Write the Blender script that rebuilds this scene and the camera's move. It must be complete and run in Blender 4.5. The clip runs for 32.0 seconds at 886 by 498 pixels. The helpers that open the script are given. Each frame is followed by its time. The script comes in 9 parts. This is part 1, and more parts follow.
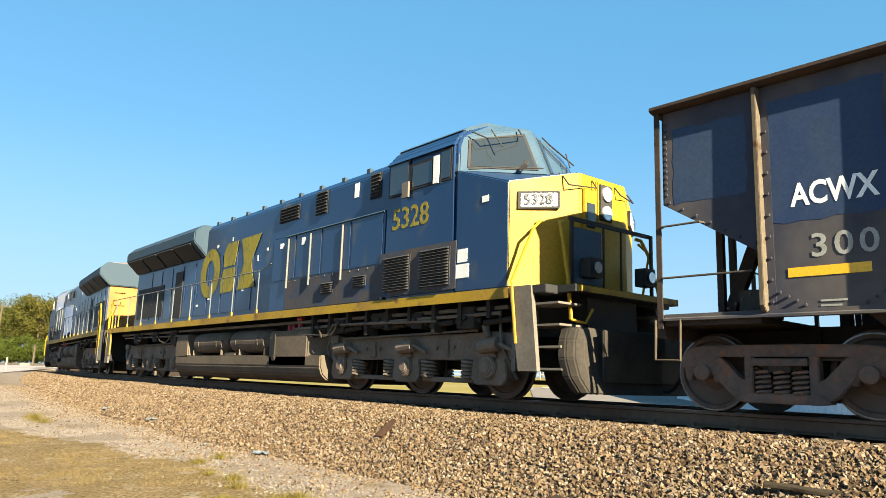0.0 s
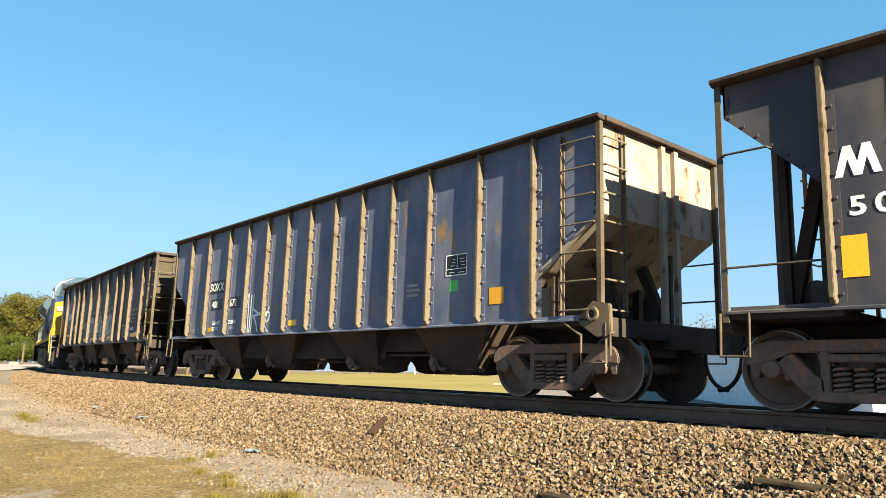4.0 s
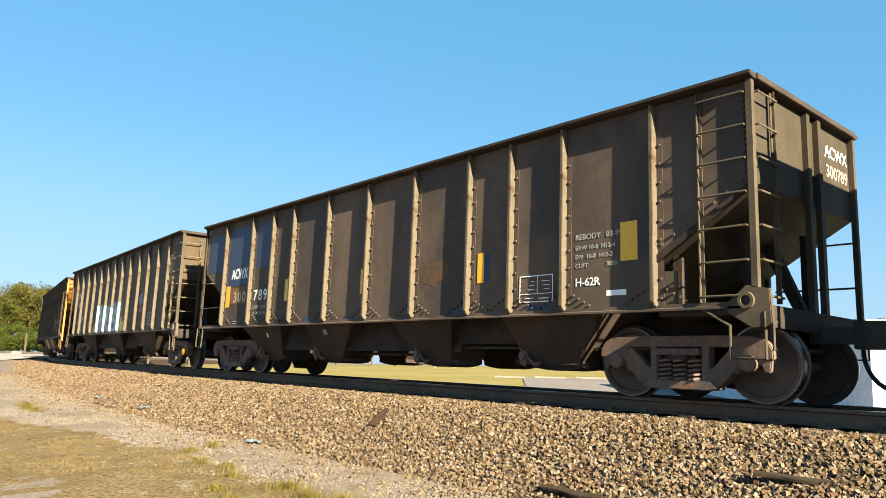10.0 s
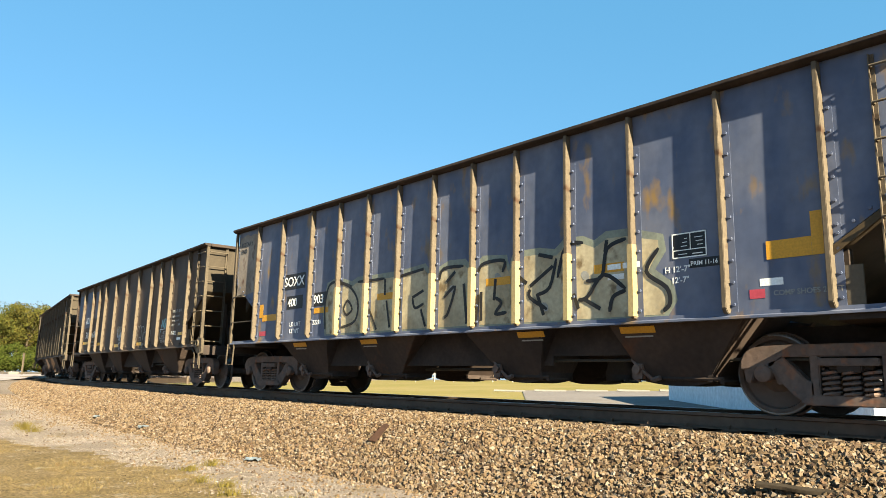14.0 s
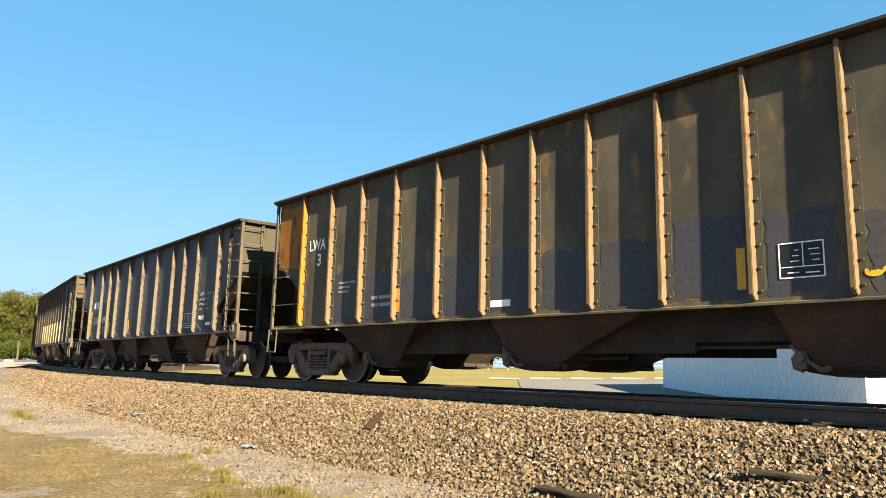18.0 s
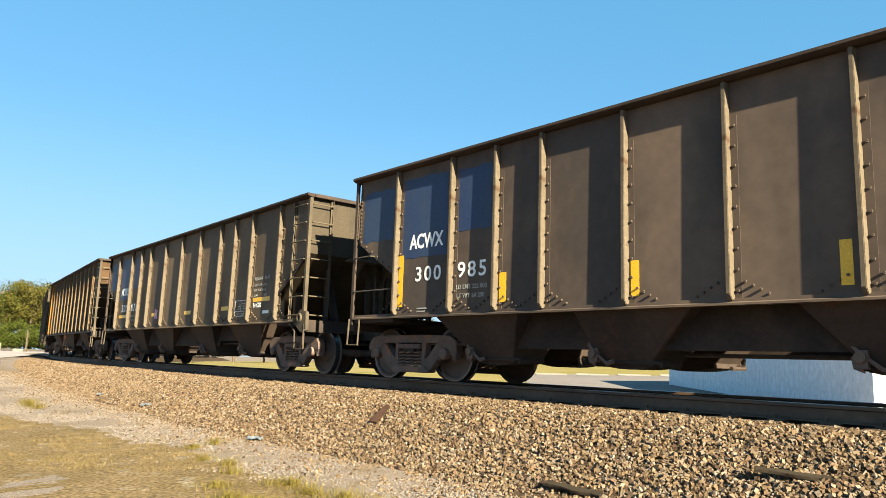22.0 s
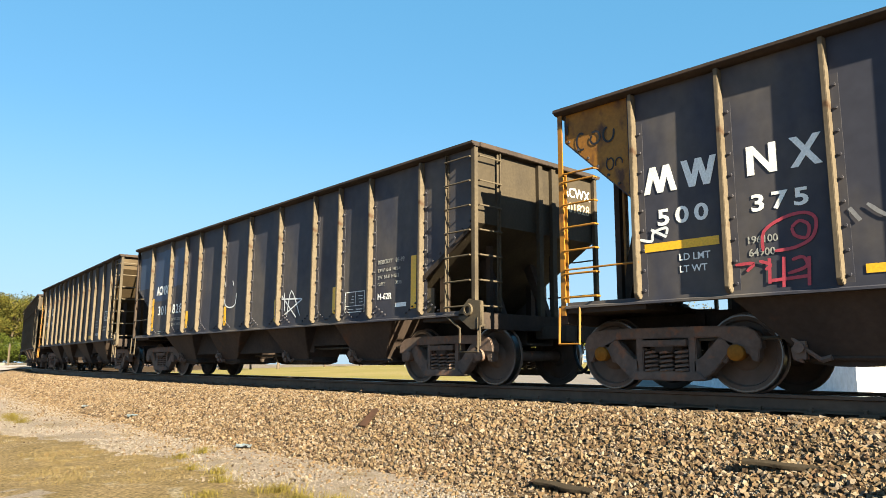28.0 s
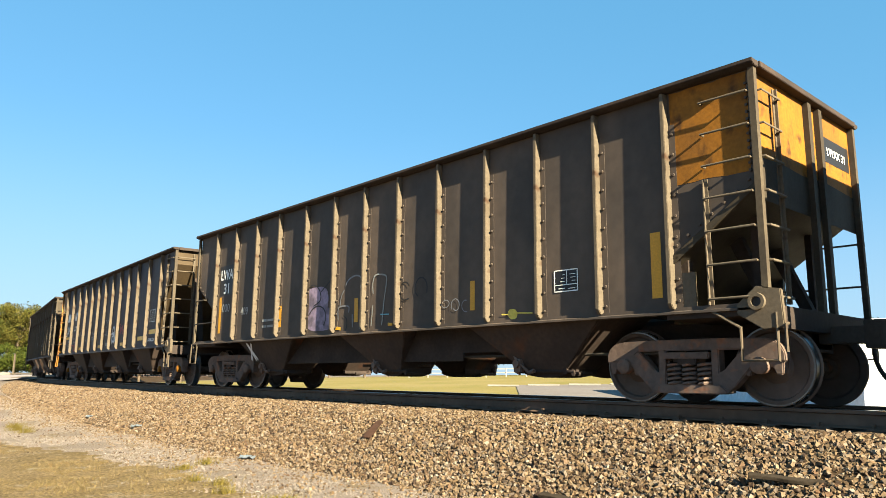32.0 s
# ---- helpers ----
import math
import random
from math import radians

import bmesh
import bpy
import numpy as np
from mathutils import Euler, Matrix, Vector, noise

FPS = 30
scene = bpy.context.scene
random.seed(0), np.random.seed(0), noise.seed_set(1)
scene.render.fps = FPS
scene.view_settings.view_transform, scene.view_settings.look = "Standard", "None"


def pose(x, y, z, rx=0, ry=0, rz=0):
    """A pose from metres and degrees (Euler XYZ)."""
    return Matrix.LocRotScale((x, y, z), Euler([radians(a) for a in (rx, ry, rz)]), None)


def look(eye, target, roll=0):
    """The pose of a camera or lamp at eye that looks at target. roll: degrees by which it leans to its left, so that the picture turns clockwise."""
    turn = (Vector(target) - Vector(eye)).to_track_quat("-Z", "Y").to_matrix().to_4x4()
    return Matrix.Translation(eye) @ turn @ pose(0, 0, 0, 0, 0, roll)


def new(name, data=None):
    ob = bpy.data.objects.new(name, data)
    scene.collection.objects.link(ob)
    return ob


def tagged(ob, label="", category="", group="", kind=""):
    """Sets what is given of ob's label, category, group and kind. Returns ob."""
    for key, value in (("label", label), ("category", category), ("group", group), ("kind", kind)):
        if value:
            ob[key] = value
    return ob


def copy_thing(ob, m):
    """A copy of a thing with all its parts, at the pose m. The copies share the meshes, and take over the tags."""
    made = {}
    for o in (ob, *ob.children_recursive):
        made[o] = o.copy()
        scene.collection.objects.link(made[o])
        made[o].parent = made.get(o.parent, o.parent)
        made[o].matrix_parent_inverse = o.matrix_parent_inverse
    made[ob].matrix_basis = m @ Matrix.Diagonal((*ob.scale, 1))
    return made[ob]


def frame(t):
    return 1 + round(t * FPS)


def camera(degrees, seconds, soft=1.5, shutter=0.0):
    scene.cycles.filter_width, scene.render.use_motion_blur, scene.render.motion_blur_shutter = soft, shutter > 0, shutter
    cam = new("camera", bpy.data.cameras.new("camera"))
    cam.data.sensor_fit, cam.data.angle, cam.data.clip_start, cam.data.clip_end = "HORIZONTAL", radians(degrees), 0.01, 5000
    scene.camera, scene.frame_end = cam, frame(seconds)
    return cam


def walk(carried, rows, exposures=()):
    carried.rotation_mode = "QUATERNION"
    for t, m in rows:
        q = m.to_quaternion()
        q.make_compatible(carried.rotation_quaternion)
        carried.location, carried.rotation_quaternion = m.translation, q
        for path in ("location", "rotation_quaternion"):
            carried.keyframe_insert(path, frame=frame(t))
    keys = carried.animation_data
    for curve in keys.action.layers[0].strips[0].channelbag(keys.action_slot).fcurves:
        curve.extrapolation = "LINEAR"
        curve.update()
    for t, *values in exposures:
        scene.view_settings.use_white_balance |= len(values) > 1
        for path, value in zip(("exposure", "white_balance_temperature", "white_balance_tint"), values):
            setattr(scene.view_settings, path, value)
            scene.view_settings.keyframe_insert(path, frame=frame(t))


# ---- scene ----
RAIL = 1.0                      # top of the rails above the ground
cam = camera(63.2, 32.0, soft=0.8)
# seconds, yaw, pitch, roll of the hand-held camera
VIEW = [
    (0, 1.25, 10.07, 1.85),
    (0.5, 1.72, 9.72, 1.77),
    (1, 2.23, 9.05, 1.71),
    (1.5, 2.59, 7.82, 2.38),
    (2, 1.98, 9.72, 1.38),
    (2.5, 0.92, 9.87, 1.04),
    (4.5, 0.58, 9.87, 1.65),
    (5, 0.51, 9.76, 1.20),
    (5.5, 0.31, 9.85, 1.05),
    (6, 0.77, 9.87, 1.25),
    (6.5, 0.93, 9.77, 1.46),
    (7, 0.74, 9.73, 1.57),
    (7.5, 0.95, 9.61, 1.75),
    (8, 0.77, 9.50, 1.63),
    (8.5, -0.85, 9.36, 2.55),
    (9, -0.22, 9.47, 2.38),
    (9.5, 0.47, 9.14, 2.22),
    (10, 0.70, 9.27, 1.99),
    (10.5, 0.21, 9.76, 1.36),
    (11, 0.31, 9.70, 1.47),
    (11.5, 0.23, 9.64, 1.36),
    (12, 0.11, 9.76, 0.71),
    (12.5, 0.22, 10.21, 0.96),
    (13, -0.00, 10.23, 0.97),
    (13.5, 0.01, 10.23, 1.22),
    (14, 0.55, 10.39, 1.20),
    (14.5, 0.03, 10.04, 1.25),
    (15, 0.21, 9.74, 1.07),
    (15.5, -0.11, 9.81, 0.92),
    (17.5, 0.07, 9.31, 1.40),
    (18, 0.18, 9.46, 1.20),
    (18.5, 0.04, 9.36, 1.15),
    (19, 0.03, 9.42, 1.30),
    (19.5, 0.08, 9.21, 1.37),
    (20, -0.24, 8.96, 1.41),
    (20.5, -0.39, 9.07, 1.54),
    (21, -0.47, 9.20, 1.97),
    (21.5, 0.01, 9.26, 2.05),
    (22, 0.74, 9.01, 1.89),
    (22.5, 0.33, 9.02, 1.70),
    (23, -0.16, 9.99, 1.30),
    (23.5, -0.08, 9.88, 0.89),
    (24, -0.14, 9.72, 0.99),
    (24.5, -0.19, 9.45, 1.15),
    (25, -0.16, 9.41, 1.12),
    (25.5, -0.70, 8.86, 1.03),
    (27.5, -0.33, 8.96, 0.33),
    (28, -0.48, 9.16, 0.25),
    (28.5, -0.67, 9.57, 0.28),
    (29, -0.47, 10.07, 0.32),
    (29.5, -0.65, 10.71, 0.21),
    (30, -0.19, 10.71, 0.10),
    (30.5, -0.12, 10.51, 0.57),
    (31, -0.27, 10.60, 0.25),
    (31.5, -0.09, 10.23, 0.53),
    (32, -0.08, 10.06, 0.51),
]
EYE = (0.0, 0.0, RAIL + 0.304)
walk(cam, [(t, pose(*EYE, 90 + p, 0, y) @ pose(0, 0, 0, 0, 0, r)) for t, y, p, r in VIEW],
     exposures=[(0.0, 2.50), (32.0, 2.50)])

# ---- light ----
SUN = Vector((0.546, -0.838, 0.0)).normalized()
SUN_UP = radians(26)
world = bpy.data.worlds.new("sky")
scene.world = world
world.use_nodes = True
wn = world.node_tree.nodes
sky = wn.new("ShaderNodeTexSky")
sky.sky_type, sky.sun_disc = "NISHITA", False
sky.sun_elevation, sky.sun_rotation = SUN_UP, math.atan2(SUN.x, SUN.y)
sky.air_density, sky.dust_density, sky.ozone_density = 1.0, 0.3, 1.5
wn["Background"].inputs["Strength"].default_value = 0.0385
vivid = wn.new("ShaderNodeHueSaturation")
vivid.inputs["Saturation"].default_value = 1.1
world.node_tree.links.new(sky.outputs[0], vivid.inputs["Color"])
even = wn.new("ShaderNodeMix")           # a hazy autumn sky, paler and more even than the clear one
even.data_type = "RGBA"
even.inputs["Factor"].default_value = 0.60
even.inputs["B"].default_value = (0.58, 2.46, 4.14, 1)
world.node_tree.links.new(vivid.outputs[0], even.inputs["A"])
# the air pales towards the horizon all round
where, split, low, haze = wn.new("ShaderNodeTexCoord"), wn.new("ShaderNodeSeparateXYZ"), wn.new("ShaderNodeMapRange"), wn.new("ShaderNodeMix")
low.interpolation_type = "SMOOTHSTEP"
low.inputs["From Min"].default_value, low.inputs["From Max"].default_value = 0.0, 0.34
low.inputs["To Min"].default_value, low.inputs["To Max"].default_value = 0.72, 0.0
haze.data_type = "RGBA"
haze.inputs["B"].default_value = (2.15, 3.2, 4.2, 1)
for a, b in ((where.outputs["Generated"], split.inputs[0]), (split.outputs["Z"], low.inputs["Value"]), (low.outputs[0], haze.inputs["Factor"]),
             (even.outputs["Result"], haze.inputs["A"]), (haze.outputs["Result"], wn["Background"].inputs["Color"])):
    world.node_tree.links.new(a, b)
sun = new("sun", bpy.data.lights.new("sun", "SUN"))
sun.data.energy, sun.data.angle, sun.data.color = 5.0, radians(0.53), (1.0, 0.875, 0.60)
sun.matrix_world = look((0, 0, 60), Vector((0, 0, 60)) - (SUN * math.cos(SUN_UP) + Vector((0, 0, math.sin(SUN_UP)))))


# ---- materials ----
def material(name, base, other=None, rough=0.7, metal=0.0, grain=9.0, blotch=0.7, amount=0.6, streak=1.0, bump=0.25, third=None,
             spread=(0.42, 0.62), vary=0.14):
    """Two colours mixed by blotches and grain, with optional vertical streaks and a third, rarer colour."""
    m = bpy.data.materials.new(name)
    m.use_nodes = True
    n, k = m.node_tree.nodes, m.node_tree.links
    b = n["Principled BSDF"]
    b.inputs["Roughness"].default_value, b.inputs["Metallic"].default_value = rough, metal
    b.inputs["Specular IOR Level"].default_value = 0.5 if metal > 0.5 or rough < 0.5 else 0.32 if rough < 0.6 else 0.18 if rough < 0.88 else 0.06
    other = other or tuple(c * 0.7 for c in base)
    co = n.new("ShaderNodeTexCoord")
    mp = n.new("ShaderNodeMapping")
    mp.inputs["Scale"].default_value = (streak, streak, 1.0)
    k.new(co.outputs["Object"], mp.inputs["Vector"])
    big, fine = n.new("ShaderNodeTexNoise"), n.new("ShaderNodeTexNoise")
    big.inputs["Scale"].default_value, big.inputs["Detail"].default_value = blotch, 6.0
    fine.inputs["Scale"].default_value, fine.inputs["Detail"].default_value = grain, 5.0
    k.new(mp.outputs[0], big.inputs["Vector"])
    k.new(co.outputs["Object"], fine.inputs["Vector"])
    ramp = n.new("ShaderNodeMapRange")
    ramp.inputs["From Min"].default_value, ramp.inputs["From Max"].default_value = spread
    ramp.inputs["To Max"].default_value = amount
    k.new(big.outputs["Fac"], ramp.inputs["Value"])
    mix = n.new("ShaderNodeMix")
    mix.data_type = "RGBA"
    mix.inputs["A"].default_value, mix.inputs["B"].default_value = (*base, 1), (*other, 1)
    k.new(ramp.outputs[0], mix.inputs["Factor"])
    last = mix.outputs["Result"]
    if third:
        r3 = n.new("ShaderNodeMapRange")
        r3.inputs["From Min"].default_value, r3.inputs["From Max"].default_value = 0.58, 0.7
        mul = n.new("ShaderNodeTexNoise")
        mul.inputs["Scale"].default_value, mul.inputs["Detail"].default_value = blotch * 2.3, 8.0
        k.new(mp.outputs[0], mul.inputs["Vector"])
        k.new(mul.outputs["Fac"], r3.inputs["Value"])
        m3 = n.new("ShaderNodeMix")
        m3.data_type = "RGBA"
        m3.inputs["B"].default_value = (*third, 1)
        k.new(r3.outputs[0], m3.inputs["Factor"])
        k.new(last, m3.inputs["A"])
        last = m3.outputs["Result"]
    hue = n.new("ShaderNodeHueSaturation")
    vr = n.new("ShaderNodeMapRange")
    vr.inputs["From Min"].default_value, vr.inputs["From Max"].default_value = 0.3, 0.7
    vr.inputs["To Min"].default_value, vr.inputs["To Max"].default_value = 1 - vary, 1 + vary
    k.new(fine.outputs["Fac"], vr.inputs["Value"])
    k.new(vr.outputs[0], hue.inputs["Value"])
    k.new(last, hue.inputs["Color"])
    k.new(hue.outputs[0], b.inputs["Base Color"])
    rr = n.new("ShaderNodeMapRange")
    rr.inputs["To Min"].default_value, rr.inputs["To Max"].default_value = max(0.0, rough - 0.12), min(1.0, rough + 0.15)
    k.new(big.outputs["Fac"], rr.inputs["Value"])
    k.new(rr.outputs[0], b.inputs["Roughness"])
    if bump:
        bp = n.new("ShaderNodeBump")
        bp.inputs["Strength"].default_value, bp.inputs["Distance"].default_value = bump, 0.01
        k.new(fine.outputs["Fac"], bp.inputs["Height"])
        k.new(bp.outputs[0], b.inputs["Normal"])
    return m


def pieces(name, colours, rough=0.9, bump=0.3, grain=40.0):
    """Loose pieces, each of its own colour."""
    m = bpy.data.materials.new(name)
    m.use_nodes = True
    n, k = m.node_tree.nodes, m.node_tree.links
    b = n["Principled BSDF"]
    b.inputs["Roughness"].default_value = rough
    b.inputs["Specular IOR Level"].default_value = 0.08
    geo, ramp = n.new("ShaderNodeNewGeometry"), n.new("ShaderNodeValToRGB")
    ramp.color_ramp.interpolation = "LINEAR"
    e = ramp.color_ramp.elements
    while len(e) < len(colours):
        e.new(0.5)
    for i, c in enumerate(colours):
        e[i].position, e[i].color = i / (len(colours) - 1), (*c, 1)
    k.new(geo.outputs["Random Per Island"], ramp.inputs[0])
    co, fine, hue, vr = n.new("ShaderNodeTexCoord"), n.new("ShaderNodeTexNoise"), n.new("ShaderNodeHueSaturation"), n.new("ShaderNodeMapRange")
    fine.inputs["Scale"].default_value = grain
    k.new(co.outputs["Object"], fine.inputs["Vector"])
    vr.inputs["From Min"].default_value, vr.inputs["From Max"].default_value = 0.3, 0.7
    vr.inputs["To Min"].default_value, vr.inputs["To Max"].default_value = 0.8, 1.2
    k.new(fine.outputs["Fac"], vr.inputs["Value"])
    k.new(vr.outputs[0], hue.inputs["Value"])
    k.new(ramp.outputs[0], hue.inputs["Color"])
    k.new(hue.outputs[0], b.inputs["Base Color"])
    if bump:
        bp = n.new("ShaderNodeBump")
        bp.inputs["Strength"].default_value, bp.inputs["Distance"].default_value = bump, 0.01
        k.new(fine.outputs["Fac"], bp.inputs["Height"])
        k.new(bp.outputs[0], b.inputs["Normal"])
    return m


def glass(name, tint=(0.02, 0.025, 0.03)):
    m = bpy.data.materials.new(name)
    m.use_nodes = True
    b = m.node_tree.nodes["Principled BSDF"]
    b.inputs["Base Color"].default_value, b.inputs["Roughness"].default_value = (*tint, 1), 0.06
    b.inputs["Specular IOR Level"].default_value = 0.9
    return m


PAINT = {
    "soot": material("sooty_brown_car_paint", (0.0554, 0.0445, 0.0386), (0.102, 0.0758, 0.0604), 0.66, grain=7, blotch=0.5, amount=0.8, streak=2.0, bump=0.04, vary=0.10),
    "black": material("black_car_paint", (0.0361, 0.037, 0.0525), (0.0884, 0.0777, 0.0734), 0.62, grain=7, blotch=0.55, amount=0.75, streak=2.2, bump=0.04, vary=0.10),
    "brown": material("dusty_brown_car_paint", (0.0571, 0.0437, 0.0372), (0.113, 0.081, 0.0619), 0.68, grain=7, blotch=0.5, amount=0.8, streak=1.8, bump=0.04, vary=0.10),
    "olive": material("dusty_olive_car_paint", (0.0679, 0.0554, 0.0455), (0.124, 0.103, 0.0781), 0.66, grain=7, blotch=0.45, amount=0.8, streak=1.8, bump=0.04, vary=0.10),
    "tan": material("dusty_tan_car_paint", (0.0801, 0.0576, 0.0392), (0.135, 0.0986, 0.0664), 0.68, grain=7, blotch=0.45, amount=0.8, streak=1.8, bump=0.04, vary=0.10),
    "slate": material("slate_blue_car_paint", (0.0642, 0.0803, 0.137), (0.134, 0.143, 0.191), 0.55, grain=7, blotch=0.6, amount=0.8, streak=2.4, bump=0.04, vary=0.10,
                      third=(0.21, 0.132, 0.0547)),
    "umber": material("rusty_umber_car_paint", (0.0551, 0.0477, 0.0372), (0.0988, 0.0815, 0.0563), 0.7, grain=7, blotch=0.6, amount=0.8, streak=2.0, bump=0.04, vary=0.10,
                      third=(0.169, 0.0968, 0.0429)),
}
M = {
    "dust": material("dusty_tan_rib", (0.097, 0.0774, 0.0568), (0.0625, 0.0479, 0.0338), 0.8, grain=22, blotch=2.0, streak=0.6, bump=0.2, third=(0.0492, 0.0267, 0.016)),
    # underframe dirt; also a dark tone for slope parts that lie in shade
    "grime_shade": material("underframe_grime_and_shade", (0.0285, 0.0218, 0.0196), (0.0606, 0.0423, 0.034), 0.85, grain=18, blotch=1.6, bump=0.3),
    "hopper": material("hopper_grime", (0.0329, 0.0244, 0.0218), (0.069, 0.0473, 0.0375), 0.75, grain=14, blotch=0.9, bump=0.2, third=(0.0854, 0.039, 0.0227)),
    "truck": material("rusty_truck_casting", (0.138, 0.0971, 0.0803), (0.0753, 0.0628, 0.06), 0.8, grain=16, blotch=2.5, bump=0.35, third=(0.207, 0.0971, 0.06)),
    "wheel": material("wheel_steel", (0.12, 0.0885, 0.0753), (0.0739, 0.06, 0.0532), 0.7, 0.2, grain=12, blotch=3.0, bump=0.2),
    "tread": material("polished_wheel_rim", (0.137, 0.137, 0.14), (0.091, 0.088, 0.088), 0.28, 0.9, grain=20, bump=0.05),
    "rail": material("rail_side_steel", (0.137, 0.087, 0.062), (0.086, 0.058, 0.046), 0.75, 0.2, grain=10, blotch=1.2, bump=0.2),
    "railtop": material("polished_rail_head", (0.35, 0.35, 0.36), (0.25, 0.25, 0.26), 0.3, 0.9, grain=16, bump=0.05),
    "tie": material("weathered_tie_wood", (0.051, 0.038, 0.028), (0.093, 0.072, 0.051), 0.9, grain=24, blotch=2.5, bump=0.6),
    "white": material("white_lettering", (0.76, 0.765, 0.77), (0.56, 0.555, 0.54), 0.6, grain=40, blotch=3.0, amount=0.5, bump=0.0),
    "pale": material("faded_lettering", (0.285, 0.285, 0.275), (0.19, 0.18, 0.162), 0.6, grain=40, blotch=3.0, amount=0.6, bump=0.0),
    "yellow": material("reflector_yellow", (0.72, 0.39, 0.012), (0.60, 0.33, 0.02), 0.35, grain=40, bump=0.0),
    "orange": material("faded_orange_reflector", (0.56, 0.27, 0.02), (0.42, 0.2, 0.03), 0.5, grain=40, bump=0.0),
    "blue": material("blue_paint_patch", (0.016, 0.031, 0.083), (0.029, 0.046, 0.079), 0.5, grain=30, blotch=0.8, streak=2.0, bump=0.05),
    "red": material("red_brown_patch", (0.178, 0.081, 0.043), (0.119, 0.068, 0.043), 0.6, grain=30, bump=0.05),
    "carmine": material("red_spray_paint", (0.38, 0.05, 0.075), None, 0.5, grain=30, bump=0.0),
    "gold_end": material("golden_yellow_car_end", (0.238, 0.105, 0.0096), (0.139, 0.0573, 0.0112), 0.55, grain=24, blotch=1.3, streak=1.5, bump=0.1, third=(0.0663, 0.0266, 0.0112)),
    "rust_end": material("orange_rust_car_end", (0.222, 0.0897, 0.0098), (0.124, 0.0531, 0.0119), 0.7, grain=24, blotch=1.3, streak=1.5, bump=0.15, third=(0.0624, 0.0283, 0.0098)),
    "tan_end": material("tan_dusty_car_end", (0.0619, 0.0425, 0.0235), (0.0385, 0.026, 0.016), 0.7, grain=24, blotch=1.2, streak=1.5, bump=0.12),
    "dark_end": material("dark_dusty_car_end", (0.0432, 0.0335, 0.023), (0.0239, 0.019, 0.015), 0.7, grain=24, blotch=1.2, streak=1.5, bump=0.12),
    "pale_end": material("bleached_white_car_end", (0.239, 0.204, 0.172), (0.139, 0.101, 0.0737), 0.6, grain=24, blotch=1.2, streak=1.5, bump=0.1, third=(0.0776, 0.0374, 0.022)),
    "teal": material("teal_spray_paint", (0.10, 0.30, 0.36), (0.16, 0.40, 0.47), 0.45, grain=30, blotch=1.5, bump=0.0),
    "violet": material("violet_spray_paint", (0.30, 0.24, 0.50), (0.40, 0.32, 0.58), 0.45, grain=30, blotch=1.5, bump=0.0),
    "pink": material("pink_spray_paint", (0.50, 0.24, 0.40), None, 0.5, grain=30, bump=0.0),
    "cream": material("cream_spray_paint", (0.394, 0.333, 0.239), (0.33, 0.249, 0.119), 0.5, grain=30, blotch=1.2, bump=0.0),
    "spray": material("white_spray_paint", (0.633, 0.641, 0.667), (0.484, 0.534, 0.612), 0.5, grain=30, bump=0.0),
    "haze": material("thin_white_spray_paint", (0.187, 0.187, 0.204), (0.11, 0.11, 0.115), 0.5, grain=30, bump=0.0),
    "ink": material("black_paint", (0.012, 0.012, 0.014), None, 0.5, grain=30, bump=0.0),
    "ladder": material("dark_dusty_ladder_steel", (0.0702, 0.0554, 0.039), (0.0374, 0.0296, 0.0234), 0.75, grain=22, blotch=2.0, bump=0.15),
    "brake": material("brake_gear_steel", (0.045, 0.04, 0.036), (0.08, 0.065, 0.05), 0.7, 0.2, grain=20, bump=0.2),
}


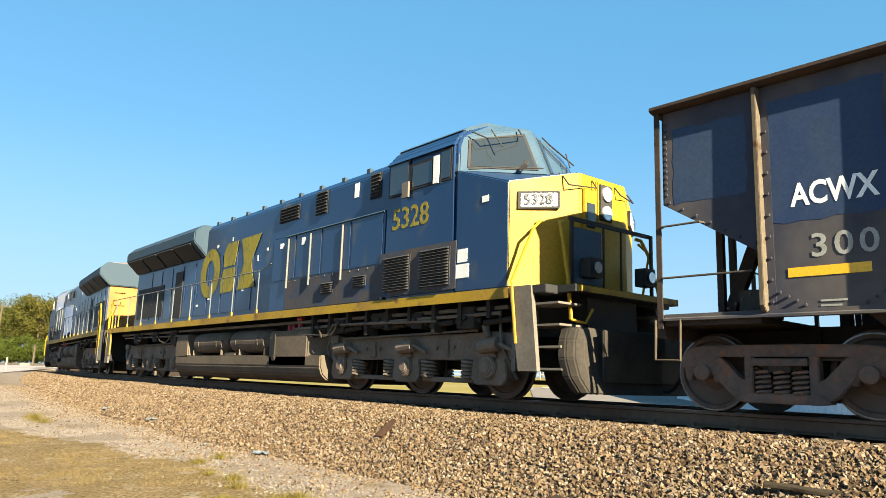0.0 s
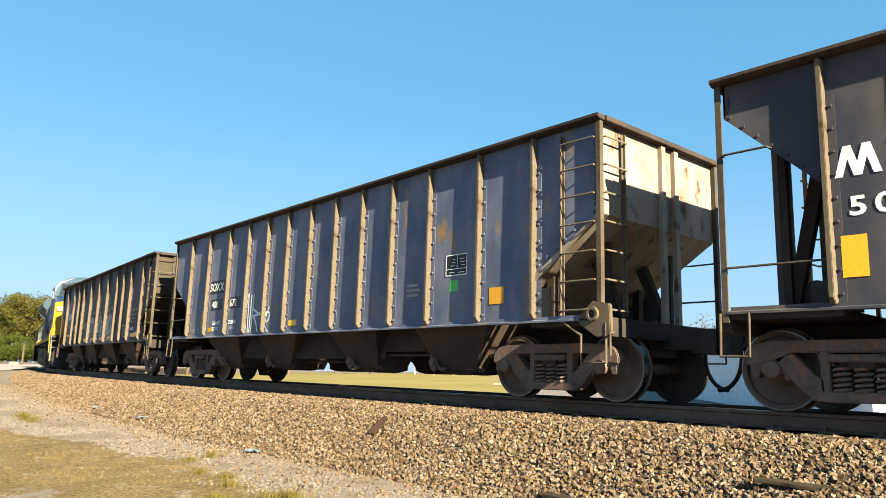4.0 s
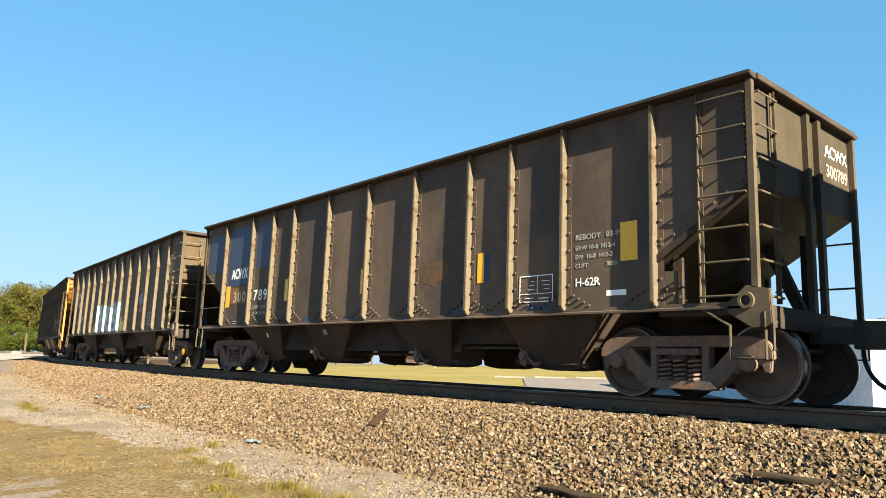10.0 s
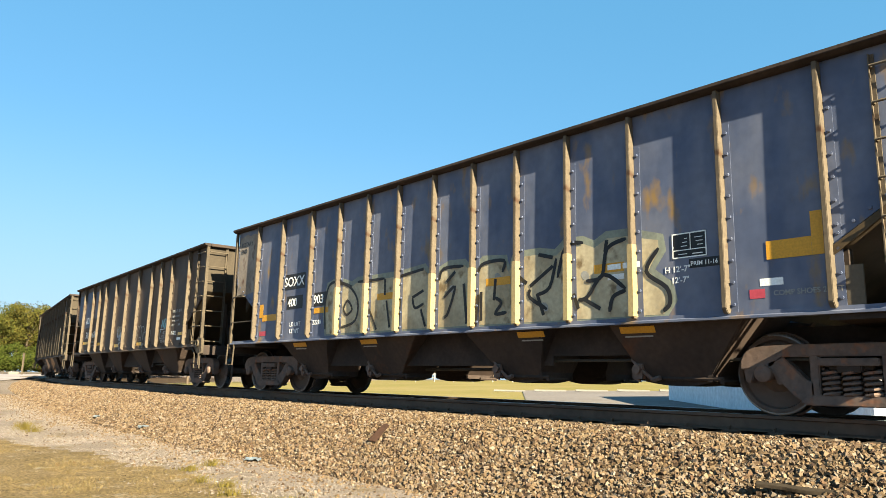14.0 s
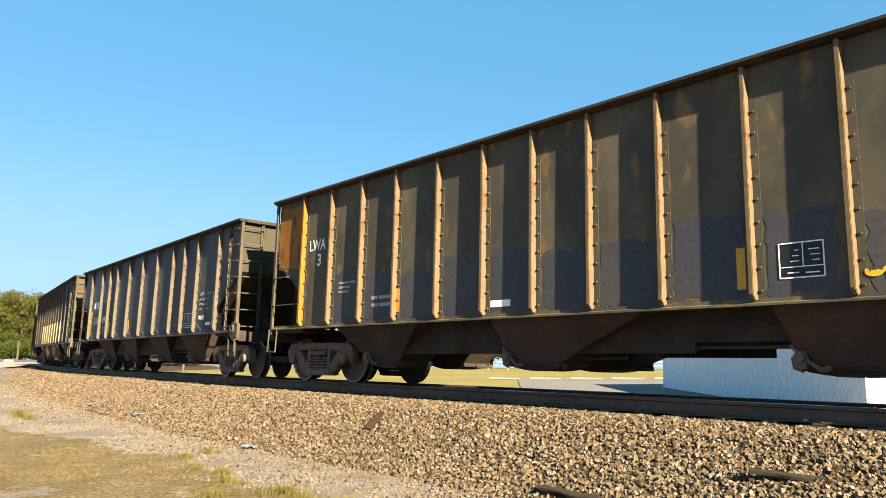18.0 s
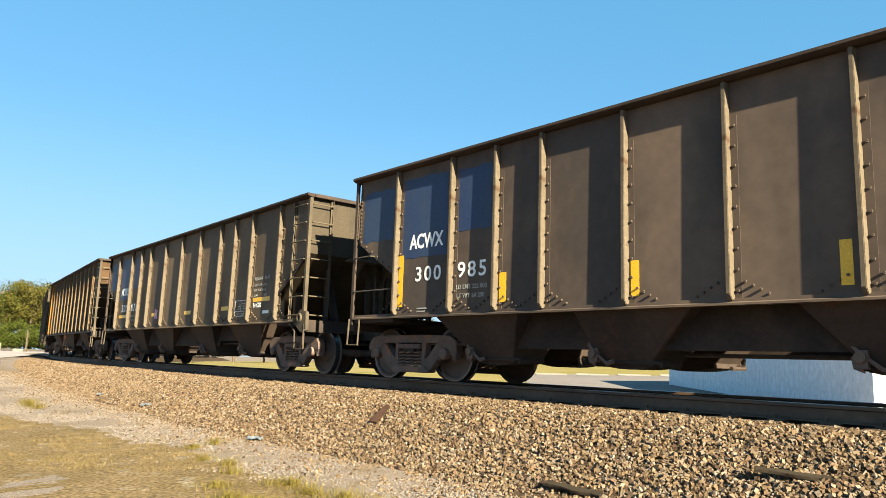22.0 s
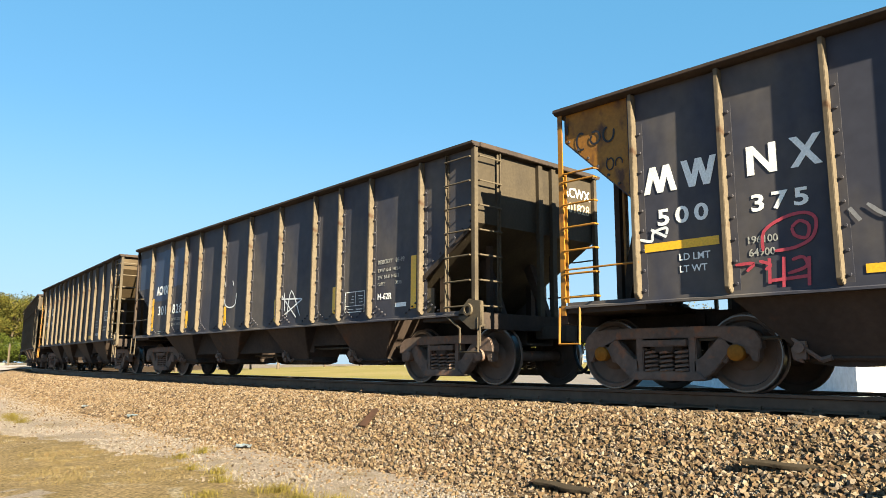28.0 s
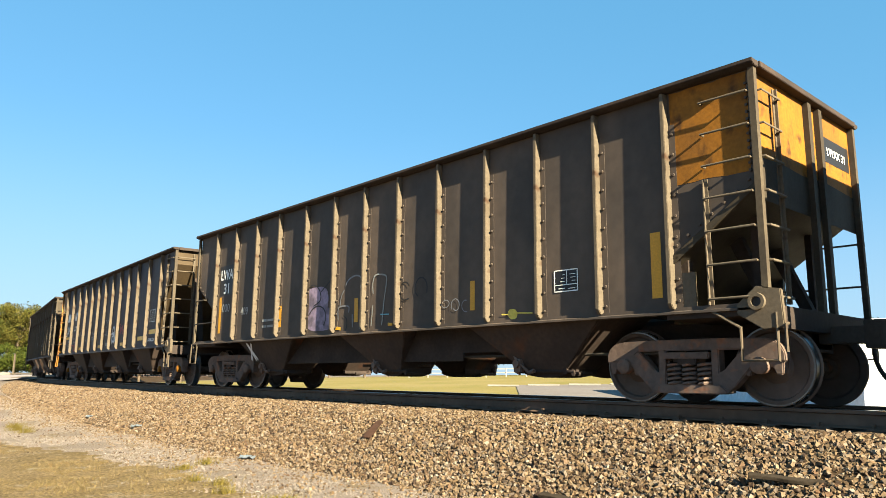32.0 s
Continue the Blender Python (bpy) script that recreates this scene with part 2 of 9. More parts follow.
# ---- mesh tools ----
class Shape:
    """Collects simple solids into one mesh."""

    def __init__(self):
        self.v, self.f = [], []

    def add(self, verts, faces):
        o = len(self.v)
        self.v += [tuple(p) for p in verts]
        self.f += [tuple(i + o for i in q) for q in faces]
        return self

    def box(self, x0, x1, y0, y1, z0, z1):
        return self.add([(x, y, z) for x in (x0, x1) for y in (y0, y1) for z in (z0, z1)],
                        [(0, 1, 3, 2), (4, 6, 7, 5), (0, 4, 5, 1), (2, 3, 7, 6), (0, 2, 6, 4), (1, 5, 7, 3)])

    def prism(self, poly, axis, a, b):
        """poly: outline in the two other axes, in order xyz."""
        def at(p, w):
            return {"x": (w, p[0], p[1]), "y": (p[0], w, p[1]), "z": (p[0], p[1], w)}[axis]
        n = len(poly)
        return self.add([at(p, a) for p in poly] + [at(p, b) for p in poly],
                        [tuple(range(n)), tuple(range(2 * n - 1, n - 1, -1))] + [(i, (i + 1) % n, (i + 1) % n + n, i + n) for i in range(n)])

    def tube(self, p, q, r, n=6, r2=None):
        p, q = Vector(p), Vector(q)
        t = (q - p).to_track_quat("Z", "Y")
        c = [Vector((math.cos(2 * math.pi * i / n), math.sin(2 * math.pi * i / n), 0)) for i in range(n)]
        r2 = r if r2 is None else r2
        return self.add([p + t @ (w * r) for w in c] + [q + t @ (w * r2) for w in c],
                        [tuple(range(n - 1, -1, -1)), tuple(range(n, 2 * n))] + [(i, (i + 1) % n, (i + 1) % n + n, i + n) for i in range(n)])

    def pipe(self, pts, r, n=6):
        P = [Vector(p) for p in pts]
        rings, up = [], None
        for i, p in enumerate(P):
            d = ((P[i] - P[i - 1]).normalized() if i else Vector()) + ((P[i + 1] - P[i]).normalized() if i < len(P) - 1 else Vector())
            d = d.normalized() if d.length > 1e-6 else (P[i] - P[i - 1]).normalized()
            if up is None:
                up = d.orthogonal().normalized()
            up = (up - d * up.dot(d)).normalized()
            w = d.cross(up)
            rings += [p + (up * math.cos(2 * math.pi * j / n) + w * math.sin(2 * math.pi * j / n)) * r for j in range(n)]
        f = [(i * n + j, i * n + (j + 1) % n, (i + 1) * n + (j + 1) % n, (i + 1) * n + j) for i in range(len(P) - 1) for j in range(n)]
        return self.add(rings, f + [tuple(range(n - 1, -1, -1)), tuple((len(P) - 1) * n + j for j in range(n))])

    def lathe(self, prof, n=28, at=(0, 0, 0), ring=False):
        """prof: (y, radius) pairs, turned about the y axis."""
        v, f, m = [], [], len(prof)
        for i in range(n):
            a = 2 * math.pi * i / n
            v += [(at[0] + r * math.cos(a), at[1] + y, at[2] + r * math.sin(a)) for y, r in prof]
        for i in range(n):
            j = (i + 1) % n
            f += [(i * m + k, i * m + k + 1, j * m + k + 1, j * m + k) for k in range(m - 1)]
        if ring:
            f += [(i * m + m - 1, i * m, (i + 1) % n * m, (i + 1) % n * m + m - 1) for i in range(n)]
        else:
            f += [tuple(i * m for i in range(n)), tuple(i * m + m - 1 for i in range(n - 1, -1, -1))]
        return self.add(v, f)

    def mesh(self, name, mat, smooth=False, bevel=0.0):
        me = bpy.data.meshes.new(name)
        me.from_pydata(self.v, [], self.f)
        bm = bmesh.new()
        bm.from_mesh(me)
        bmesh.ops.recalc_face_normals(bm, faces=bm.faces)
        if bevel:
            bmesh.ops.bevel(bm, geom=bm.edges[:], offset=bevel, segments=2, affect="EDGES", clamp_overlap=True)
        bm.to_mesh(me)
        bm.free()
        if smooth:
            for p in me.polygons:
                p.use_smooth = True
            me.set_sharp_from_angle(angle=radians(40))
        me.materials.append(mat)
        return me


MESHES = {}


def part(name, key, build, mat, parent=None, label="", at=None, smooth=False, bevel=0.0):
    """One mesh object under parent. Alike pieces share their mesh by key."""
    full = (key, mat.name)
    if full not in MESHES:
        MESHES[full] = build().mesh(name, mat, smooth, bevel)
    ob = new(name, MESHES[full])
    if parent:
        ob.parent = parent
    if at is not None:
        ob.matrix_basis = at if isinstance(at, Matrix) else Matrix.Translation(at)
    if label:
        tagged(ob, label)
    return ob


def thing(name, label, category, group="", kind=""):
    return tagged(new(name), label, category, group, kind)


def flat_mesh(name, verts, faces, mat, smooth=False):
    me = bpy.data.meshes.new(name)
    me.from_pydata(verts, [], faces)
    if smooth:
        for p in me.polygons:
            p.use_smooth = True
    me.materials.append(mat)
    return me


# ---- the line of the track ----
STEP = 0.25
S_GRID = np.arange(-140.0, 340.01, STEP)
BEND = np.interp(S_GRID, [-140, -5, 15, 85, 130, 340], [0.0009, 0.0009, 0.0053, 0.0056, 0.0, 0.0])
TURN = np.concatenate([[0], np.cumsum((BEND[1:] + BEND[:-1]) / 2 * STEP)])
ZERO = int(np.argmin(abs(S_GRID)))
TURN = TURN - TURN[ZERO] + 0.8327
DX, DY = -np.cos(TURN), np.sin(TURN)
LX = np.concatenate([[0], np.cumsum((DX[1:] + DX[:-1]) / 2 * STEP)])
LY = np.concatenate([[0], np.cumsum((DY[1:] + DY[:-1]) / 2 * STEP)])
LX, LY = LX - LX[ZERO] + 1.141, LY - LY[ZERO] + 12.330


def line(s, lat=0.0):
    """Place on the track's line; lat to the left of the way the train goes."""
    a = np.interp(s, S_GRID, TURN)
    return (np.interp(s, S_GRID, LX) - np.sin(a) * lat, np.interp(s, S_GRID, LY) - np.cos(a) * lat)


def run(t):
    """How far along the line the first hopper car has come."""
    return -10.80 + 7.854 * t - 0.00743 * t * t - 1.613e-4 * t ** 3


def car_pose(s, half):
    x1, y1 = line(s + half)
    x2, y2 = line(s - half)
    return pose((x1 + x2) / 2, (y1 + y2) / 2, RAIL, 0, 0, math.degrees(math.atan2(y1 - y2, x1 - x2)))


def side_of(x, y):
    """Signed distance from the line, positive on the camera's side, and the place along it. Arrays."""
    x, y = np.atleast_1d(x).astype(float), np.atleast_1d(y).astype(float)
    gx, gy, gs = LX[::8], LY[::8], S_GRID[::8]
    out, along = np.empty(len(x)), np.empty(len(x))
    for i in range(0, len(x), 4000):
        d2 = (x[i:i + 4000, None] - gx) ** 2 + (y[i:i + 4000, None] - gy) ** 2
        j = d2.argmin(1)
        a = np.interp(gs[j], S_GRID, TURN)
        out[i:i + 4000] = -(x[i:i + 4000] - gx[j]) * np.sin(a) - (y[i:i + 4000] - gy[j]) * np.cos(a)
        along[i:i + 4000] = gs[j] + (x[i:i + 4000] - gx[j]) * -np.cos(a) + (y[i:i + 4000] - gy[j]) * np.sin(a)
    return out, along


def ground_height(x, y):
    lat, along = side_of(x, y)
    near = np.interp(lat, [-400, -140, -70, -35, -12, -4.5, 0, 3.9, 9, 60], [3.2, 2.7, 1.75, 1.02, 0.30, 0.02, 0.02, 0.08, -0.02, -0.05])
    # towards the crossing the land on this side climbs to the level of the rails
    climb = np.interp(along, [5, 12, 20, 34, 48, 62, 90, 340], [0.0, 0.08, 0.22, 0.42, 0.66, 0.86, 1.06, 1.15])
    return near + climb * np.clip((lat - 0.5) / 1.5, 0.0, 1.0)


# ---- ground ----
GROUND = material("dry_grass_and_gravel_ground", (0.16, 0.132, 0.116), (0.13, 0.105, 0.0838), 0.95, grain=60, blotch=0.7, amount=0.9, bump=1.0, vary=0.5,
                  third=(0.118, 0.090, 0.055), spread=(0.36, 0.66))
rings = np.concatenate([np.linspace(0.4, 16, 66), np.geomspace(16.6, 3000, 60)])
SPOKES = 220
gx = np.array([r * np.sin(2 * np.pi * i / SPOKES) for r in rings for i in range(SPOKES)])
gy = np.array([r * np.cos(2 * np.pi * i / SPOKES) for r in rings for i in range(SPOKES)])
gz = ground_height(gx, gy)
gz = gz + np.array([0.025 * noise.noise((x * 0.9, y * 0.9, 0)) + 0.012 * noise.noise((x * 4, y * 4, 3)) if x * x + y * y < 900 else 0.0
                    for x, y in zip(gx, gy)])
faces = [(k * SPOKES + i, k * SPOKES + (i + 1) % SPOKES, (k + 1) * SPOKES + (i + 1) % SPOKES, (k + 1) * SPOKES + i)
         for k in range(len(rings) - 1) for i in range(SPOKES)]
faces.append(tuple(range(SPOKES - 1, -1, -1)))
ground = new("ground", flat_mesh("ground", np.c_[gx, gy, gz].tolist(), faces, GROUND, True))
tagged(ground, "dry grass and pale gravel ground beside the railway", "ground", kind="structure")


def strip(name, rows, s0, s1, ds, mat, label, category, wobble=0.0):
    """A sheet along the line: rows of (lat, z) across it."""
    v, f = [], []
    ss = np.arange(s0, s1 + ds / 2, ds)
    for s in ss:
        for lat, z in rows:
            w = wobble * noise.noise((s * 0.35, lat * 1.3, 7)) if wobble else 0
            x, y = line(s, lat)
            v.append((x, y, z + w))
    m = len(rows)
    f = [(i * m + k, i * m + k + 1, (i + 1) * m + k + 1, (i + 1) * m + k) for i in range(len(ss) - 1) for k in range(m - 1)]
    return tagged(new(name, flat_mesh(name, v, f, mat, True)), label, category, kind="structure")


STONE = [(0.0898, 0.059, 0.0337), (0.127, 0.0894, 0.0548), (0.0406, 0.0256, 0.0163), (0.156, 0.118, 0.0801), (0.103, 0.0677, 0.0397), (0.0256, 0.0169, 0.0139), (0.186, 0.151, 0.119), (0.0832, 0.048, 0.028)]
BED = material("ballast_bed", (0.0472, 0.031, 0.0187), (0.025, 0.0165, 0.0113), 0.95, grain=22, blotch=3.0, bump=1.0, third=(0.0894, 0.073, 0.0574))
TOE, BEDTOP = 3.75, RAIL - 0.235
strip("ballast", [(-4.4, -0.02), (-2.1, BEDTOP - 0.03), (-1.7, BEDTOP), (0, BEDTOP), (1.75, BEDTOP), (2.15, BEDTOP - 0.06), (3.0, 0.42), (3.6, 0.16), (TOE + 0.3, 0.0)],
      -100, 200, 0.5, BED, "bed of tan crushed stone under the track", "ballast", 0.03)

# loose stones of the ballast: broken blocks near the camera, simpler lumps farther off
BLOCK_V = 0.80 * np.array([(x, y, z) for x in (-1, 1) for y in (-1, 1) for z in (-1, 1)], dtype=float)
BLOCK_F = [(0, 1, 3), (0, 3, 2), (4, 6, 7), (4, 7, 5), (0, 4, 5), (0, 5, 1), (2, 3, 7), (2, 7, 6), (0, 2, 6), (0, 6, 4), (1, 5, 7), (1, 7, 3)]
LUMP_V = 1.05 * np.array([(math.cos(a + b), math.sin(a + b), h) for h, b in ((-0.72, 0.0), (0.72, math.pi / 3)) for a in (0.0, 2.0944, 4.1888)])
LUMP_F = [(0, 2, 1), (3, 4, 5), (0, 1, 3), (1, 4, 3), (1, 2, 4), (2, 5, 4), (2, 0, 5), (0, 3, 5)]


def stones(name, xs, ys, zs, sizes, mat, label, category, seed, blocky=False):
    rng = np.random.default_rng(seed)
    n = len(xs)
    shape, tris = (BLOCK_V, BLOCK_F) if blocky else (LUMP_V, LUMP_F)
    k = len(shape)
    base = shape[None] * (1 + rng.uniform(-0.45, 0.22, (n, k, 3)))
    base = base * (sizes[:, None, None] * np.stack([rng.uniform(0.75, 1.4, n), rng.uniform(0.6, 1.1, n), rng.uniform(0.5, 0.95, n)], 1)[:, None, :])
    q = rng.normal(size=(n, 4))
    q[:, 1:3] *= 0.7
    q /= np.linalg.norm(q, axis=1)[:, None]
    w, a, b, c = q.T
    R = np.stack([1 - 2 * (b * b + c * c), 2 * (a * b - c * w), 2 * (a * c + b * w), 2 * (a * b + c * w), 1 - 2 * (a * a + c * c), 2 * (b * c - a * w),
                  2 * (a * c - b * w), 2 * (b * c + a * w), 1 - 2 * (a * a + b * b)], 1).reshape(n, 3, 3)
    v = np.einsum("nij,nkj->nki", R, base) + np.stack([xs, ys, zs], 1)[:, None, :]
    f = (np.array(tris)[None] + k * np.arange(n)[:, None, None]).reshape(-1, 3)
    me = bpy.data.meshes.new(name)
    me.vertices.add(k * n)
    me.vertices.foreach_set("co", v.ravel())
    me.loops.add(f.size)
    me.loops.foreach_set("vertex_index", f.ravel().astype(np.int32))
    me.polygons.add(len(f))
    me.polygons.foreach_set("loop_start", np.arange(0, f.size, 3, dtype=np.int32))
    me.polygons.foreach_set("use_smooth", np.zeros(len(f), dtype=bool))
    me.update(calc_edges=True)
    me.validate()
    me.materials.append(mat)
    return tagged(new(name, me), label, category, kind="stuff")


def bed_height(lat):
    return np.interp(lat, [-4.4, -2.1, -1.7, 1.75, 2.15, 3.0, 3.6, TOE + 0.3], [-0.02, BEDTOP - 0.03, BEDTOP, BEDTOP, BEDTOP - 0.06, 0.42, 0.16, 0.0])


rng = np.random.default_rng(11)
STONES = pieces("crushed_stone", STONE)
cnt = 108000
ss = -11 + 27 * rng.uniform(0, 1, cnt) ** 1.15
ll = 1.15 + (TOE - 1.12 - 0.012 * ss) * rng.uniform(0, 1, cnt) + 0.4 * (rng.uniform(0, 1, cnt) ** 7)
xs, ys = line(ss, ll)
stones("ballast_stones", xs, ys, bed_height(ll) + rng.uniform(-0.022, 0.024, cnt), 0.012 + 0.018 * rng.uniform(0, 1, cnt) ** 1.3, STONES,
       "loose tan and brown crushed stones of the track bed", "stones", 5, True)
cnt = 34000
ss = 14 + 56 * rng.uniform(0, 1, cnt) ** 1.5
ll = 1.2 + (TOE - 1.15 - 0.012 * ss) * rng.uniform(0, 1, cnt)
xs, ys = line(ss, ll)
stones("ballast_stones", xs, ys, bed_height(ll) + rng.uniform(-0.01, 0.03, cnt), rng.uniform(0.024, 0.05, cnt), STONES,
       "loose tan and brown crushed stones of the track bed", "stones", 6)

# stones that have rolled out over the foot of the bed
cnt = 17000
ss = -10 + 36 * rng.uniform(0, 1, cnt) ** 1.3
ll = TOE - 0.1 - 0.012 * np.maximum(ss, 0) + rng.exponential(0.55, cnt)
xs, ys = line(ss, ll)
stones("scattered_stones", xs, ys, np.maximum(bed_height(ll), ground_height(xs, ys)) + rng.uniform(-0.012, 0.008, cnt), 0.010 + 0.018 * rng.uniform(0, 1, cnt) ** 2, STONES,
       "tan crushed stones strewn past the foot of the ballast", "stones", 9)

# ---- rails and ties ----
PROFILE = [(-0.075, -0.19), (0.075, -0.19), (0.075, -0.178), (0.012, -0.16), (0.010, -0.05), (0.037, -0.04), (0.037, -0.006), (0.03, 0.0),
           (-0.03, 0.0), (-0.037, -0.006), (-0.037, -0.04), (-0.010, -0.05), (-0.012, -0.16), (-0.075, -0.178)]


def rail(lat):
    v, f, m = [], [], len(PROFILE)
    ss = np.arange(-100, 200.1, 1.0)
    for s in ss:
        for d, z in PROFILE:
            x, y = line(s, lat + d)
            v.append((x, y, RAIL + z))
    for i in range(len(ss) - 1):
        for k in range(m):
            f.append((i * m + k, i * m + (k + 1) % m, (i + 1) * m + (k + 1) % m, (i + 1) * m + k))
    me = flat_mesh("rail", v, f, M["rail"])
    me.materials.append(M["railtop"])
    for i, p in enumerate(me.polygons):
        if i % m in (6, 7, 8):
            p.material_index = 1
    return tagged(new("rail", me), "rust-brown steel rail with a polished head", "rail", "rails of the track", "structure")


rail(0.755)
rail(-0.755)


def tie():
    return Shape().box(-0.115, 0.115, -1.3, 1.3, -0.18, 0.0)


def spike():
    return Shape().box(-0.012, 0.012, -0.012, 0.012, 0, 0.05).box(-0.02, 0.02, -0.03, 0.012, 0.045, 0.062)


track = thing("railway_track", "weathered dark wooden ties under the rails", "track", kind="structure")
for i in range(90):
    s = -22 + i * 0.54
    x, y = line(s)
    a = np.interp(s, S_GRID, TURN)
    m = pose(x, y, RAIL - 0.20, 0, 0, math.degrees(math.pi - a) + random.uniform(-0.6, 0.6))
    part("tie", "tie", tie, M["tie"], track, at=m, bevel=0.008)
    for lat in (0.755, -0.755):
        part("tie_plate", "plate", lambda: Shape().box(-0.09, 0.09, -0.18, 0.18, 0.0, 0.014), M["rail"], track, at=m @ Matrix.Translation((0, lat * -1, 0)))
        if s < 14:
            for e in (0.095, -0.095):
                part("spike", "spike", spike, M["rail"], track, at=m @ Matrix.Translation((0.05 if e > 0 else -0.05, lat * -1 + e, 0.0)))


# ---- hopper cars ----
WIDE, SHEET, SILL, END = 1.570, 1.48, 1.10, 7.2
BOLSTER, AXLE, WHEEL_R = 6.08, 0.889, 0.457
RIBS = {"eleven": (6.0, 4.6, 3.62, 2.72, 1.36, 0.0, -1.36, -2.72, -3.62, -4.6, -6.0),
        "thirteen": (6.13, 5.0, 3.87, 2.88, 1.91, 0.955, 0.0, -0.955, -1.91, -2.88, -3.87, -5.0, -6.13),
        "thirteen_slate": (6.1, 4.99, 3.8, 2.785, 1.85, 0.935, 0.0, -0.935, -1.85, -2.785, -3.8, -4.99, -6.1),
        "thirteen_wide": (6.14, 5.12, 4.11, 3.11, 2.02, 0.98, 0.0, -0.98, -2.02, -3.11, -4.11, -5.12, -6.14)}


CHUTES = {"four": ((3.2, 5.12, 3.6, 4.4), (0.45, 2.28, 1.25, 2.05), (-2.3, -0.6, -1.95, -1.2), (-5.2, -3.3, -4.55, -3.65)),
          "three": ((2.5, 5.12, 3.45, 4.22), (-1.1, 1.0, -0.6, 0.0), (-5.12, -2.5, -4.22, -3.45)),
          "three_low": ((2.5, 5.12, 3.45, 4.22), (-1.9, 0.95, -0.1, 0.75), (-5.12, -3.2, -4.3, -3.45))}


def rib_shape(tall):
    """A pressed post, slightly narrower at its outer face, with its foot cut back to the sill."""
    d = WIDE - SHEET + 0.012
    return Shape().add([(-0.036, 0, 0), (0.036, 0, 0), (0.028, d * 0.55, 0), (-0.028, d * 0.55, 0), (-0.034, 0, 0.10), (0.034, 0, 0.10), (0.027, d, 0.06), (-0.027, d, 0.06),
                        (-0.032, 0, tall), (0.032, 0, tall), (0.025, d * 0.92, tall), (-0.025, d * 0.92, tall)],
                       [(0, 3, 2, 1), (0, 1, 5, 4), (1, 2, 6, 5), (2, 3, 7, 6), (3, 0, 4, 7), (4, 5, 9, 8), (5, 6, 10, 9), (6, 7, 11, 10), (7, 4, 8, 11), (8, 9, 10, 11)])


def flange_shape(tall):
    """The bolted flange behind a post."""
    s = Shape().box(-0.115, -0.034, 0, 0.004, 0, tall - 0.4)
    for i in range(9):
        s.tube((-0.078, 0.0, 0.10 + (tall - 0.62) * i / 8), (-0.078, 0.030, 0.10 + (tall - 0.62) * i / 8), 0.017, 6)
    return s


def bolt_shape():
    return Shape().tube((0, 0, 0), (0, 0.03, 0), 0.016, 5)


def sheet_shape(cut_low, cut_high, last, TOP):
    return Shape().prism([(-last, SILL), (last, SILL), (last, cut_low), (END, cut_high), (END, TOP - 0.06), (-END, TOP - 0.06), (-END, cut_high), (-last, cut_low)],
                         "y", SHEET - 0.012, SHEET)


def chord_shape(TOP):
    s = Shape()
    for k in (1, -1):
        s.prism([(k * (SHEET - 0.03), TOP - 0.075), (k * (WIDE - 0.02), TOP - 0.075), (k * (WIDE + 0.048), TOP - 0.045), (k * (WIDE + 0.048), TOP), (k * (SHEET - 0.03), TOP)], "x", -END - 0.10, END + 0.10)
        s.box(k * (END - 0.04), k * (END + 0.12), -SHEET + 0.03, SHEET - 0.03, TOP - 0.075, TOP)
    return s


def end_shape(k, drop, TOP):
    """The end wall and the slope sheet under it, at the end k (1 or -1)."""
    s = Shape()
    s.box(k * END, k * (END - 0.02), -SHEET, SHEET, drop, TOP - 0.05)
    return s


def slope_shape(k, drop, foot):
    """The slope sheet from the foot of the end wall down into the hoppers."""
    return Shape().prism([(k * END, drop), (k * (END - 0.02), drop + 0.02), (k * (foot - 0.02), 1.12), (k * foot, 1.10)], "y", -SHEET + 0.01, SHEET - 0.01)


def chute_shape(t0, t1, b0, b1):
    """One discharge hopper: a pocket on each side of the center sill, long at the side sill (t0 to t1), short at its gate (b0 to b1)."""
    s = Shape()
    for k in (1, -1):
        top = [(t0, k * 0.29, SILL + 0.03), (t1, k * 0.29, SILL + 0.03), (t1, k * (SHEET - 0.03), SILL + 0.03), (t0, k * (SHEET - 0.03), SILL + 0.03)]
        low = [(b0, k * 0.40, 0.40), (b1, k * 0.40, 0.40), (b1, k * 1.10, 0.40), (b0, k * 1.10, 0.40)]
        s.add(top + low, [(0, 1, 2, 3), (7, 6, 5, 4), (0, 4, 5, 1), (1, 5, 6, 2), (2, 6, 7, 3), (3, 7, 4, 0)])
    return s


def gate_shape(b0, b1):
    """The gates under a hopper: sagging doors, each in a bar frame with a stiffener."""
    n = 6
    low = [(b0 + (b1 - b0) * i / n, 0.352 - 0.05 * math.sin(math.pi * i / n)) for i in range(n + 1)]
    s = Shape()
    for k in (1, -1):
        s.prism([(b1, 0.41), (b0, 0.41)] + low, "y", k * 0.42, k * 1.07)
        s.tube((b0 - 0.16, k * 1.10, 0.39), (b1 + 0.10, k * 1.10, 0.39), 0.026).box(b0 - 0.03, b0 + 0.03, k * 0.42, k * 1.12, 0.36, 0.46).box(b1 - 0.03, b1 + 0.03, k * 0.42, k * 1.12, 0.36, 0.46)
        s.tube((b0 - 0.14, k * 0.7, 0.36), (b0 - 0.14, k * 1.12, 0.36), 0.03, 6)
    return s


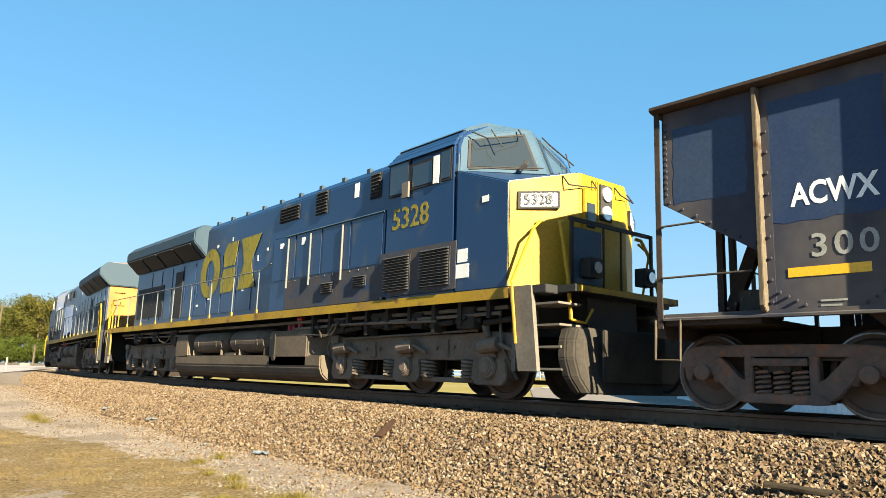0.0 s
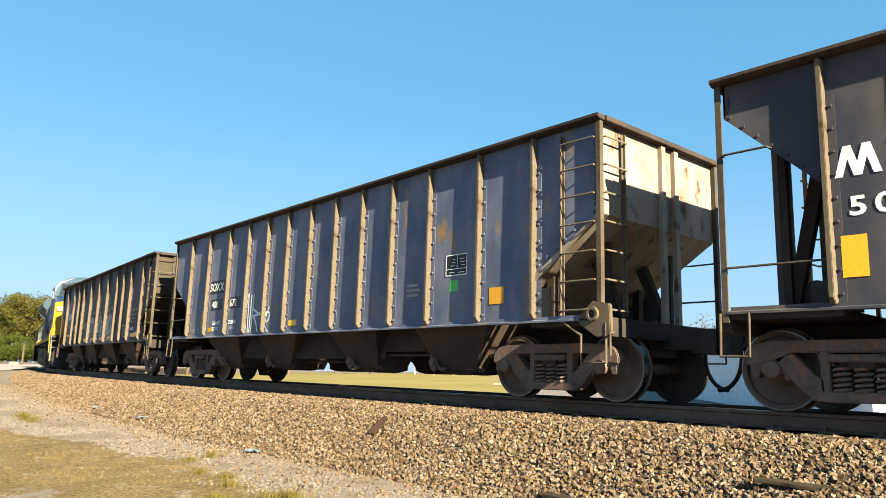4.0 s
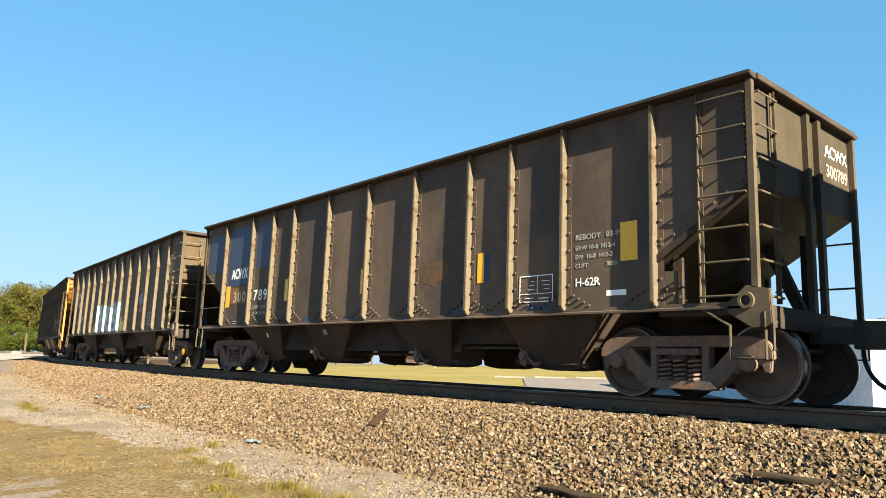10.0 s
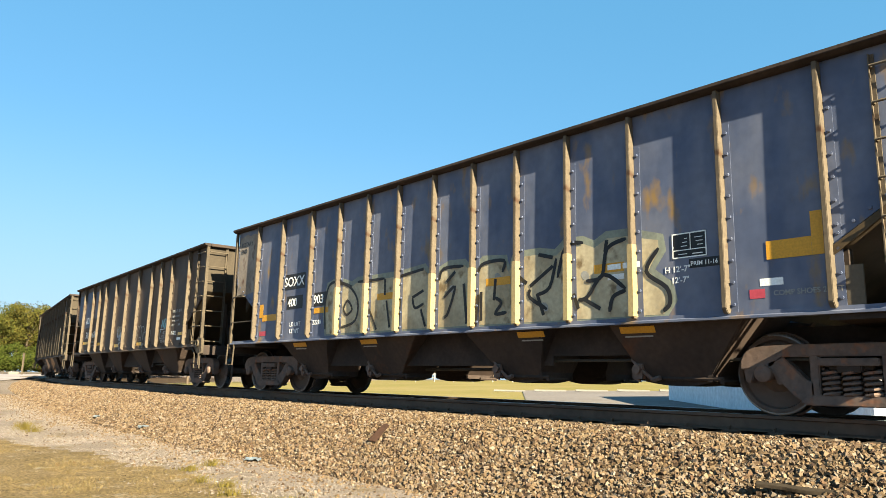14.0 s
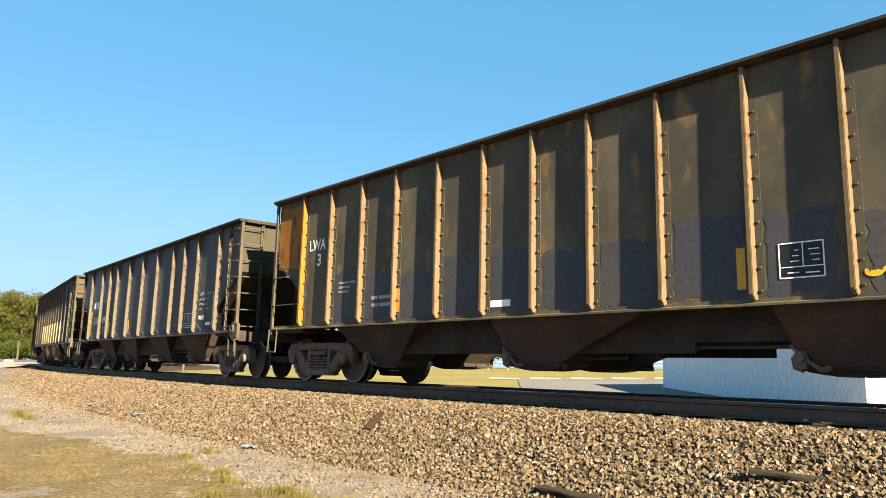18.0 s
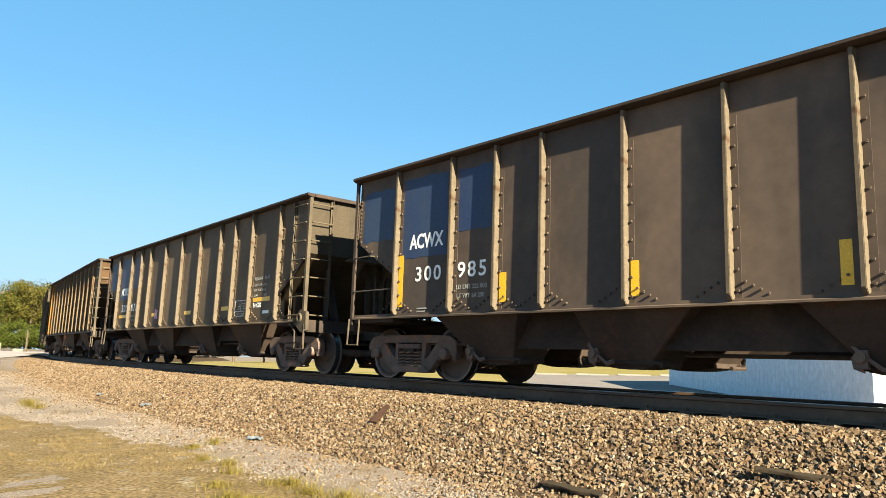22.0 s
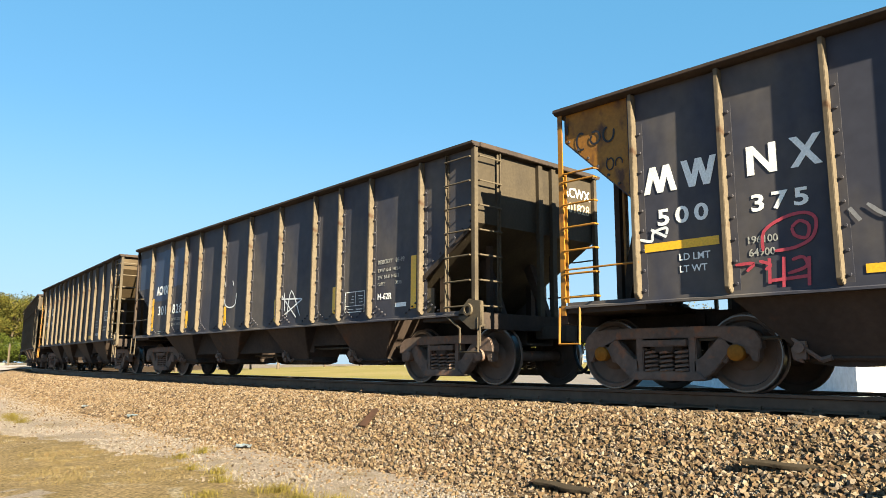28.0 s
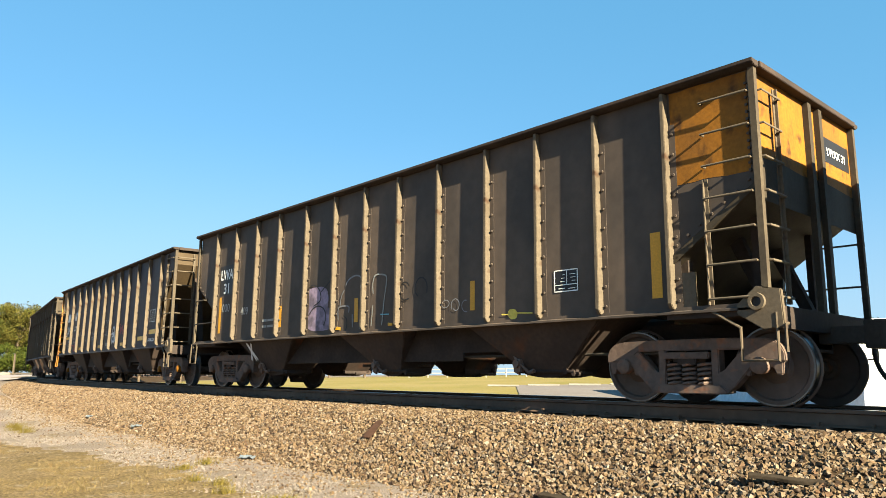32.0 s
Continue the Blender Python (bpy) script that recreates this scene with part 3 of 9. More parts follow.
def latch_shape():
    s = Shape().box(-0.06, 0.05, 0, 0.09, -0.12, 0.07).tube((0, 0.02, 0), (0, 0.13, 0), 0.058, 9).tube((0, 0.05, 0.02), (-0.2, 0.06, -0.13), 0.024)
    s.tube((-0.2, 0.06, -0.13), (-0.3, 0.06, -0.10), 0.032).tube((0.02, 0.06, 0.05), (0.10, 0.05, 0.12), 0.02).tube((0.10, 0.05, 0.12), (0.05, 0.05, 0.17), 0.016)
    return s.prism([(-0.02, -0.16), (0.08, -0.12), (0.10, 0.0), (0.03, 0.03)], "y", 0.03, 0.07)


def side_frame():
    """A cast truck side frame seen from the side: two journal boxes, a top member, two slanted struts and a spring seat."""
    s = Shape()
    a, b = 0.94, 1.09
    s.prism([(-1.17, 0.50), (-1.165, 0.60), (-1.12, 0.69), (-1.03, 0.745), (-0.9, 0.765), (-0.55, 0.775), (0.55, 0.775), (0.9, 0.765), (1.03, 0.745), (1.12, 0.69), (1.165, 0.60), (1.17, 0.50), (0.80, 0.53), (0.74, 0.60), (0.68, 0.64), (-0.68, 0.64), (-0.74, 0.60), (-0.80, 0.53)], "y", a, b)
    s.prism([(-0.86, 0.58), (-0.68, 0.64), (-0.64, 0.60), (-0.45, 0.40), (-0.36, 0.37), (-0.36, 0.17), (-0.50, 0.17), (-0.58, 0.22), (-0.84, 0.50)], "y", a, b)
    s.prism([(0.86, 0.58), (0.68, 0.64), (0.64, 0.60), (0.45, 0.40), (0.36, 0.37), (0.36, 0.17), (0.50, 0.17), (0.58, 0.22), (0.84, 0.50)], "y", a, b)
    s.prism([(-0.52, 0.15), (-0.40, 0.13), (0.40, 0.13), (0.52, 0.15), (0.42, 0.24), (-0.42, 0.24)], "y", a - 0.03, b + 0.03)
    for k in (-1, 1):
        s.box(k * 0.30, k * 0.40, a, b, 0.22, 0.66)
        s.prism([(k * 1.16, 0.64), (k * 0.72, 0.64), (k * 0.70, 0.34), (k * 0.76, 0.34), (k * 0.80, 0.44), (k * 1.02, 0.44), (k * 1.05, 0.36), (k * 1.12, 0.36)], "y", a - 0.01, b - 0.02)
    s.box(-0.30, 0.30, a + 0.02, b + 0.05, 0.54, 0.62)
    return s


def spring_shape():
    return Shape().pipe([(0.085 * math.cos(i * 0.9), 1.04 + 0.085 * math.sin(i * 0.9), 0.24 + i * 0.0078) for i in range(36)], 0.019, 5)


def bolster():
    s = Shape().box(-0.22, 0.22, -1.06, 1.06, 0.50, 0.60)
    return s.box(-0.17, 0.17, -0.85, 0.85, 0.42, 0.80).box(-0.12, 0.12, -1.12, 1.12, 0.47, 0.55)


def bearing():
    return Shape().lathe([(0, 0.095), (0.10, 0.095), (0.12, 0.07), (0.125, 0.0)], 14)


def axle_shape():
    return Shape().tube((0, -0.70, 0), (0, 0.70, 0), 0.085, 12).tube((0, -1.0, 0), (0, 1.0, 0), 0.065, 12)


def wheel_shape():
    """A wheel centred on the rail: dished plate, thick rim, flange on the inner side."""
    return Shape().lathe([(-0.07, 0.09), (-0.07, 0.13), (-0.03, 0.16), (-0.015, 0.36), (-0.055, 0.385), (-0.07, 0.395), (-0.075, 0.478), (-0.05, 0.485), (-0.035, 0.46),
                          (0.06, 0.452), (0.068, 0.44), (0.066, 0.388), (0.03, 0.37), (0.022, 0.2), (0.075, 0.14), (0.085, 0.09)], 36)


def rim_shape():
    return Shape().lathe([(0.069, 0.432), (0.0705, 0.432), (0.0705, 0.447), (0.069, 0.447)], 36, ring=True)


def tread_shape():
    return Shape().lathe([(-0.036, 0.4615), (0.058, 0.4545), (0.058, 0.452), (-0.036, 0.459)], 36, ring=True)


WHEELSETS = []          # (axle, thing, offset along the line, radius)


def wheelset(owner, x, offset, radius=WHEEL_R):
    k = radius / 0.457
    ax = part("axle", "axle", axle_shape, M["truck"], owner, at=Matrix.Translation((x, 0, radius)), smooth=True)
    for side in (1, -1):
        m = Matrix.Translation((0, side * 0.755, 0)) @ Matrix.Diagonal((k, side, k, 1))
        if side == -1:
            m = Matrix.Translation((0, -0.755, 0)) @ pose(0, 0, 0, 0, 0, 180) @ Matrix.Diagonal((k, 1, k, 1))
        w = part("wheel", "wheel", wheel_shape, M["wheel"], ax, at=m, smooth=True)
        part("tread", "tread", tread_shape, M["tread"], ax, "polished steel tread", at=m, smooth=True)
        if side == 1:
            part("rim", "rim", rim_shape, M["tread"], ax, "bright worn rim edge", at=m)
    WHEELSETS.append((ax, x, offset, radius))
    return ax


def ladder(owner, name, mat, m, height, width, steps, key, stile=None):
    """Two stiles and round rungs; m puts it in place: x along the width, y out, z up."""
    st = part(name, ("stiles", key, stile), lambda: Shape().prism([(-0.025, 0.0), (0.025, 0.0), (0.025, 0.012), (-0.013, 0.012), (-0.013, 0.045), (-0.025, 0.045)], "z", 0, stile or height), mat, owner, at=m)
    for i in range(steps):
        z = 0.06 + (height - 0.2) * i / (steps - 1)
        part("rung", ("rung", width), lambda: Shape().pipe([(0, 0.0, 0), (0, 0.075, 0), (width, 0.075, 0), (width, 0.0, 0)], 0.014, 6), mat, st, at=(0, 0.0, z))
    return st


def brake_wheel_shape():
    s = Shape()
    n = 20
    ring = [(0.0, 0.26 * math.cos(2 * math.pi * i / n), 0.26 * math.sin(2 * math.pi * i / n)) for i in range(n + 1)]
    s.pipe(ring, 0.015, 6)
    for i in range(5):
        a = 2 * math.pi * i / 5
        s.tube((-0.04, 0, 0), (0, 0.26 * math.cos(a), 0.26 * math.sin(a)), 0.012, 5)
    return s.tube((-0.1, 0, 0), (0.02, 0, 0), 0.05, 10)


def coupler_shape():
    s = Shape().box(6.9, 7.75, -0.10, 0.10, 0.72, 0.92)
    s.prism([(7.7, -0.14), (7.9, -0.2), (8.06, -0.16), (8.06, 0.02), (7.96, 0.04), (8.0, 0.2), (7.86, 0.22), (7.7, 0.12)], "z", 0.66, 0.98)
    return s


def hose_shape():
    pts = [(7.5, 0.34, 0.82), (7.6, 0.34, 0.74)]
    for i in range(9):
        a = i / 8
        pts.append((7.64 + 0.41 * (1 - math.cos(math.pi * a / 2)), 0.34 - 0.2 * a, 0.70 - 0.50 * math.sin(math.pi * a / 2)))
    return Shape().pipe(pts, 0.028, 8)


TEXTS = {}


def text(owner, words, u, z, height, mat, wide=1.0, lat=SHEET + 0.0042, name="lettering", space=1.0, bold=0.012):
    """Lettering on the camera's side of a car, from u towards the rear, standing on z."""
    key = (words, mat.name, space, bold)
    if key not in TEXTS:
        c = bpy.data.curves.new(name, "FONT")
        c.body, c.extrude, c.size = words, 0.001, 1.0
        c.resolution_u = 3
        c.space_character = space
        c.offset = bold
        c.materials.append(mat)
        TEXTS[key] = c
    ob = new(name, TEXTS[key])
    ob.parent = owner
    k = height / 0.70
    ob.matrix_basis = Matrix(((-k * wide, 0, 0, u), (0, 0, 1, lat), (0, k, 0, z), (0, 0, 0, 1)))
    return ob


STROKES = {"M": ((0, 0), (0.25, 1), (0.5, 0), (0.75, 1), (1, 0)), "W": ((0, 1), (0.25, 0), (0.5, 1), (0.75, 0), (1, 1)),
           "N": ((0, 0), (0, 1), (0.9, 0), (0.9, 1)), "X": ((0, 0), (0.9, 1), None, (0, 1), (0.9, 0))}


def block_letter(owner, letter, u, z, wide, high, mat, heavy=0.24):
    """One heavy stencil letter of straight strokes, from u towards the rear, standing on z."""
    def strokes():
        s, pts = Shape(), STROKES[letter]
        for i, (a, b) in enumerate(zip(pts, pts[1:])):
            if a and b:
                h = heavy * high / 2
                q = [(-a[0] * wide - h, a[1] * high), (-a[0] * wide + h, a[1] * high), (-b[0] * wide + h, b[1] * high), (-b[0] * wide - h, b[1] * high)]
                s.prism(q, "y", 0.0, 0.0012 + 0.0003 * i)
        return s
    return part("lettering", ("block", letter, wide, high), strokes, mat, owner, at=(u, SHEET + 0.0042, z))


def patch(owner, u0, u1, z0, z1, mat, name="paint_patch", lat=None, ragged=0.0, seed=0):
    """A painted area on the side sheet; ragged edges for old patches."""
    lat = lat or (SHEET + 0.0045 if name == "reflector" else SHEET + 0.0012)
    r = random.Random(seed)
    if not ragged:
        return part(name, ("patch", round(u1 - u0, 3), round(z1 - z0, 3)), lambda: Shape().box(0, u1 - u0, 0, 0.0012, 0, z1 - z0), mat, owner, at=(u0, lat, z0))
    pts = []
    n = 7
    for a, b in (((u0, z0), (u1, z0)), ((u1, z0), (u1, z1)), ((u1, z1), (u0, z1)), ((u0, z1), (u0, z0))):
        for i in range(n):
            f = i / n
            pts.append((a[0] + (b[0] - a[0]) * f + r.uniform(-1, 1) * ragged, a[1] + (b[1] - a[1]) * f + r.uniform(-1, 1) * ragged))
    return part(name, ("ragged", u0, u1, z0, z1, seed), lambda: Shape().prism(pts, "y", lat, lat + 0.0012), mat, owner)


def ribbon(pts, width, lat):
    """One sprayed line as a flat strip: the points are joined by a smooth curve, and the ends taper."""
    P = [Vector(p) for p in pts]
    if len(P) > 2:
        Q = []
        for i in range(len(P) - 1):
            a, b, c, d = P[max(i - 1, 0)], P[i], P[i + 1], P[min(i + 2, len(P) - 1)]
            for k in range(4):
                t = k / 4
                Q.append(0.5 * (2 * b + (c - a) * t + (2 * a - 5 * b + 4 * c - d) * t * t + (3 * b - a - 3 * c + d) * t ** 3))
        P = Q + [P[-1]]
    v = []
    for i, p in enumerate(P):
        d = P[min(i + 1, len(P) - 1)] - P[max(i - 1, 0)]
        d = d.normalized() if d.length > 1e-6 else Vector((1, 0))
        w = width / 2 * (0.6 if i in (0, len(P) - 1) and len(P) > 2 else 1.0)
        v += [(p.x - d.y * w, lat, p.y + d.x * w), (p.x + d.y * w, lat, p.y - d.x * w)]
    return Shape().add(v, [(2 * i, 2 * i + 1, 2 * i + 3, 2 * i + 2) for i in range(len(P) - 1)])


LAYER = [0]


def spray(car, mat, width, runs, lat=SHEET + 0.009):
    """Sprayed lines, each one a mark of its own, laid over one another."""
    for r in runs:
        LAYER[0] += 1
        part("graffiti", ("spray", LAYER[0]), lambda r=r: ribbon(r, width, lat + 0.00012 * (LAYER[0] % 24)), mat, car)


def scrawl(car, u0, u1, z0, z1, mat, seed, loops=5, width=0.03):
    """Unreadable looping sprayed lines that fill the field u0..u1 (u0 in front)."""
    r = random.Random(seed)
    w, half, runs = (u0 - u1) / loops, (z1 - z0) / 2, []
    for i in range(loops):
        a, h = u0 - w * i, half * r.uniform(0.6, 1.0)
        mid = z0 + h + (2 * half - 2 * h) * r.random()
        turn, start = r.uniform(3.5, 6.5) * r.choice((1, -1)), r.uniform(0, 6.28)
        runs.append([(a - w * (0.5 + 0.45 * math.cos(start + turn * q / 6) * (1 - 0.05 * q)), mid + h * math.sin(start + turn * q / 6) * (1 - 0.06 * q)) for q in range(7)])
    spray(car, mat, width, runs)


def spray_area(owner, pts, mat, lat, name="graffiti"):
    """One flat area of spray paint, (u, z) round its edge."""
    return part(name, ("area", pts[0], pts[1], lat), lambda: Shape().prism(pts, "y", lat, lat + 0.0008), mat, owner)


def inset(pts, d):
    """The outline moved inwards by d (outwards if negative)."""
    n, out = len(pts), []
    area = sum(pts[i - 1][0] * pts[i][1] - pts[i][0] * pts[i - 1][1] for i in range(n))
    k = d if area > 0 else -d
    for i in range(n):
        a, b, c = Vector(pts[i - 1]), Vector(pts[i]), Vector(pts[(i + 1) % n])
        e, g = (b - a).normalized(), (c - b).normalized()
        m = Vector((-e.y - g.y, e.x + g.x))
        m = m.normalized() if m.length > 1e-4 else Vector((-e.y, e.x))
        out.append((b.x + m.x * k, b.y + m.y * k))
    return out


def bubble(u0, u1, z0, z1, lean=0.0, n=18, square=0.62):
    """A rounded letter body."""
    pts = []
    for i in range(n):
        a = 2 * math.pi * i / n
        x, y = math.copysign(abs(math.cos(a)) ** square, math.cos(a)), math.copysign(abs(math.sin(a)) ** square, math.sin(a))
        pts.append(((u0 + u1) / 2 + x * (u1 - u0) / 2 + lean * y, (z0 + z1) / 2 + y * (z1 - z0) / 2))
    return pts


def stencil_box(owner, u, z, w=0.62, h=0.38, field=True):
    """The outlined maintenance panel: a black field in a white frame with short bars of small print."""
    if field:
        patch(owner, u - w, u, z, z + h, M["ink"], "stencil_panel")

    def frame_lines():
        s = Shape()
        t = 0.014
        for x0, x1, z0, z1 in ((0, w, 0, t), (0, w, h - t, h), (0, t, 0, h), (w - t, w, 0, h), (0, w, h * 0.3, h * 0.3 + t * 0.7), (w * 0.45, w * 0.45 + t * 0.7, h * 0.3, h)):
            s.box(x0, x1, 0, 0.002, z0, z1)
        for i in range(3):
            s.box(w * 0.55, w * (0.74 - 0.05 * i), 0, 0.002, h * (0.46 + 0.15 * i), h * (0.485 + 0.15 * i))
            s.box(w * 0.1, w * (0.26 + 0.04 * i), 0, 0.002, h * (0.46 + 0.15 * i), h * (0.485 + 0.15 * i))
        return s.box(w * 0.12, w * 0.42, 0, 0.002, h * 0.12, h * 0.155).box(w * 0.56, w * 0.82, 0, 0.002, h * 0.14, h * 0.17)
    part("stencil_frame", ("stencil", w, h), frame_lines, M["white"], owner, at=(u - w, SHEET + 0.005, z))


def small_print(owner, u, z, rows, mat, pitch=0.085, size=0.04):
    """Rows of print too small to read, as bars: a list of lists of bar lengths."""
    def build():
        s = Shape()
        for i, row in enumerate(rows):
            x = 0.0
            for l in row:
                s.box(x - l, x, 0, 0.002, -i * pitch, -i * pitch + size)
                x -= l + 0.03
        return s
    return part("small_print", ("print", str(rows), pitch, size), build, mat, owner, at=(u, SHEET + 0.004, z))


def hopper_car(index, label, paint, ribs, rear, front=None, cut=(1.73, 2.46), brake=False, front_ladder=None, ladder_mat=None, rib_mat=None, TOP=3.76, slope=None, gear=False):
    """One open-top hopper car: x forward, y to the camera's side, z from the rail's top."""
    car = thing("hopper_car", label, "freight car", "hopper cars of the train")
    body = PAINT[paint]
    front, ladder_mat, rib_mat = front or rear, ladder_mat or M["dust"], rib_mat or M["dust"]
    xs = RIBS[ribs]
    last = xs[0]
    drop = cut[1]
    hold = cut[0] + (cut[1] - cut[0]) * (6.68 - last) / (END - last) + 0.03
    foot = END - (drop - 1.10) * (END - last) / (drop - cut[0])
    for side in (1, -1):
        m = Matrix.Identity(4) if side == 1 else pose(0, 0, 0, 0, 0, 180)
        part("side_sheet", ("sheet", cut, last, TOP), lambda: sheet_shape(cut[0], cut[1], last, TOP), body, car, at=m)
        part("side_sill", "sill", lambda: Shape().prism([(SHEET - 0.05, SILL - 0.06), (WIDE - 0.02, SILL - 0.06), (WIDE - 0.02, SILL - 0.035), (SHEET + 0.02, SILL - 0.02), (SHEET + 0.02, SILL + 0.02), (SHEET - 0.05, SILL + 0.02)], "x", -END, END), body, car, at=m)
        for x in xs:
            tall = TOP - SILL - 0.08
            part("rib", ("rib", TOP), lambda: rib_shape(tall), rib_mat, car, bevel=0.006, at=m @ Matrix.Translation((x * side, SHEET, SILL)))
            part("rib_flange", ("flange", TOP), lambda: flange_shape(tall), body, car, at=m @ Matrix.Translation((x * side, SHEET, SILL)))
            if side == 1 and ribs == "eleven":
                for i in range(8):
                    u, z = (-1) ** i * (0.16 + 0.085 * (i // 2)), 0.20 - 0.048 * (i // 2)
                    part("bolt", "gusset_bolt", bolt_shape, body, car, at=Matrix.Translation((x + u, SHEET, SILL + z)))
    part("top_chord", ("chord", TOP), lambda: chord_shape(TOP), M["grime_shade"], car, bevel=0.006)
    for k, mat in ((-1, rear), (1, front)):
        part("end_wall", ("end", k, drop, TOP), lambda k=k: end_shape(k, drop, TOP), mat, car)
        # the forward slope sheet has its shade put into a darker colour
        part("slope_sheet", ("slope", k, drop, foot), lambda k=k: slope_shape(k, drop, foot), (slope or mat) if k == -1 else M["grime_shade"], car)
        part("end_platform", ("platform", k), lambda k=k: Shape().box(k * 6.05, k * 7.3, -1.5, 1.5, 0.98, 1.05).box(k * 7.2, k * 7.34, -1.5, 1.5, 0.84, 1.08).box(k * 5.9, k * 7.2, -0.32, 0.32, 0.62, 0.98), M["grime_shade"], car)
        for y in (1.50, -1.50):
            part("corner_post", ("post", k, y, TOP), lambda k=k, y=y: Shape().prism([(k * 7.275, y - 0.035), (k * 7.275, y + 0.04), (k * 7.205, y + 0.04), (k * 7.205, y + 0.022), (k * 7.255, y + 0.022), (k * 7.255, y - 0.035)], "z", 0.95, TOP - 0.06), M["gold_end"] if mat is M["gold_end"] else M["grime_shade"] if k == 1 and ribs == "eleven" else M["ladder"], car)
        for y in (0.0, -0.34):
            part("end_post", ("endpost", k, y, TOP), lambda k=k, y=y: Shape().box(k * 7.2, k * 7.27, y - 0.05, y + 0.05, 1.02, TOP - 0.1), slope or mat, car)
        for y in (1, -1):
            part("end_brace", ("brace", k, y, drop), lambda k=k, y=y: Shape().prism([(k * 6.98, 1.05), (k * 6.84, 1.05), (k * 6.42, drop - 0.48), (k * 6.56, drop - 0.40)], "y", y * 0.50, y * 0.62), M["grime_shade"], car)
            part("end_strut", ("strut", k, y, drop), lambda k=k, y=y: Shape().box(k * 6.80, k * 6.88, y * 0.74, y * 0.82, 1.05, drop - 0.26), M["grime_shade"], car)
            part("bolster_post", ("bolsterpost", k, y, drop), lambda k=k, y=y: Shape().box(k * 6.02, k * 6.14, y * 1.0, y * 1.12, 1.05, cut[0] + 0.02), M["grime_shade"], car)
        part("coupler", ("coupler", k), coupler_shape, M["brake"], car, at=pose(0, 0, 0, 0, 0, 0 if k == 1 else 180), bevel=0.012)
        part("air_hose", ("hose", k), hose_shape, M["ink"], car, at=pose(0, 0, 0, 0, 0, 0 if k == 1 else 180), smooth=True)
    chutes = CHUTES["three_low" if paint == "umber" else "three"] if ribs == "thirteen_wide" else CHUTES["four"]
    for t0, t1, b0, b1 in chutes:
        part("chute", ("chute", t0, t1), lambda t0=t0, t1=t1, b0=b0, b1=b1: chute_shape(t0, t1, b0, b1), M["hopper"], car, bevel=0.012)
        part("gate_frame", ("gate", b0, b1), lambda b0=b0, b1=b1: gate_shape(b0, b1), M["grime_shade"], car)
        for side in (1, -1):
            at = Matrix.Translation((b1 + 0.02, 1.13, 0.50)) if side == 1 else Matrix.Translation((b0 - 0.02, -1.13, 0.50)) @ pose(0, 0, 0, 0, 0, 180)
            part("gate_latch", "latch", latch_shape, M["truck"], car, at=at)
    # added dark plates that keep the low sun off the far hopper pockets
    for side in (1, -1):
        part("hopper_shade_plate", ("shade_plate", side), lambda side=side: Shape().box(-2.2, 3.9, side * 1.10, side * 1.13, 0.55, 1.08).box(-3.9, -2.2, side * 1.10, side * 1.13, 0.68, 1.08), M["grime_shade"], car)
    part("center_sill", "center_sill", lambda: Shape().box(-7.2, 7.2, -0.28, 0.28, 0.66, 1.02), M["grime_shade"], car)
    part("brake_pipe", "brake_pipe", lambda: Shape().tube((-6.0, 1.0, 0.62), (6.0, 1.0, 0.62), 0.022).tube((-1.0, 0.75, 0.5), (1.0, 0.75, 0.5), 0.03), M["brake"], car)
    part("brake_cylinder", "brake_cylinder", lambda: Shape().lathe([(0, 0.0), (0, 0.17), (0.42, 0.17), (0.46, 0.1), (0.46, 0.0)], 16, (6.65, 0.1, 1.32)).box(6.3, 6.55, 0.5, 0.95, 1.1, 1.42), M["brake"], car, bevel=0.01)
    # ladders at the rear corner of this side and at the opposite corner
    for turn in (0, 180):
        t = pose(0, 0, 0, 0, 0, turn)
        ladder(car, "side_ladder", ladder_mat, t @ Matrix(((-1, 0, 0, -6.62), (0, 1, 0, 1.49), (0, 0, 1, 1.12), (0, 0, 0, 1))), 2.5, 0.56, 7, "side", 1.45 if ribs == "thirteen_wide" else None)
        ladder(car, "end_ladder", ladder_mat, t @ Matrix(((0, -1, 0, -7.24), (1, 0, 0, 1.0), (0, 0, 1, 1.12), (0, 0, 0, 1))), 2.5, 0.46, 7, "end")
        part("sill_step", "sill_step", lambda: Shape().pipe([(-6.62, 1.52, 1.05), (-6.95, 1.54, 0.85), (-6.95, 1.54, 0.50), (-7.34, 1.54, 0.50), (-7.34, 1.54, 1.0)], 0.018), ladder_mat, car, at=t)
        part("grab_iron", "grab_iron", lambda: Shape().pipe([(7.2, 1.54, 1.55), (6.1, 1.54, 1.55)], 0.014), M["gold_end"] if front is M["gold_end"] else M["brake"], car, at=t)
        part("grab_iron", ("grab_iron_high", cut, last), lambda: Shape().pipe([(7.2, 1.5, hold), (7.18, 1.56, hold), (6.70, 1.56, hold), (6.68, 1.48, hold)], 0.014), M["gold_end"] if front is M["gold_end"] else M["brake"], car, at=t)
        part("stirrup", "stirrup", lambda: Shape().pipe([(6.98, 1.54, 1.05), (6.98, 1.56, 0.58), (7.30, 1.56, 0.58), (7.30, 1.54, 1.05)], 0.018), M["gold_end"] if front is M["gold_end"] else M["ladder"], car, at=t)
        part("jacking_pad", "pad", lambda: Shape().prism([(-7.40, 1.24), (-7.42, 0.84), (-7.20, 0.82), (-6.92, 1.0), (-6.92, 1.10), (-7.14, 1.29)], "y", 1.48, 1.55), ladder_mat, car, at=t, bevel=0.01)
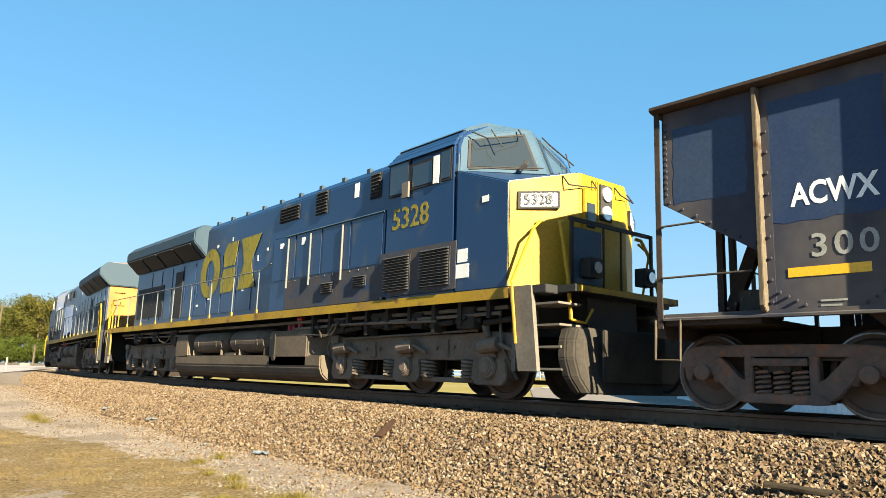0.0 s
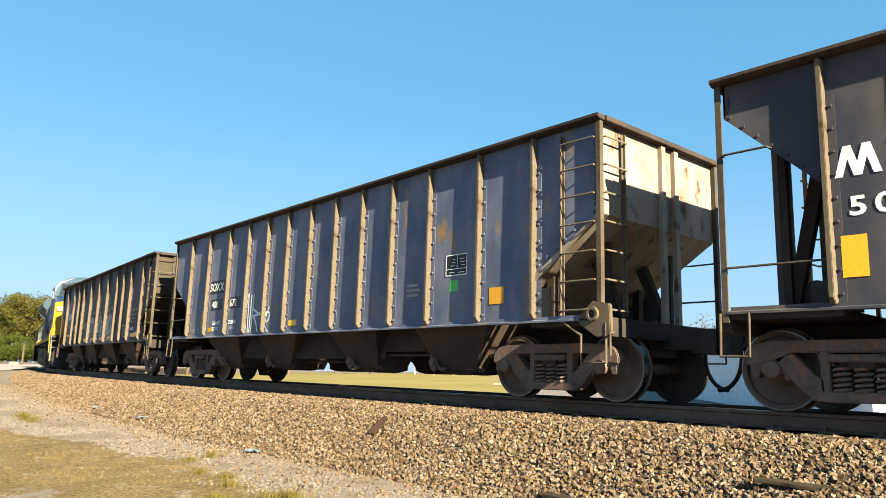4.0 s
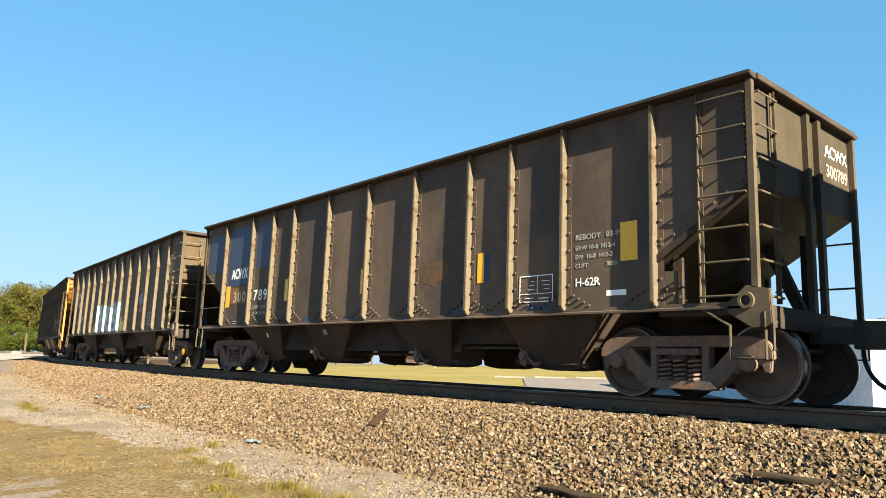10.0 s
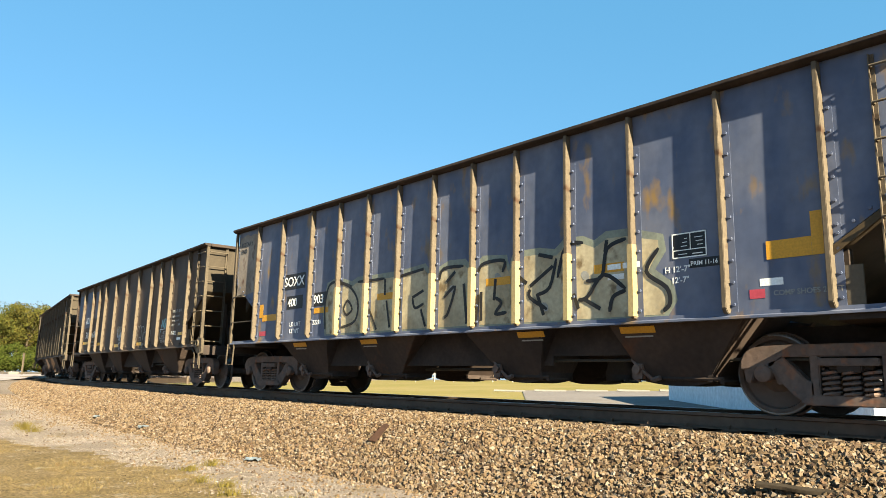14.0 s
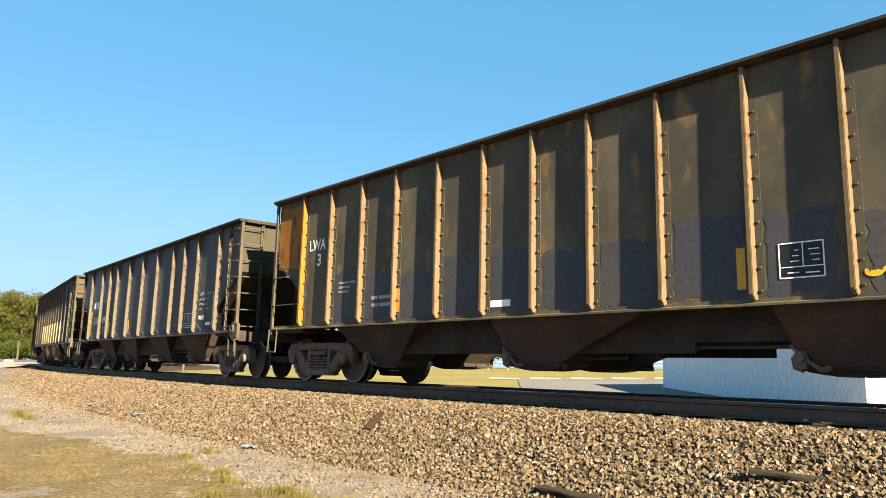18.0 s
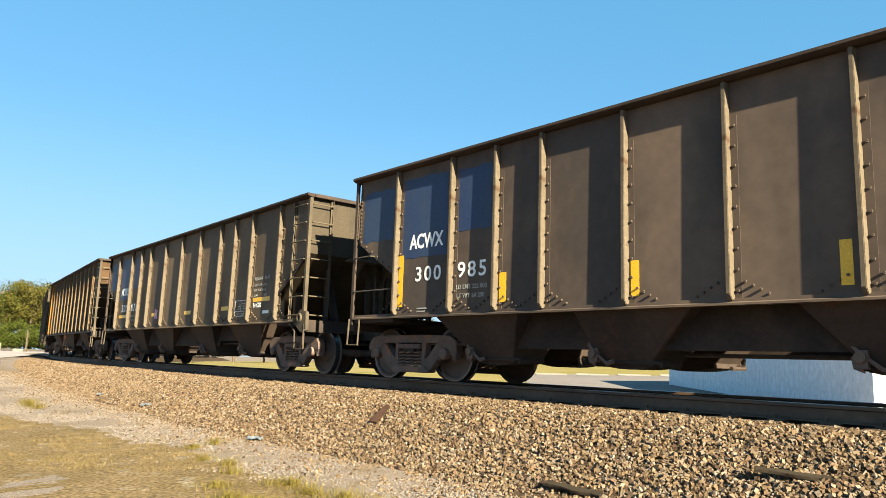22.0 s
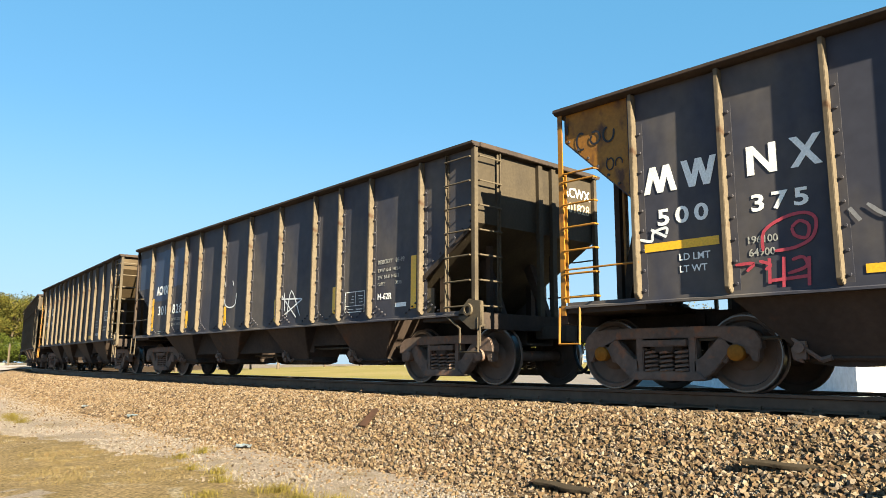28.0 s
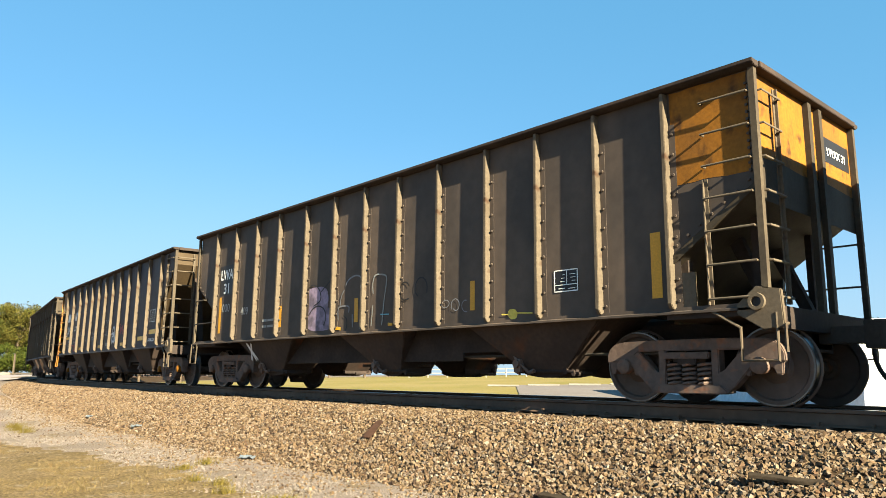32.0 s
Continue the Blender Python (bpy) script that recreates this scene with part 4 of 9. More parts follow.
        part("pad_ring", "pad_ring", lambda: Shape().lathe([(0.0, 0.055), (0.0, 0.095), (0.035, 0.09), (0.035, 0.055)], 18, (-7.15, 1.55, 1.12), ring=True), ladder_mat, car, at=t, smooth=True)
        # a flat black disc paints the dark inside of the pad's hole
        part("pad_hole_shade", "pad_hole_shade", lambda: Shape().lathe([(0.0, 0.0), (0.0, 0.056), (0.004, 0.056), (0.004, 0.0)], 14, (-7.15, 1.55, 1.12)), M["ink"], car, at=t)
        part("release_lever", "release_lever", lambda: Shape().pipe([(-7.44, 1.50, 0.88), (-7.46, 1.62, 0.86), (-7.46, 1.62, 0.58)], 0.017), ladder_mat, car, at=t)
        # on eleven-rib cars the strap's dark colour stands for the side sheet's shadow
        part("slope_strap", ("strap", cut), lambda: Shape().prism([(-7.2, cut[1] - 0.02), (-7.2, cut[1] - 0.09), (-last, cut[0] - 0.12), (-last, cut[0] - 0.02)], "y", SHEET - 0.02, SHEET + 0.03), M["grime_shade"] if ribs == "eleven" else slope or rear, car, at=t)
        part("corner_gusset", ("gusset", last), lambda: Shape().box(-last - 0.28, -last - 0.12, SHEET - 0.03, SHEET, SILL + 0.02, SILL + 0.42), rear if rear is M["gold_end"] else ladder_mat, car, at=t)
    if brake:
        part("brake_wheel", "brake_wheel", brake_wheel_shape, M["brake"], car, "rusty hand brake wheel", at=Matrix.Translation((-7.54, -0.28, 3.44)) @ pose(0, 0, 0, 0, 0, 180), smooth=True)
        part("brake_housing", "brake_housing", lambda: Shape().lathe([(0, 0.0), (0, 0.13), (0.1, 0.13), (0.16, 0.08), (0.16, 0)], 18, (0, 0, 0)).box(-0.08, 0.08, 0.0, 0.1, -0.95, 0.05), M["brake"], car, at=Matrix.Translation((-7.27, -0.02, 3.36)) @ pose(0, 0, 0, 0, 0, 90), bevel=0.01)
        part("brake_step", "brake_step", lambda: Shape().box(-7.62, -7.27, -0.62, 0.62, 2.36, 2.41).prism([(-7.60, 2.36), (-7.27, 2.36), (-7.27, 1.98)], "y", 0.34, 0.38).prism([(-7.60, 2.36), (-7.27, 2.36), (-7.27, 1.98)], "y", -0.38, -0.34), M["brake"], car)
        part("brake_rod", "brake_rod", lambda: Shape().tube((-7.36, -0.10, 1.1), (-7.36, -0.10, 2.9), 0.02, 6), M["brake"], car)
    for k in (1, -1):
        # rows of rivet heads down the corner of the side sheet and along its sloping edge
        for i in range(13):
            z = cut[1] + 0.12 + (TOP - cut[1] - 0.35) * i / 12
            part("rivet", "rivet", lambda: Shape().tube((0, 0, 0), (0, 0.022, 0), 0.018, 6), body, car, at=(k * (END - 0.05), SHEET, z))
        for i in range(7):
            f = (i + 0.5) / 7
            part("rivet", "rivet", lambda: Shape().tube((0, 0, 0), (0, 0.022, 0), 0.018, 6), body, car, at=(k * (END - (END - last) * f), SHEET, cut[1] + (cut[0] - cut[1]) * f + 0.07))
    if gear:
        # brake gear on the front platform
        part("air_reservoir", "end_reservoir", lambda: Shape().lathe([(0, 0.0), (0.02, 0.13), (0.06, 0.17), (0.62, 0.17), (0.66, 0.13), (0.68, 0.0)], 18, (6.72, 0.15, 1.22)), M["brake"], car, smooth=True)
        part("control_valve", "end_valve", lambda: Shape().box(6.78, 7.04, 0.60, 0.94, 1.05, 1.66).box(6.83, 6.99, 0.66, 0.88, 1.66, 1.90).tube((6.91, 0.92, 1.36), (6.91, 1.02, 1.36), 0.08, 12).box(6.74, 6.80, 0.68, 0.86, 1.2, 1.42), M["brake"], car, bevel=0.015)
        part("slack_lever", "end_lever", lambda: Shape().prism([(7.06, 1.05), (7.14, 1.05), (6.98, 2.02), (6.90, 2.02)], "y", 0.50, 0.54).tube((6.94, 0.46, 1.96), (6.94, 0.60, 1.96), 0.05, 10), M["brake"], car)
        part("valve_pipe", "end_pipe", lambda: Shape().pipe([(6.9, 0.78, 1.90), (6.9, 0.78, 2.04), (6.78, 0.70, 2.10), (6.62, 0.55, 1.98), (6.56, 0.5, 1.5), (6.56, 0.5, 1.05)], 0.022).pipe([(7.0, 0.9, 1.2), (7.1, 1.05, 1.14), (7.1, 1.2, 1.05)], 0.018), M["brake"], car, smooth=True)
    if front_ladder:
        ladder(car, "front_ladder", front_ladder, Matrix(((-1, 0, 0, 7.2), (0, 1, 0, 1.49), (0, 0, 1, 1.12), (0, 0, 0, 1))), 1.75, 0.50, 6, "front")
    # trucks
    for k in (1, -1):
        t = Matrix.Translation((k * BOLSTER, 0, 0)) @ pose(0, 0, 0, 0, 0, k * 1.4)
        for side in (1, -1):
            m = t if side == 1 else t @ pose(0, 0, 0, 0, 0, 180)
            fr = part("side_frame", "side_frame", side_frame, M["truck"], car, "rusty cast truck side frame", at=m, bevel=0.012)
            for x in (-0.2, 0.0, 0.2):
                part("spring", "spring", spring_shape, M["truck"], fr, at=(x, 0, 0), smooth=True)
            for e in (1, -1):
                part("bearing", "bearing", bearing, M["rust_end"] if index in (3, 13) and side == 1 else M["truck"], fr, at=Matrix.Translation((e * AXLE, 1.04, WHEEL_R)), smooth=True)
        part("bolster", "bolster", bolster, M["grime_shade"], car, at=t, bevel=0.01)
        for e in (1, -1):
            wheelset(car, k * BOLSTER + e * AXLE, -index * PITCH, WHEEL_R)
    return car


# ---- locomotives ----
LOCO_R = 0.533
LOCO = {
    "blue": material("locomotive_blue_paint", (0.0055, 0.023, 0.074), (0.012, 0.032, 0.082), 0.32, grain=30, blotch=0.6, streak=1.6, bump=0.05, third=(0.030, 0.038, 0.055)),
    "faded": material("sun_faded_blue_paint", (0.028, 0.058, 0.095), (0.042, 0.072, 0.105), 0.6, grain=26, blotch=0.9, streak=1.4, bump=0.05),
    "roof": material("locomotive_roof_paint", (0.022, 0.042, 0.066), (0.034, 0.050, 0.068), 0.6, grain=26, blotch=0.8, bump=0.05),
    "yellow": material("locomotive_yellow_paint", (0.317, 0.188, 0.0054), (0.28, 0.158, 0.0072), 0.55, grain=26, blotch=0.9, amount=0.5, bump=0.03),
    "mark": material("faded_yellow_mark_paint", (0.224, 0.183, 0.0198), (0.154, 0.132, 0.0315), 0.6, grain=26, blotch=1.6, streak=3.0, amount=0.8, bump=0.03, third=(0.044, 0.0528, 0.063)),
    "grille": material("dusty_dark_louvre", (0.030, 0.031, 0.036), (0.055, 0.050, 0.048), 0.7, grain=22, blotch=1.8, bump=0.1),
    "under": material("oily_underframe", (0.022, 0.019, 0.017), (0.046, 0.038, 0.031), 0.8, grain=20, blotch=1.8, bump=0.25),
    "sill": material("scuffed_yellow_sill_stripe", (0.3, 0.19, 0.0153), (0.18, 0.11, 0.0306), 0.6, grain=22, blotch=1.1, streak=1.0, bump=0.08, third=(0.1, 0.0546, 0.0306)),
    "grey": material("dusty_grey_steps", (0.128, 0.114, 0.0999), (0.0854, 0.0748, 0.063), 0.8, grain=20, blotch=1.5, bump=0.15),
    "tank": material("dusty_fuel_tank", (0.111, 0.087, 0.066), (0.073, 0.059, 0.047), 0.85, grain=18, blotch=1.2, bump=0.2),
    "frame": material("dusty_bogie_casting", (0.156, 0.122, 0.097), (0.092, 0.075, 0.062), 0.85, grain=18, blotch=1.6, bump=0.3),
    "black": material("locomotive_black", (0.02, 0.02, 0.022), (0.04, 0.038, 0.035), 0.7, grain=20, bump=0.1),
    # a yellow end in low sun: the sun's orange tint is put into the colour
    "orange": material("sunlit_orange_hood_end", (0.26, 0.12, 0.0306), (0.17, 0.0748, 0.0252), 0.6, grain=22, blotch=1.2, bump=0.1),
    "lamp": material("headlight_lens", (0.75, 0.76, 0.74), (0.5, 0.5, 0.5), 0.15, 0.6, grain=20, bump=0.0),
    "glass": glass("cab_window_glass"),
    "white": M["white"],
    "rail": material("dusty_blue_handrail", (0.10, 0.115, 0.13), (0.16, 0.14, 0.11), 0.6, grain=20, bump=0.05),
    "stain": material("rusty_grime_on_blue", (0.04, 0.045, 0.06), (0.075, 0.055, 0.045), 0.7, grain=16, blotch=1.3, bump=0.1, third=(0.02, 0.04, 0.09)),
}


def hood_shape():
    """The long engine hood with a low rounded roof."""
    w = 1.14
    return Shape().prism([(-w, 1.62), (w, 1.62), (w, 4.22), (w - 0.12, 4.38), (0.4, 4.50), (-0.4, 4.50), (-w + 0.12, 4.38), (-w, 4.22)], "x", -9.0, 6.4)


def cabinet_shape():
    return Shape().box(1.9, 6.4, -1.50, 1.50, 1.62, 3.28).prism([(-1.5, 3.28), (1.5, 3.28), (1.14, 3.42), (-1.14, 3.42)], "x", 1.92, 6.4)


def radiator_shape():
    """Flared radiator cab at the rear, wider than the hood."""
    return Shape().prism([(-1.14, 3.46), (-1.55, 3.86), (-1.55, 4.14), (-1.3, 4.38), (1.3, 4.38), (1.55, 4.14), (1.55, 3.86), (1.14, 3.46)], "x", -9.15, -2.95)


def cab_shape():
    """Crew cab: upright sides, sloped shoulders."""
    s = Shape()
    sec = [(-1.52, 1.62), (1.52, 1.62), (1.52, 3.95), (1.50, 4.12), (1.41, 4.28), (1.18, 4.47), (0.75, 4.66), (0.3, 4.71), (-0.3, 4.71), (-0.75, 4.66), (-1.18, 4.47), (-1.41, 4.28), (-1.50, 4.12), (-1.52, 3.95)]
    rear = [(6.4, y, z) for y, z in sec]
    mid = [(8.38 if z < 3.9 else 8.34 - 0.12 * (z - 3.9), y, z) for y, z in sec]
    n = len(sec)
    s.add(rear + mid, [tuple(range(n)), tuple(range(2 * n - 1, n - 1, -1))] + [(i, (i + 1) % n, (i + 1) % n + n, i + n) for i in range(n)])
    return s


SCREEN = ((8.40, 1.50, 3.60), (8.98, 0.0, 3.74), (8.55, 0.0, 4.66), (8.28, 1.38, 4.26))


def windscreen_wall():
    """The raked front of the cab: two facets meeting in the middle."""
    (ax, ay, az), (bx, by, bz), (cx, cy, cz), (dx, dy, dz) = SCREEN
    v = [(ax, -ay, az), (bx, 0, bz), (ax, ay, az), (dx, -dy, dz), (cx, 0, cz), (dx, dy, dz), (8.1, -ay, az), (8.1, ay, az), (8.1, dy, dz), (8.1, -dy, dz), (8.2, -0.7, 4.68), (8.2, 0.7, 4.68)]
    return Shape().add(v, [(0, 1, 4, 3), (1, 2, 5, 4), (3, 4, 10), (4, 11, 10), (4, 5, 11), (0, 6, 7, 2, 1), (0, 3, 9, 6), (2, 7, 8, 5), (5, 8, 11), (3, 10, 9), (6, 9, 10, 11, 8, 7)])


def nose_side_shape():
    """The part of the nose that carries on the blue side up to the corner, with its sloping top."""
    s = Shape()
    sec0 = [(8.38, -1.515, 1.62), (8.38, 1.515, 1.62), (8.38, 1.515, 3.62), (8.9, 0.0, 3.76), (8.38, -1.515, 3.62)]
    sec1 = [(9.57, -1.515, 1.62), (9.57, 1.515, 1.62), (9.57, 1.515, 3.22), (10.12, 0.55, 3.44), (10.12, -0.55, 3.44), (9.57, -1.515, 3.22)]
    return s.add(sec0 + sec1, [(0, 4, 3, 2, 1), (5, 6, 7, 8, 9, 10), (0, 1, 6, 5), (1, 2, 7, 6), (2, 3, 8, 7), (3, 9, 8), (3, 4, 10, 9), (4, 0, 5, 10)])


def nose_front_shape():
    """Yellow front of the nose: faceted, with a broad flat middle."""
    s = Shape()
    low = [(9.57, -1.52, 1.62), (10.16, -0.55, 1.62), (10.16, 0.55, 1.62), (9.57, 1.52, 1.62)]
    high = [(9.58, -1.52, 3.225), (10.13, -0.55, 3.445), (10.13, 0.55, 3.445), (9.58, 1.52, 3.225)]
    back = [(9.4, -1.3, 1.62), (9.4, 1.3, 1.62), (9.4, 1.3, 3.2), (9.4, -1.3, 3.2)]
    return s.add(low + high + back, [(0, 1, 5, 4), (1, 2, 6, 5), (2, 3, 7, 6), (4, 5, 6, 7, 10, 11), (0, 8, 9, 3, 2, 1), (0, 4, 11, 8), (3, 9, 10, 7), (8, 11, 10, 9)])


def bogie_frame():
    """A cast six-wheel frame: a deep top beam, a pedestal over each axle and thin ties below."""
    s = Shape()
    a, b = 0.98, 1.16
    s.prism([(-2.75, 0.70), (-2.68, 0.98), (-2.2, 1.02), (-1.5, 1.00), (-0.6, 1.0), (0.6, 1.0), (1.5, 1.0), (2.2, 1.02), (2.68, 0.98), (2.75, 0.70), (2.6, 0.58), (-2.6, 0.58)], "y", a, b)
    for x in (-2.1, 0.0, 2.1):
        s.prism([(x - 0.36, 0.60), (x - 0.40, 0.30), (x - 0.30, 0.20), (x + 0.30, 0.20), (x + 0.40, 0.30), (x + 0.36, 0.60)], "y", a, b + 0.02)
        s.lathe([(0, 0), (0, 0.19), (0.05, 0.185), (0.06, 0.11), (0.09, 0.10), (0.09, 0.0)], 18, (x, b + 0.02, 0.47))
        s.prism([(x - 0.20, 0.62), (x + 0.20, 0.62), (x + 0.14, 0.72), (x - 0.14, 0.72)], "y", b, b + 0.05)
    for x in (-1.05, 1.05):
        s.box(x - 0.65, x + 0.65, a + 0.03, b - 0.03, 0.22, 0.30).box(x - 0.1, x + 0.1, a, b + 0.03, 0.62, 0.92)
        for e in (-0.22, 0.22):
            s.tube((x + e, b, 0.78), (x + e, b + 0.03, 0.78), 0.045, 8)
    return s


def bogie_spring():
    return Shape().pipe([(0.13 * math.cos(i * 0.9), 1.1 + 0.13 * math.sin(i * 0.9), 0.30 + i * 0.0085) for i in range(36)], 0.028, 5)


def tank_shape():
    """The fuel tank: rounded below, with a low middle that cradles the air reservoirs and a tall block at each end."""
    sec = [(-1.42, 0.42), (-1.36, 0.26), (-1.22, 0.15), (-1.0, 0.10), (1.0, 0.10), (1.22, 0.15), (1.36, 0.26), (1.42, 0.42), (1.42, 0.66), (-1.42, 0.66)]
    s = Shape().prism(sec, "x", -3.9, 4.2)
    s.prism([(-3.95, 0.60), (-3.95, 1.12), (-3.85, 1.24), (-3.05, 1.24), (-2.98, 0.64)], "y", -1.42, 1.42)
    for k in (1, -1):
        s.box(-0.66, 0.0, k * 1.0, k * 1.36, 0.64, 0.74)
        for x in (-2.7, -0.85, 0.25, 1.6):
            s.prism([(x - 0.05, 0.64), (x + 0.05, 0.64), (x + 0.04, 0.84), (x - 0.04, 0.84)], "y", k * 1.0, k * 1.38)
    return s


def tank_block_shape():
    """The block at the tank's nose end, its corner bevelled towards the bogie."""
    plan = [(1.92, -1.42), (3.62, -1.42), (4.2, -1.05), (4.2, 1.05), (3.62, 1.42), (1.92, 1.42)]
    return Shape().prism(plan, "z", 0.42, 1.19)


def plow_shape():
    """A curved plate with rounded corners, bellied towards the rails."""
    plan = [(10.42, 1.46), (10.56, 1.46), (10.68, 1.41), (10.77, 1.3), (10.82, 1.1), (10.88, 0.6), (10.92, 0.0)]
    plan = plan + [(x, -y) for x, y in plan[-2::-1]]
    v, n = [], len(plan)
    for z, out, k in ((1.02, 0.0, 0.90), (0.85, 0.03, 0.97), (0.6, 0.06, 1.0), (0.35, 0.12, 0.98), (0.14, 0.22, 0.92)):
        v += [(x + out, y * k, z) for x, y in plan]
    f = [(r * n + i, r * n + i + 1, (r + 1) * n + i + 1, (r + 1) * n + i) for r in range(4) for i in range(n - 1)]
    f += [tuple(range(n - 1, -1, -1)), tuple(range(4 * n, 5 * n))] + [(r * n, (r + 1) * n, (r + 2) * n - 1, (r + 1) * n - 1) for r in range(4)]
    return Shape().add(v, f)


def steps_shape():
    return Shape().prism([(9.62, 1.62), (10.05, 1.62), (10.18, 0.42), (9.82, 0.42)], "y", 1.46, 1.53).box(9.62, 9.7, 0.98, 1.46, 0.42, 1.6)


def louvre_shape(w, h, n):
    s = Shape().box(-w / 2, w / 2, 0, 0.012, 0, h)
    for i in range(n):
        z = h * (i + 0.3) / n
        s.add([(-w / 2 + 0.03, 0.012, z), (w / 2 - 0.03, 0.012, z), (w / 2 - 0.03, 0.05, z), (-w / 2 + 0.03, 0.05, z), (-w / 2 + 0.03, 0.012, z + h * 0.6 / n), (w / 2 - 0.03, 0.012, z + h * 0.6 / n)],
              [(0, 1, 2, 3), (3, 2, 5, 4), (0, 3, 4), (1, 5, 2)])
    return s


def locomotive(label, offset, lead):
    """A six-axle freight locomotive, x towards its nose. The lead one carries no readable marks."""
    L = LOCO
    eng = thing("locomotive", label, "locomotive", "locomotives of the train")
    part("underframe", "loco_deck", lambda: Shape().box(-10.7, 10.3, -1.5, 1.5, 1.5, 1.62).box(-10.5, 10.3, -0.6, 0.6, 0.95, 1.5).box(-10.75, -10.6, -1.5, 1.5, 0.5, 1.62), L["black"], eng, bevel=0.01)
    part("hood", "hood", hood_shape, L["blue"], eng, bevel=0.03)
    part("cabinet", "cabinet", cabinet_shape, L["blue"], eng, bevel=0.02)
    part("radiator_cab", "radiator", radiator_shape, L["roof"], eng, bevel=0.03)
    part("cab", "cab", cab_shape, L["blue"], eng, bevel=0.05)
    part("cab_roof", "cab_roof", lambda: Shape().prism([(1.30, 4.40), (1.18, 4.485), (0.75, 4.675), (0.3, 4.725), (-0.3, 4.725), (-0.75, 4.675), (-1.18, 4.485), (-1.30, 4.40)], "x", 6.42, 8.24), L["faded"], eng, bevel=0.01)
    part("cab_front", "cab_front", windscreen_wall, L["faded"], eng, bevel=0.02)
    part("nose", "nose", nose_side_shape, L["blue"], eng, bevel=0.02)
    part("nose_front", "nose_front", nose_front_shape, L["yellow"], eng, "bright yellow nose front", bevel=0.02)
    part("fuel_tank", "tank", tank_shape, L["tank"], eng, "dusty grey fuel tank", bevel=0.03)
    part("tank_block", "tank_block", tank_block_shape, L["tank"], eng, bevel=0.03)
    part("plow", "plow", plow_shape, L["under"], eng, bevel=0.02)
    part("plow_face", "plow_face", lambda: Shape().prism([(10.99, 1.16), (11.03, 1.16), (11.12, 0.0), (11.03, -1.16), (10.99, -1.16)], "z", 0.30, 0.98), L["under"], eng, "dark worn plow face", bevel=0.01)
    part("hood_end", "hood_end", lambda: Shape().box(-9.04, -9.0, -1.1, 1.1, 1.62, 4.4).box(-9.1, -9.04, 0.5, 0.9, 2.2, 2.24).box(-9.1, -9.04, 0.5, 0.9, 2.7, 2.74).box(-9.1, -9.04, 0.5, 0.9, 3.2, 3.24), L["orange"] if lead else L["blue"], eng)
    part("exhaust", "exhaust", lambda: Shape().box(-1.4, 0.2, -0.35, 0.35, 4.45, 4.62).box(2.5, 4.5, -0.6, 0.6, 4.45, 4.56).box(6.6, 7.3, -0.25, 0.25, 4.68, 4.78), L["roof"], eng, bevel=0.02)
    part("horn", "horn", lambda: Shape().pipe([(7.6, 0.6, 4.68), (7.6, 0.6, 4.80), (8.1, 0.6, 4.80)], 0.02).tube((7.4, 0.2, 4.68), (7.4, 0.2, 4.84), 0.05, 8), L["roof"], eng)
    part("coupler", "loco_coupler", lambda: Shape().box(10.2, 11.0, -0.12, 0.12, 0.7, 0.94).box(-11.05, -10.5, -0.12, 0.12, 0.7, 0.94), M["brake"], eng, bevel=0.02)
    part("pilot_hoses", "pilot_hoses", lambda: Shape().pipe([(10.4, 0.5, 0.9), (10.7, 0.55, 0.8), (10.85, 0.5, 0.5), (10.95, 0.4, 0.35)], 0.025).pipe([(10.4, 0.8, 1.25), (10.8, 0.85, 1.2), (11.0, 0.8, 0.95)], 0.03).pipe([(10.4, -0.5, 0.9), (10.8, -0.55, 0.7), (10.95, -0.4, 0.35)], 0.025), L["grey"], eng)
    # nose fittings
    part("headlight_housing", "headlight_housing", lambda: Shape().box(10.1, 10.17, -0.20, 0.20, 2.70, 3.38), L["yellow"], eng, bevel=0.02)
    part("headlight_recess", "headlight_recess", lambda: Shape().box(10.16, 10.195, -0.15, 0.15, 2.75, 3.33), L["black"], eng, bevel=0.01)
    for z in (2.88, 3.18):
        part("headlight", "headlight", lambda: Shape().tube((10.19, 0, 0), (10.225, 0, 0), 0.115, 18), L["lamp"], eng, "clear round headlight", at=(0, 0, z))
    for y in (0.66, -0.66):
        part("ditch_light", "ditch_light", lambda: Shape().box(10.32, 10.52, -0.14, 0.14, -0.14, 0.14).tube((10.52, 0, 0), (10.55, 0, 0), 0.09, 16), L["black"], eng, at=(0, y, 1.92), bevel=0.01)
        part("ditch_lens", "ditch_lens", lambda: Shape().tube((10.55, 0, 0), (10.556, 0, 0), 0.085, 16), L["lamp"], eng, at=(0, y, 1.92))
    part("nose_door", "nose_door", lambda: Shape().box(10.14, 10.18, -0.52, -0.2, 1.75, 3.2), L["yellow"], eng, bevel=0.01)
    part("nose_door_window", "nose_door_window", lambda: Shape().box(10.18, 10.186, -0.46, -0.26, 2.6, 2.98), L["glass"], eng)
    part("anticlimber", "anticlimber", lambda: Shape().box(10.0, 10.62, -1.25, 1.25, 1.52, 1.62).box(10.3, 10.34, -1.0, -0.95, 1.6, 2.65).box(10.3, 10.34, 0.95, 1.0, 1.6, 2.65).box(10.28, 10.32, -1.0, 1.0, 2.6, 2.66).box(10.29, 10.31, 0.2, 0.23, 1.6, 2.6).box(10.29, 10.31, -0.23, -0.2, 1.6, 2.6), L["black"], eng)
    part("gate_plate", "gate_plate", lambda: Shape().box(10.28, 10.30, -0.92, -0.26, 1.7, 2.52), L["faded"], eng, bevel=0.006)
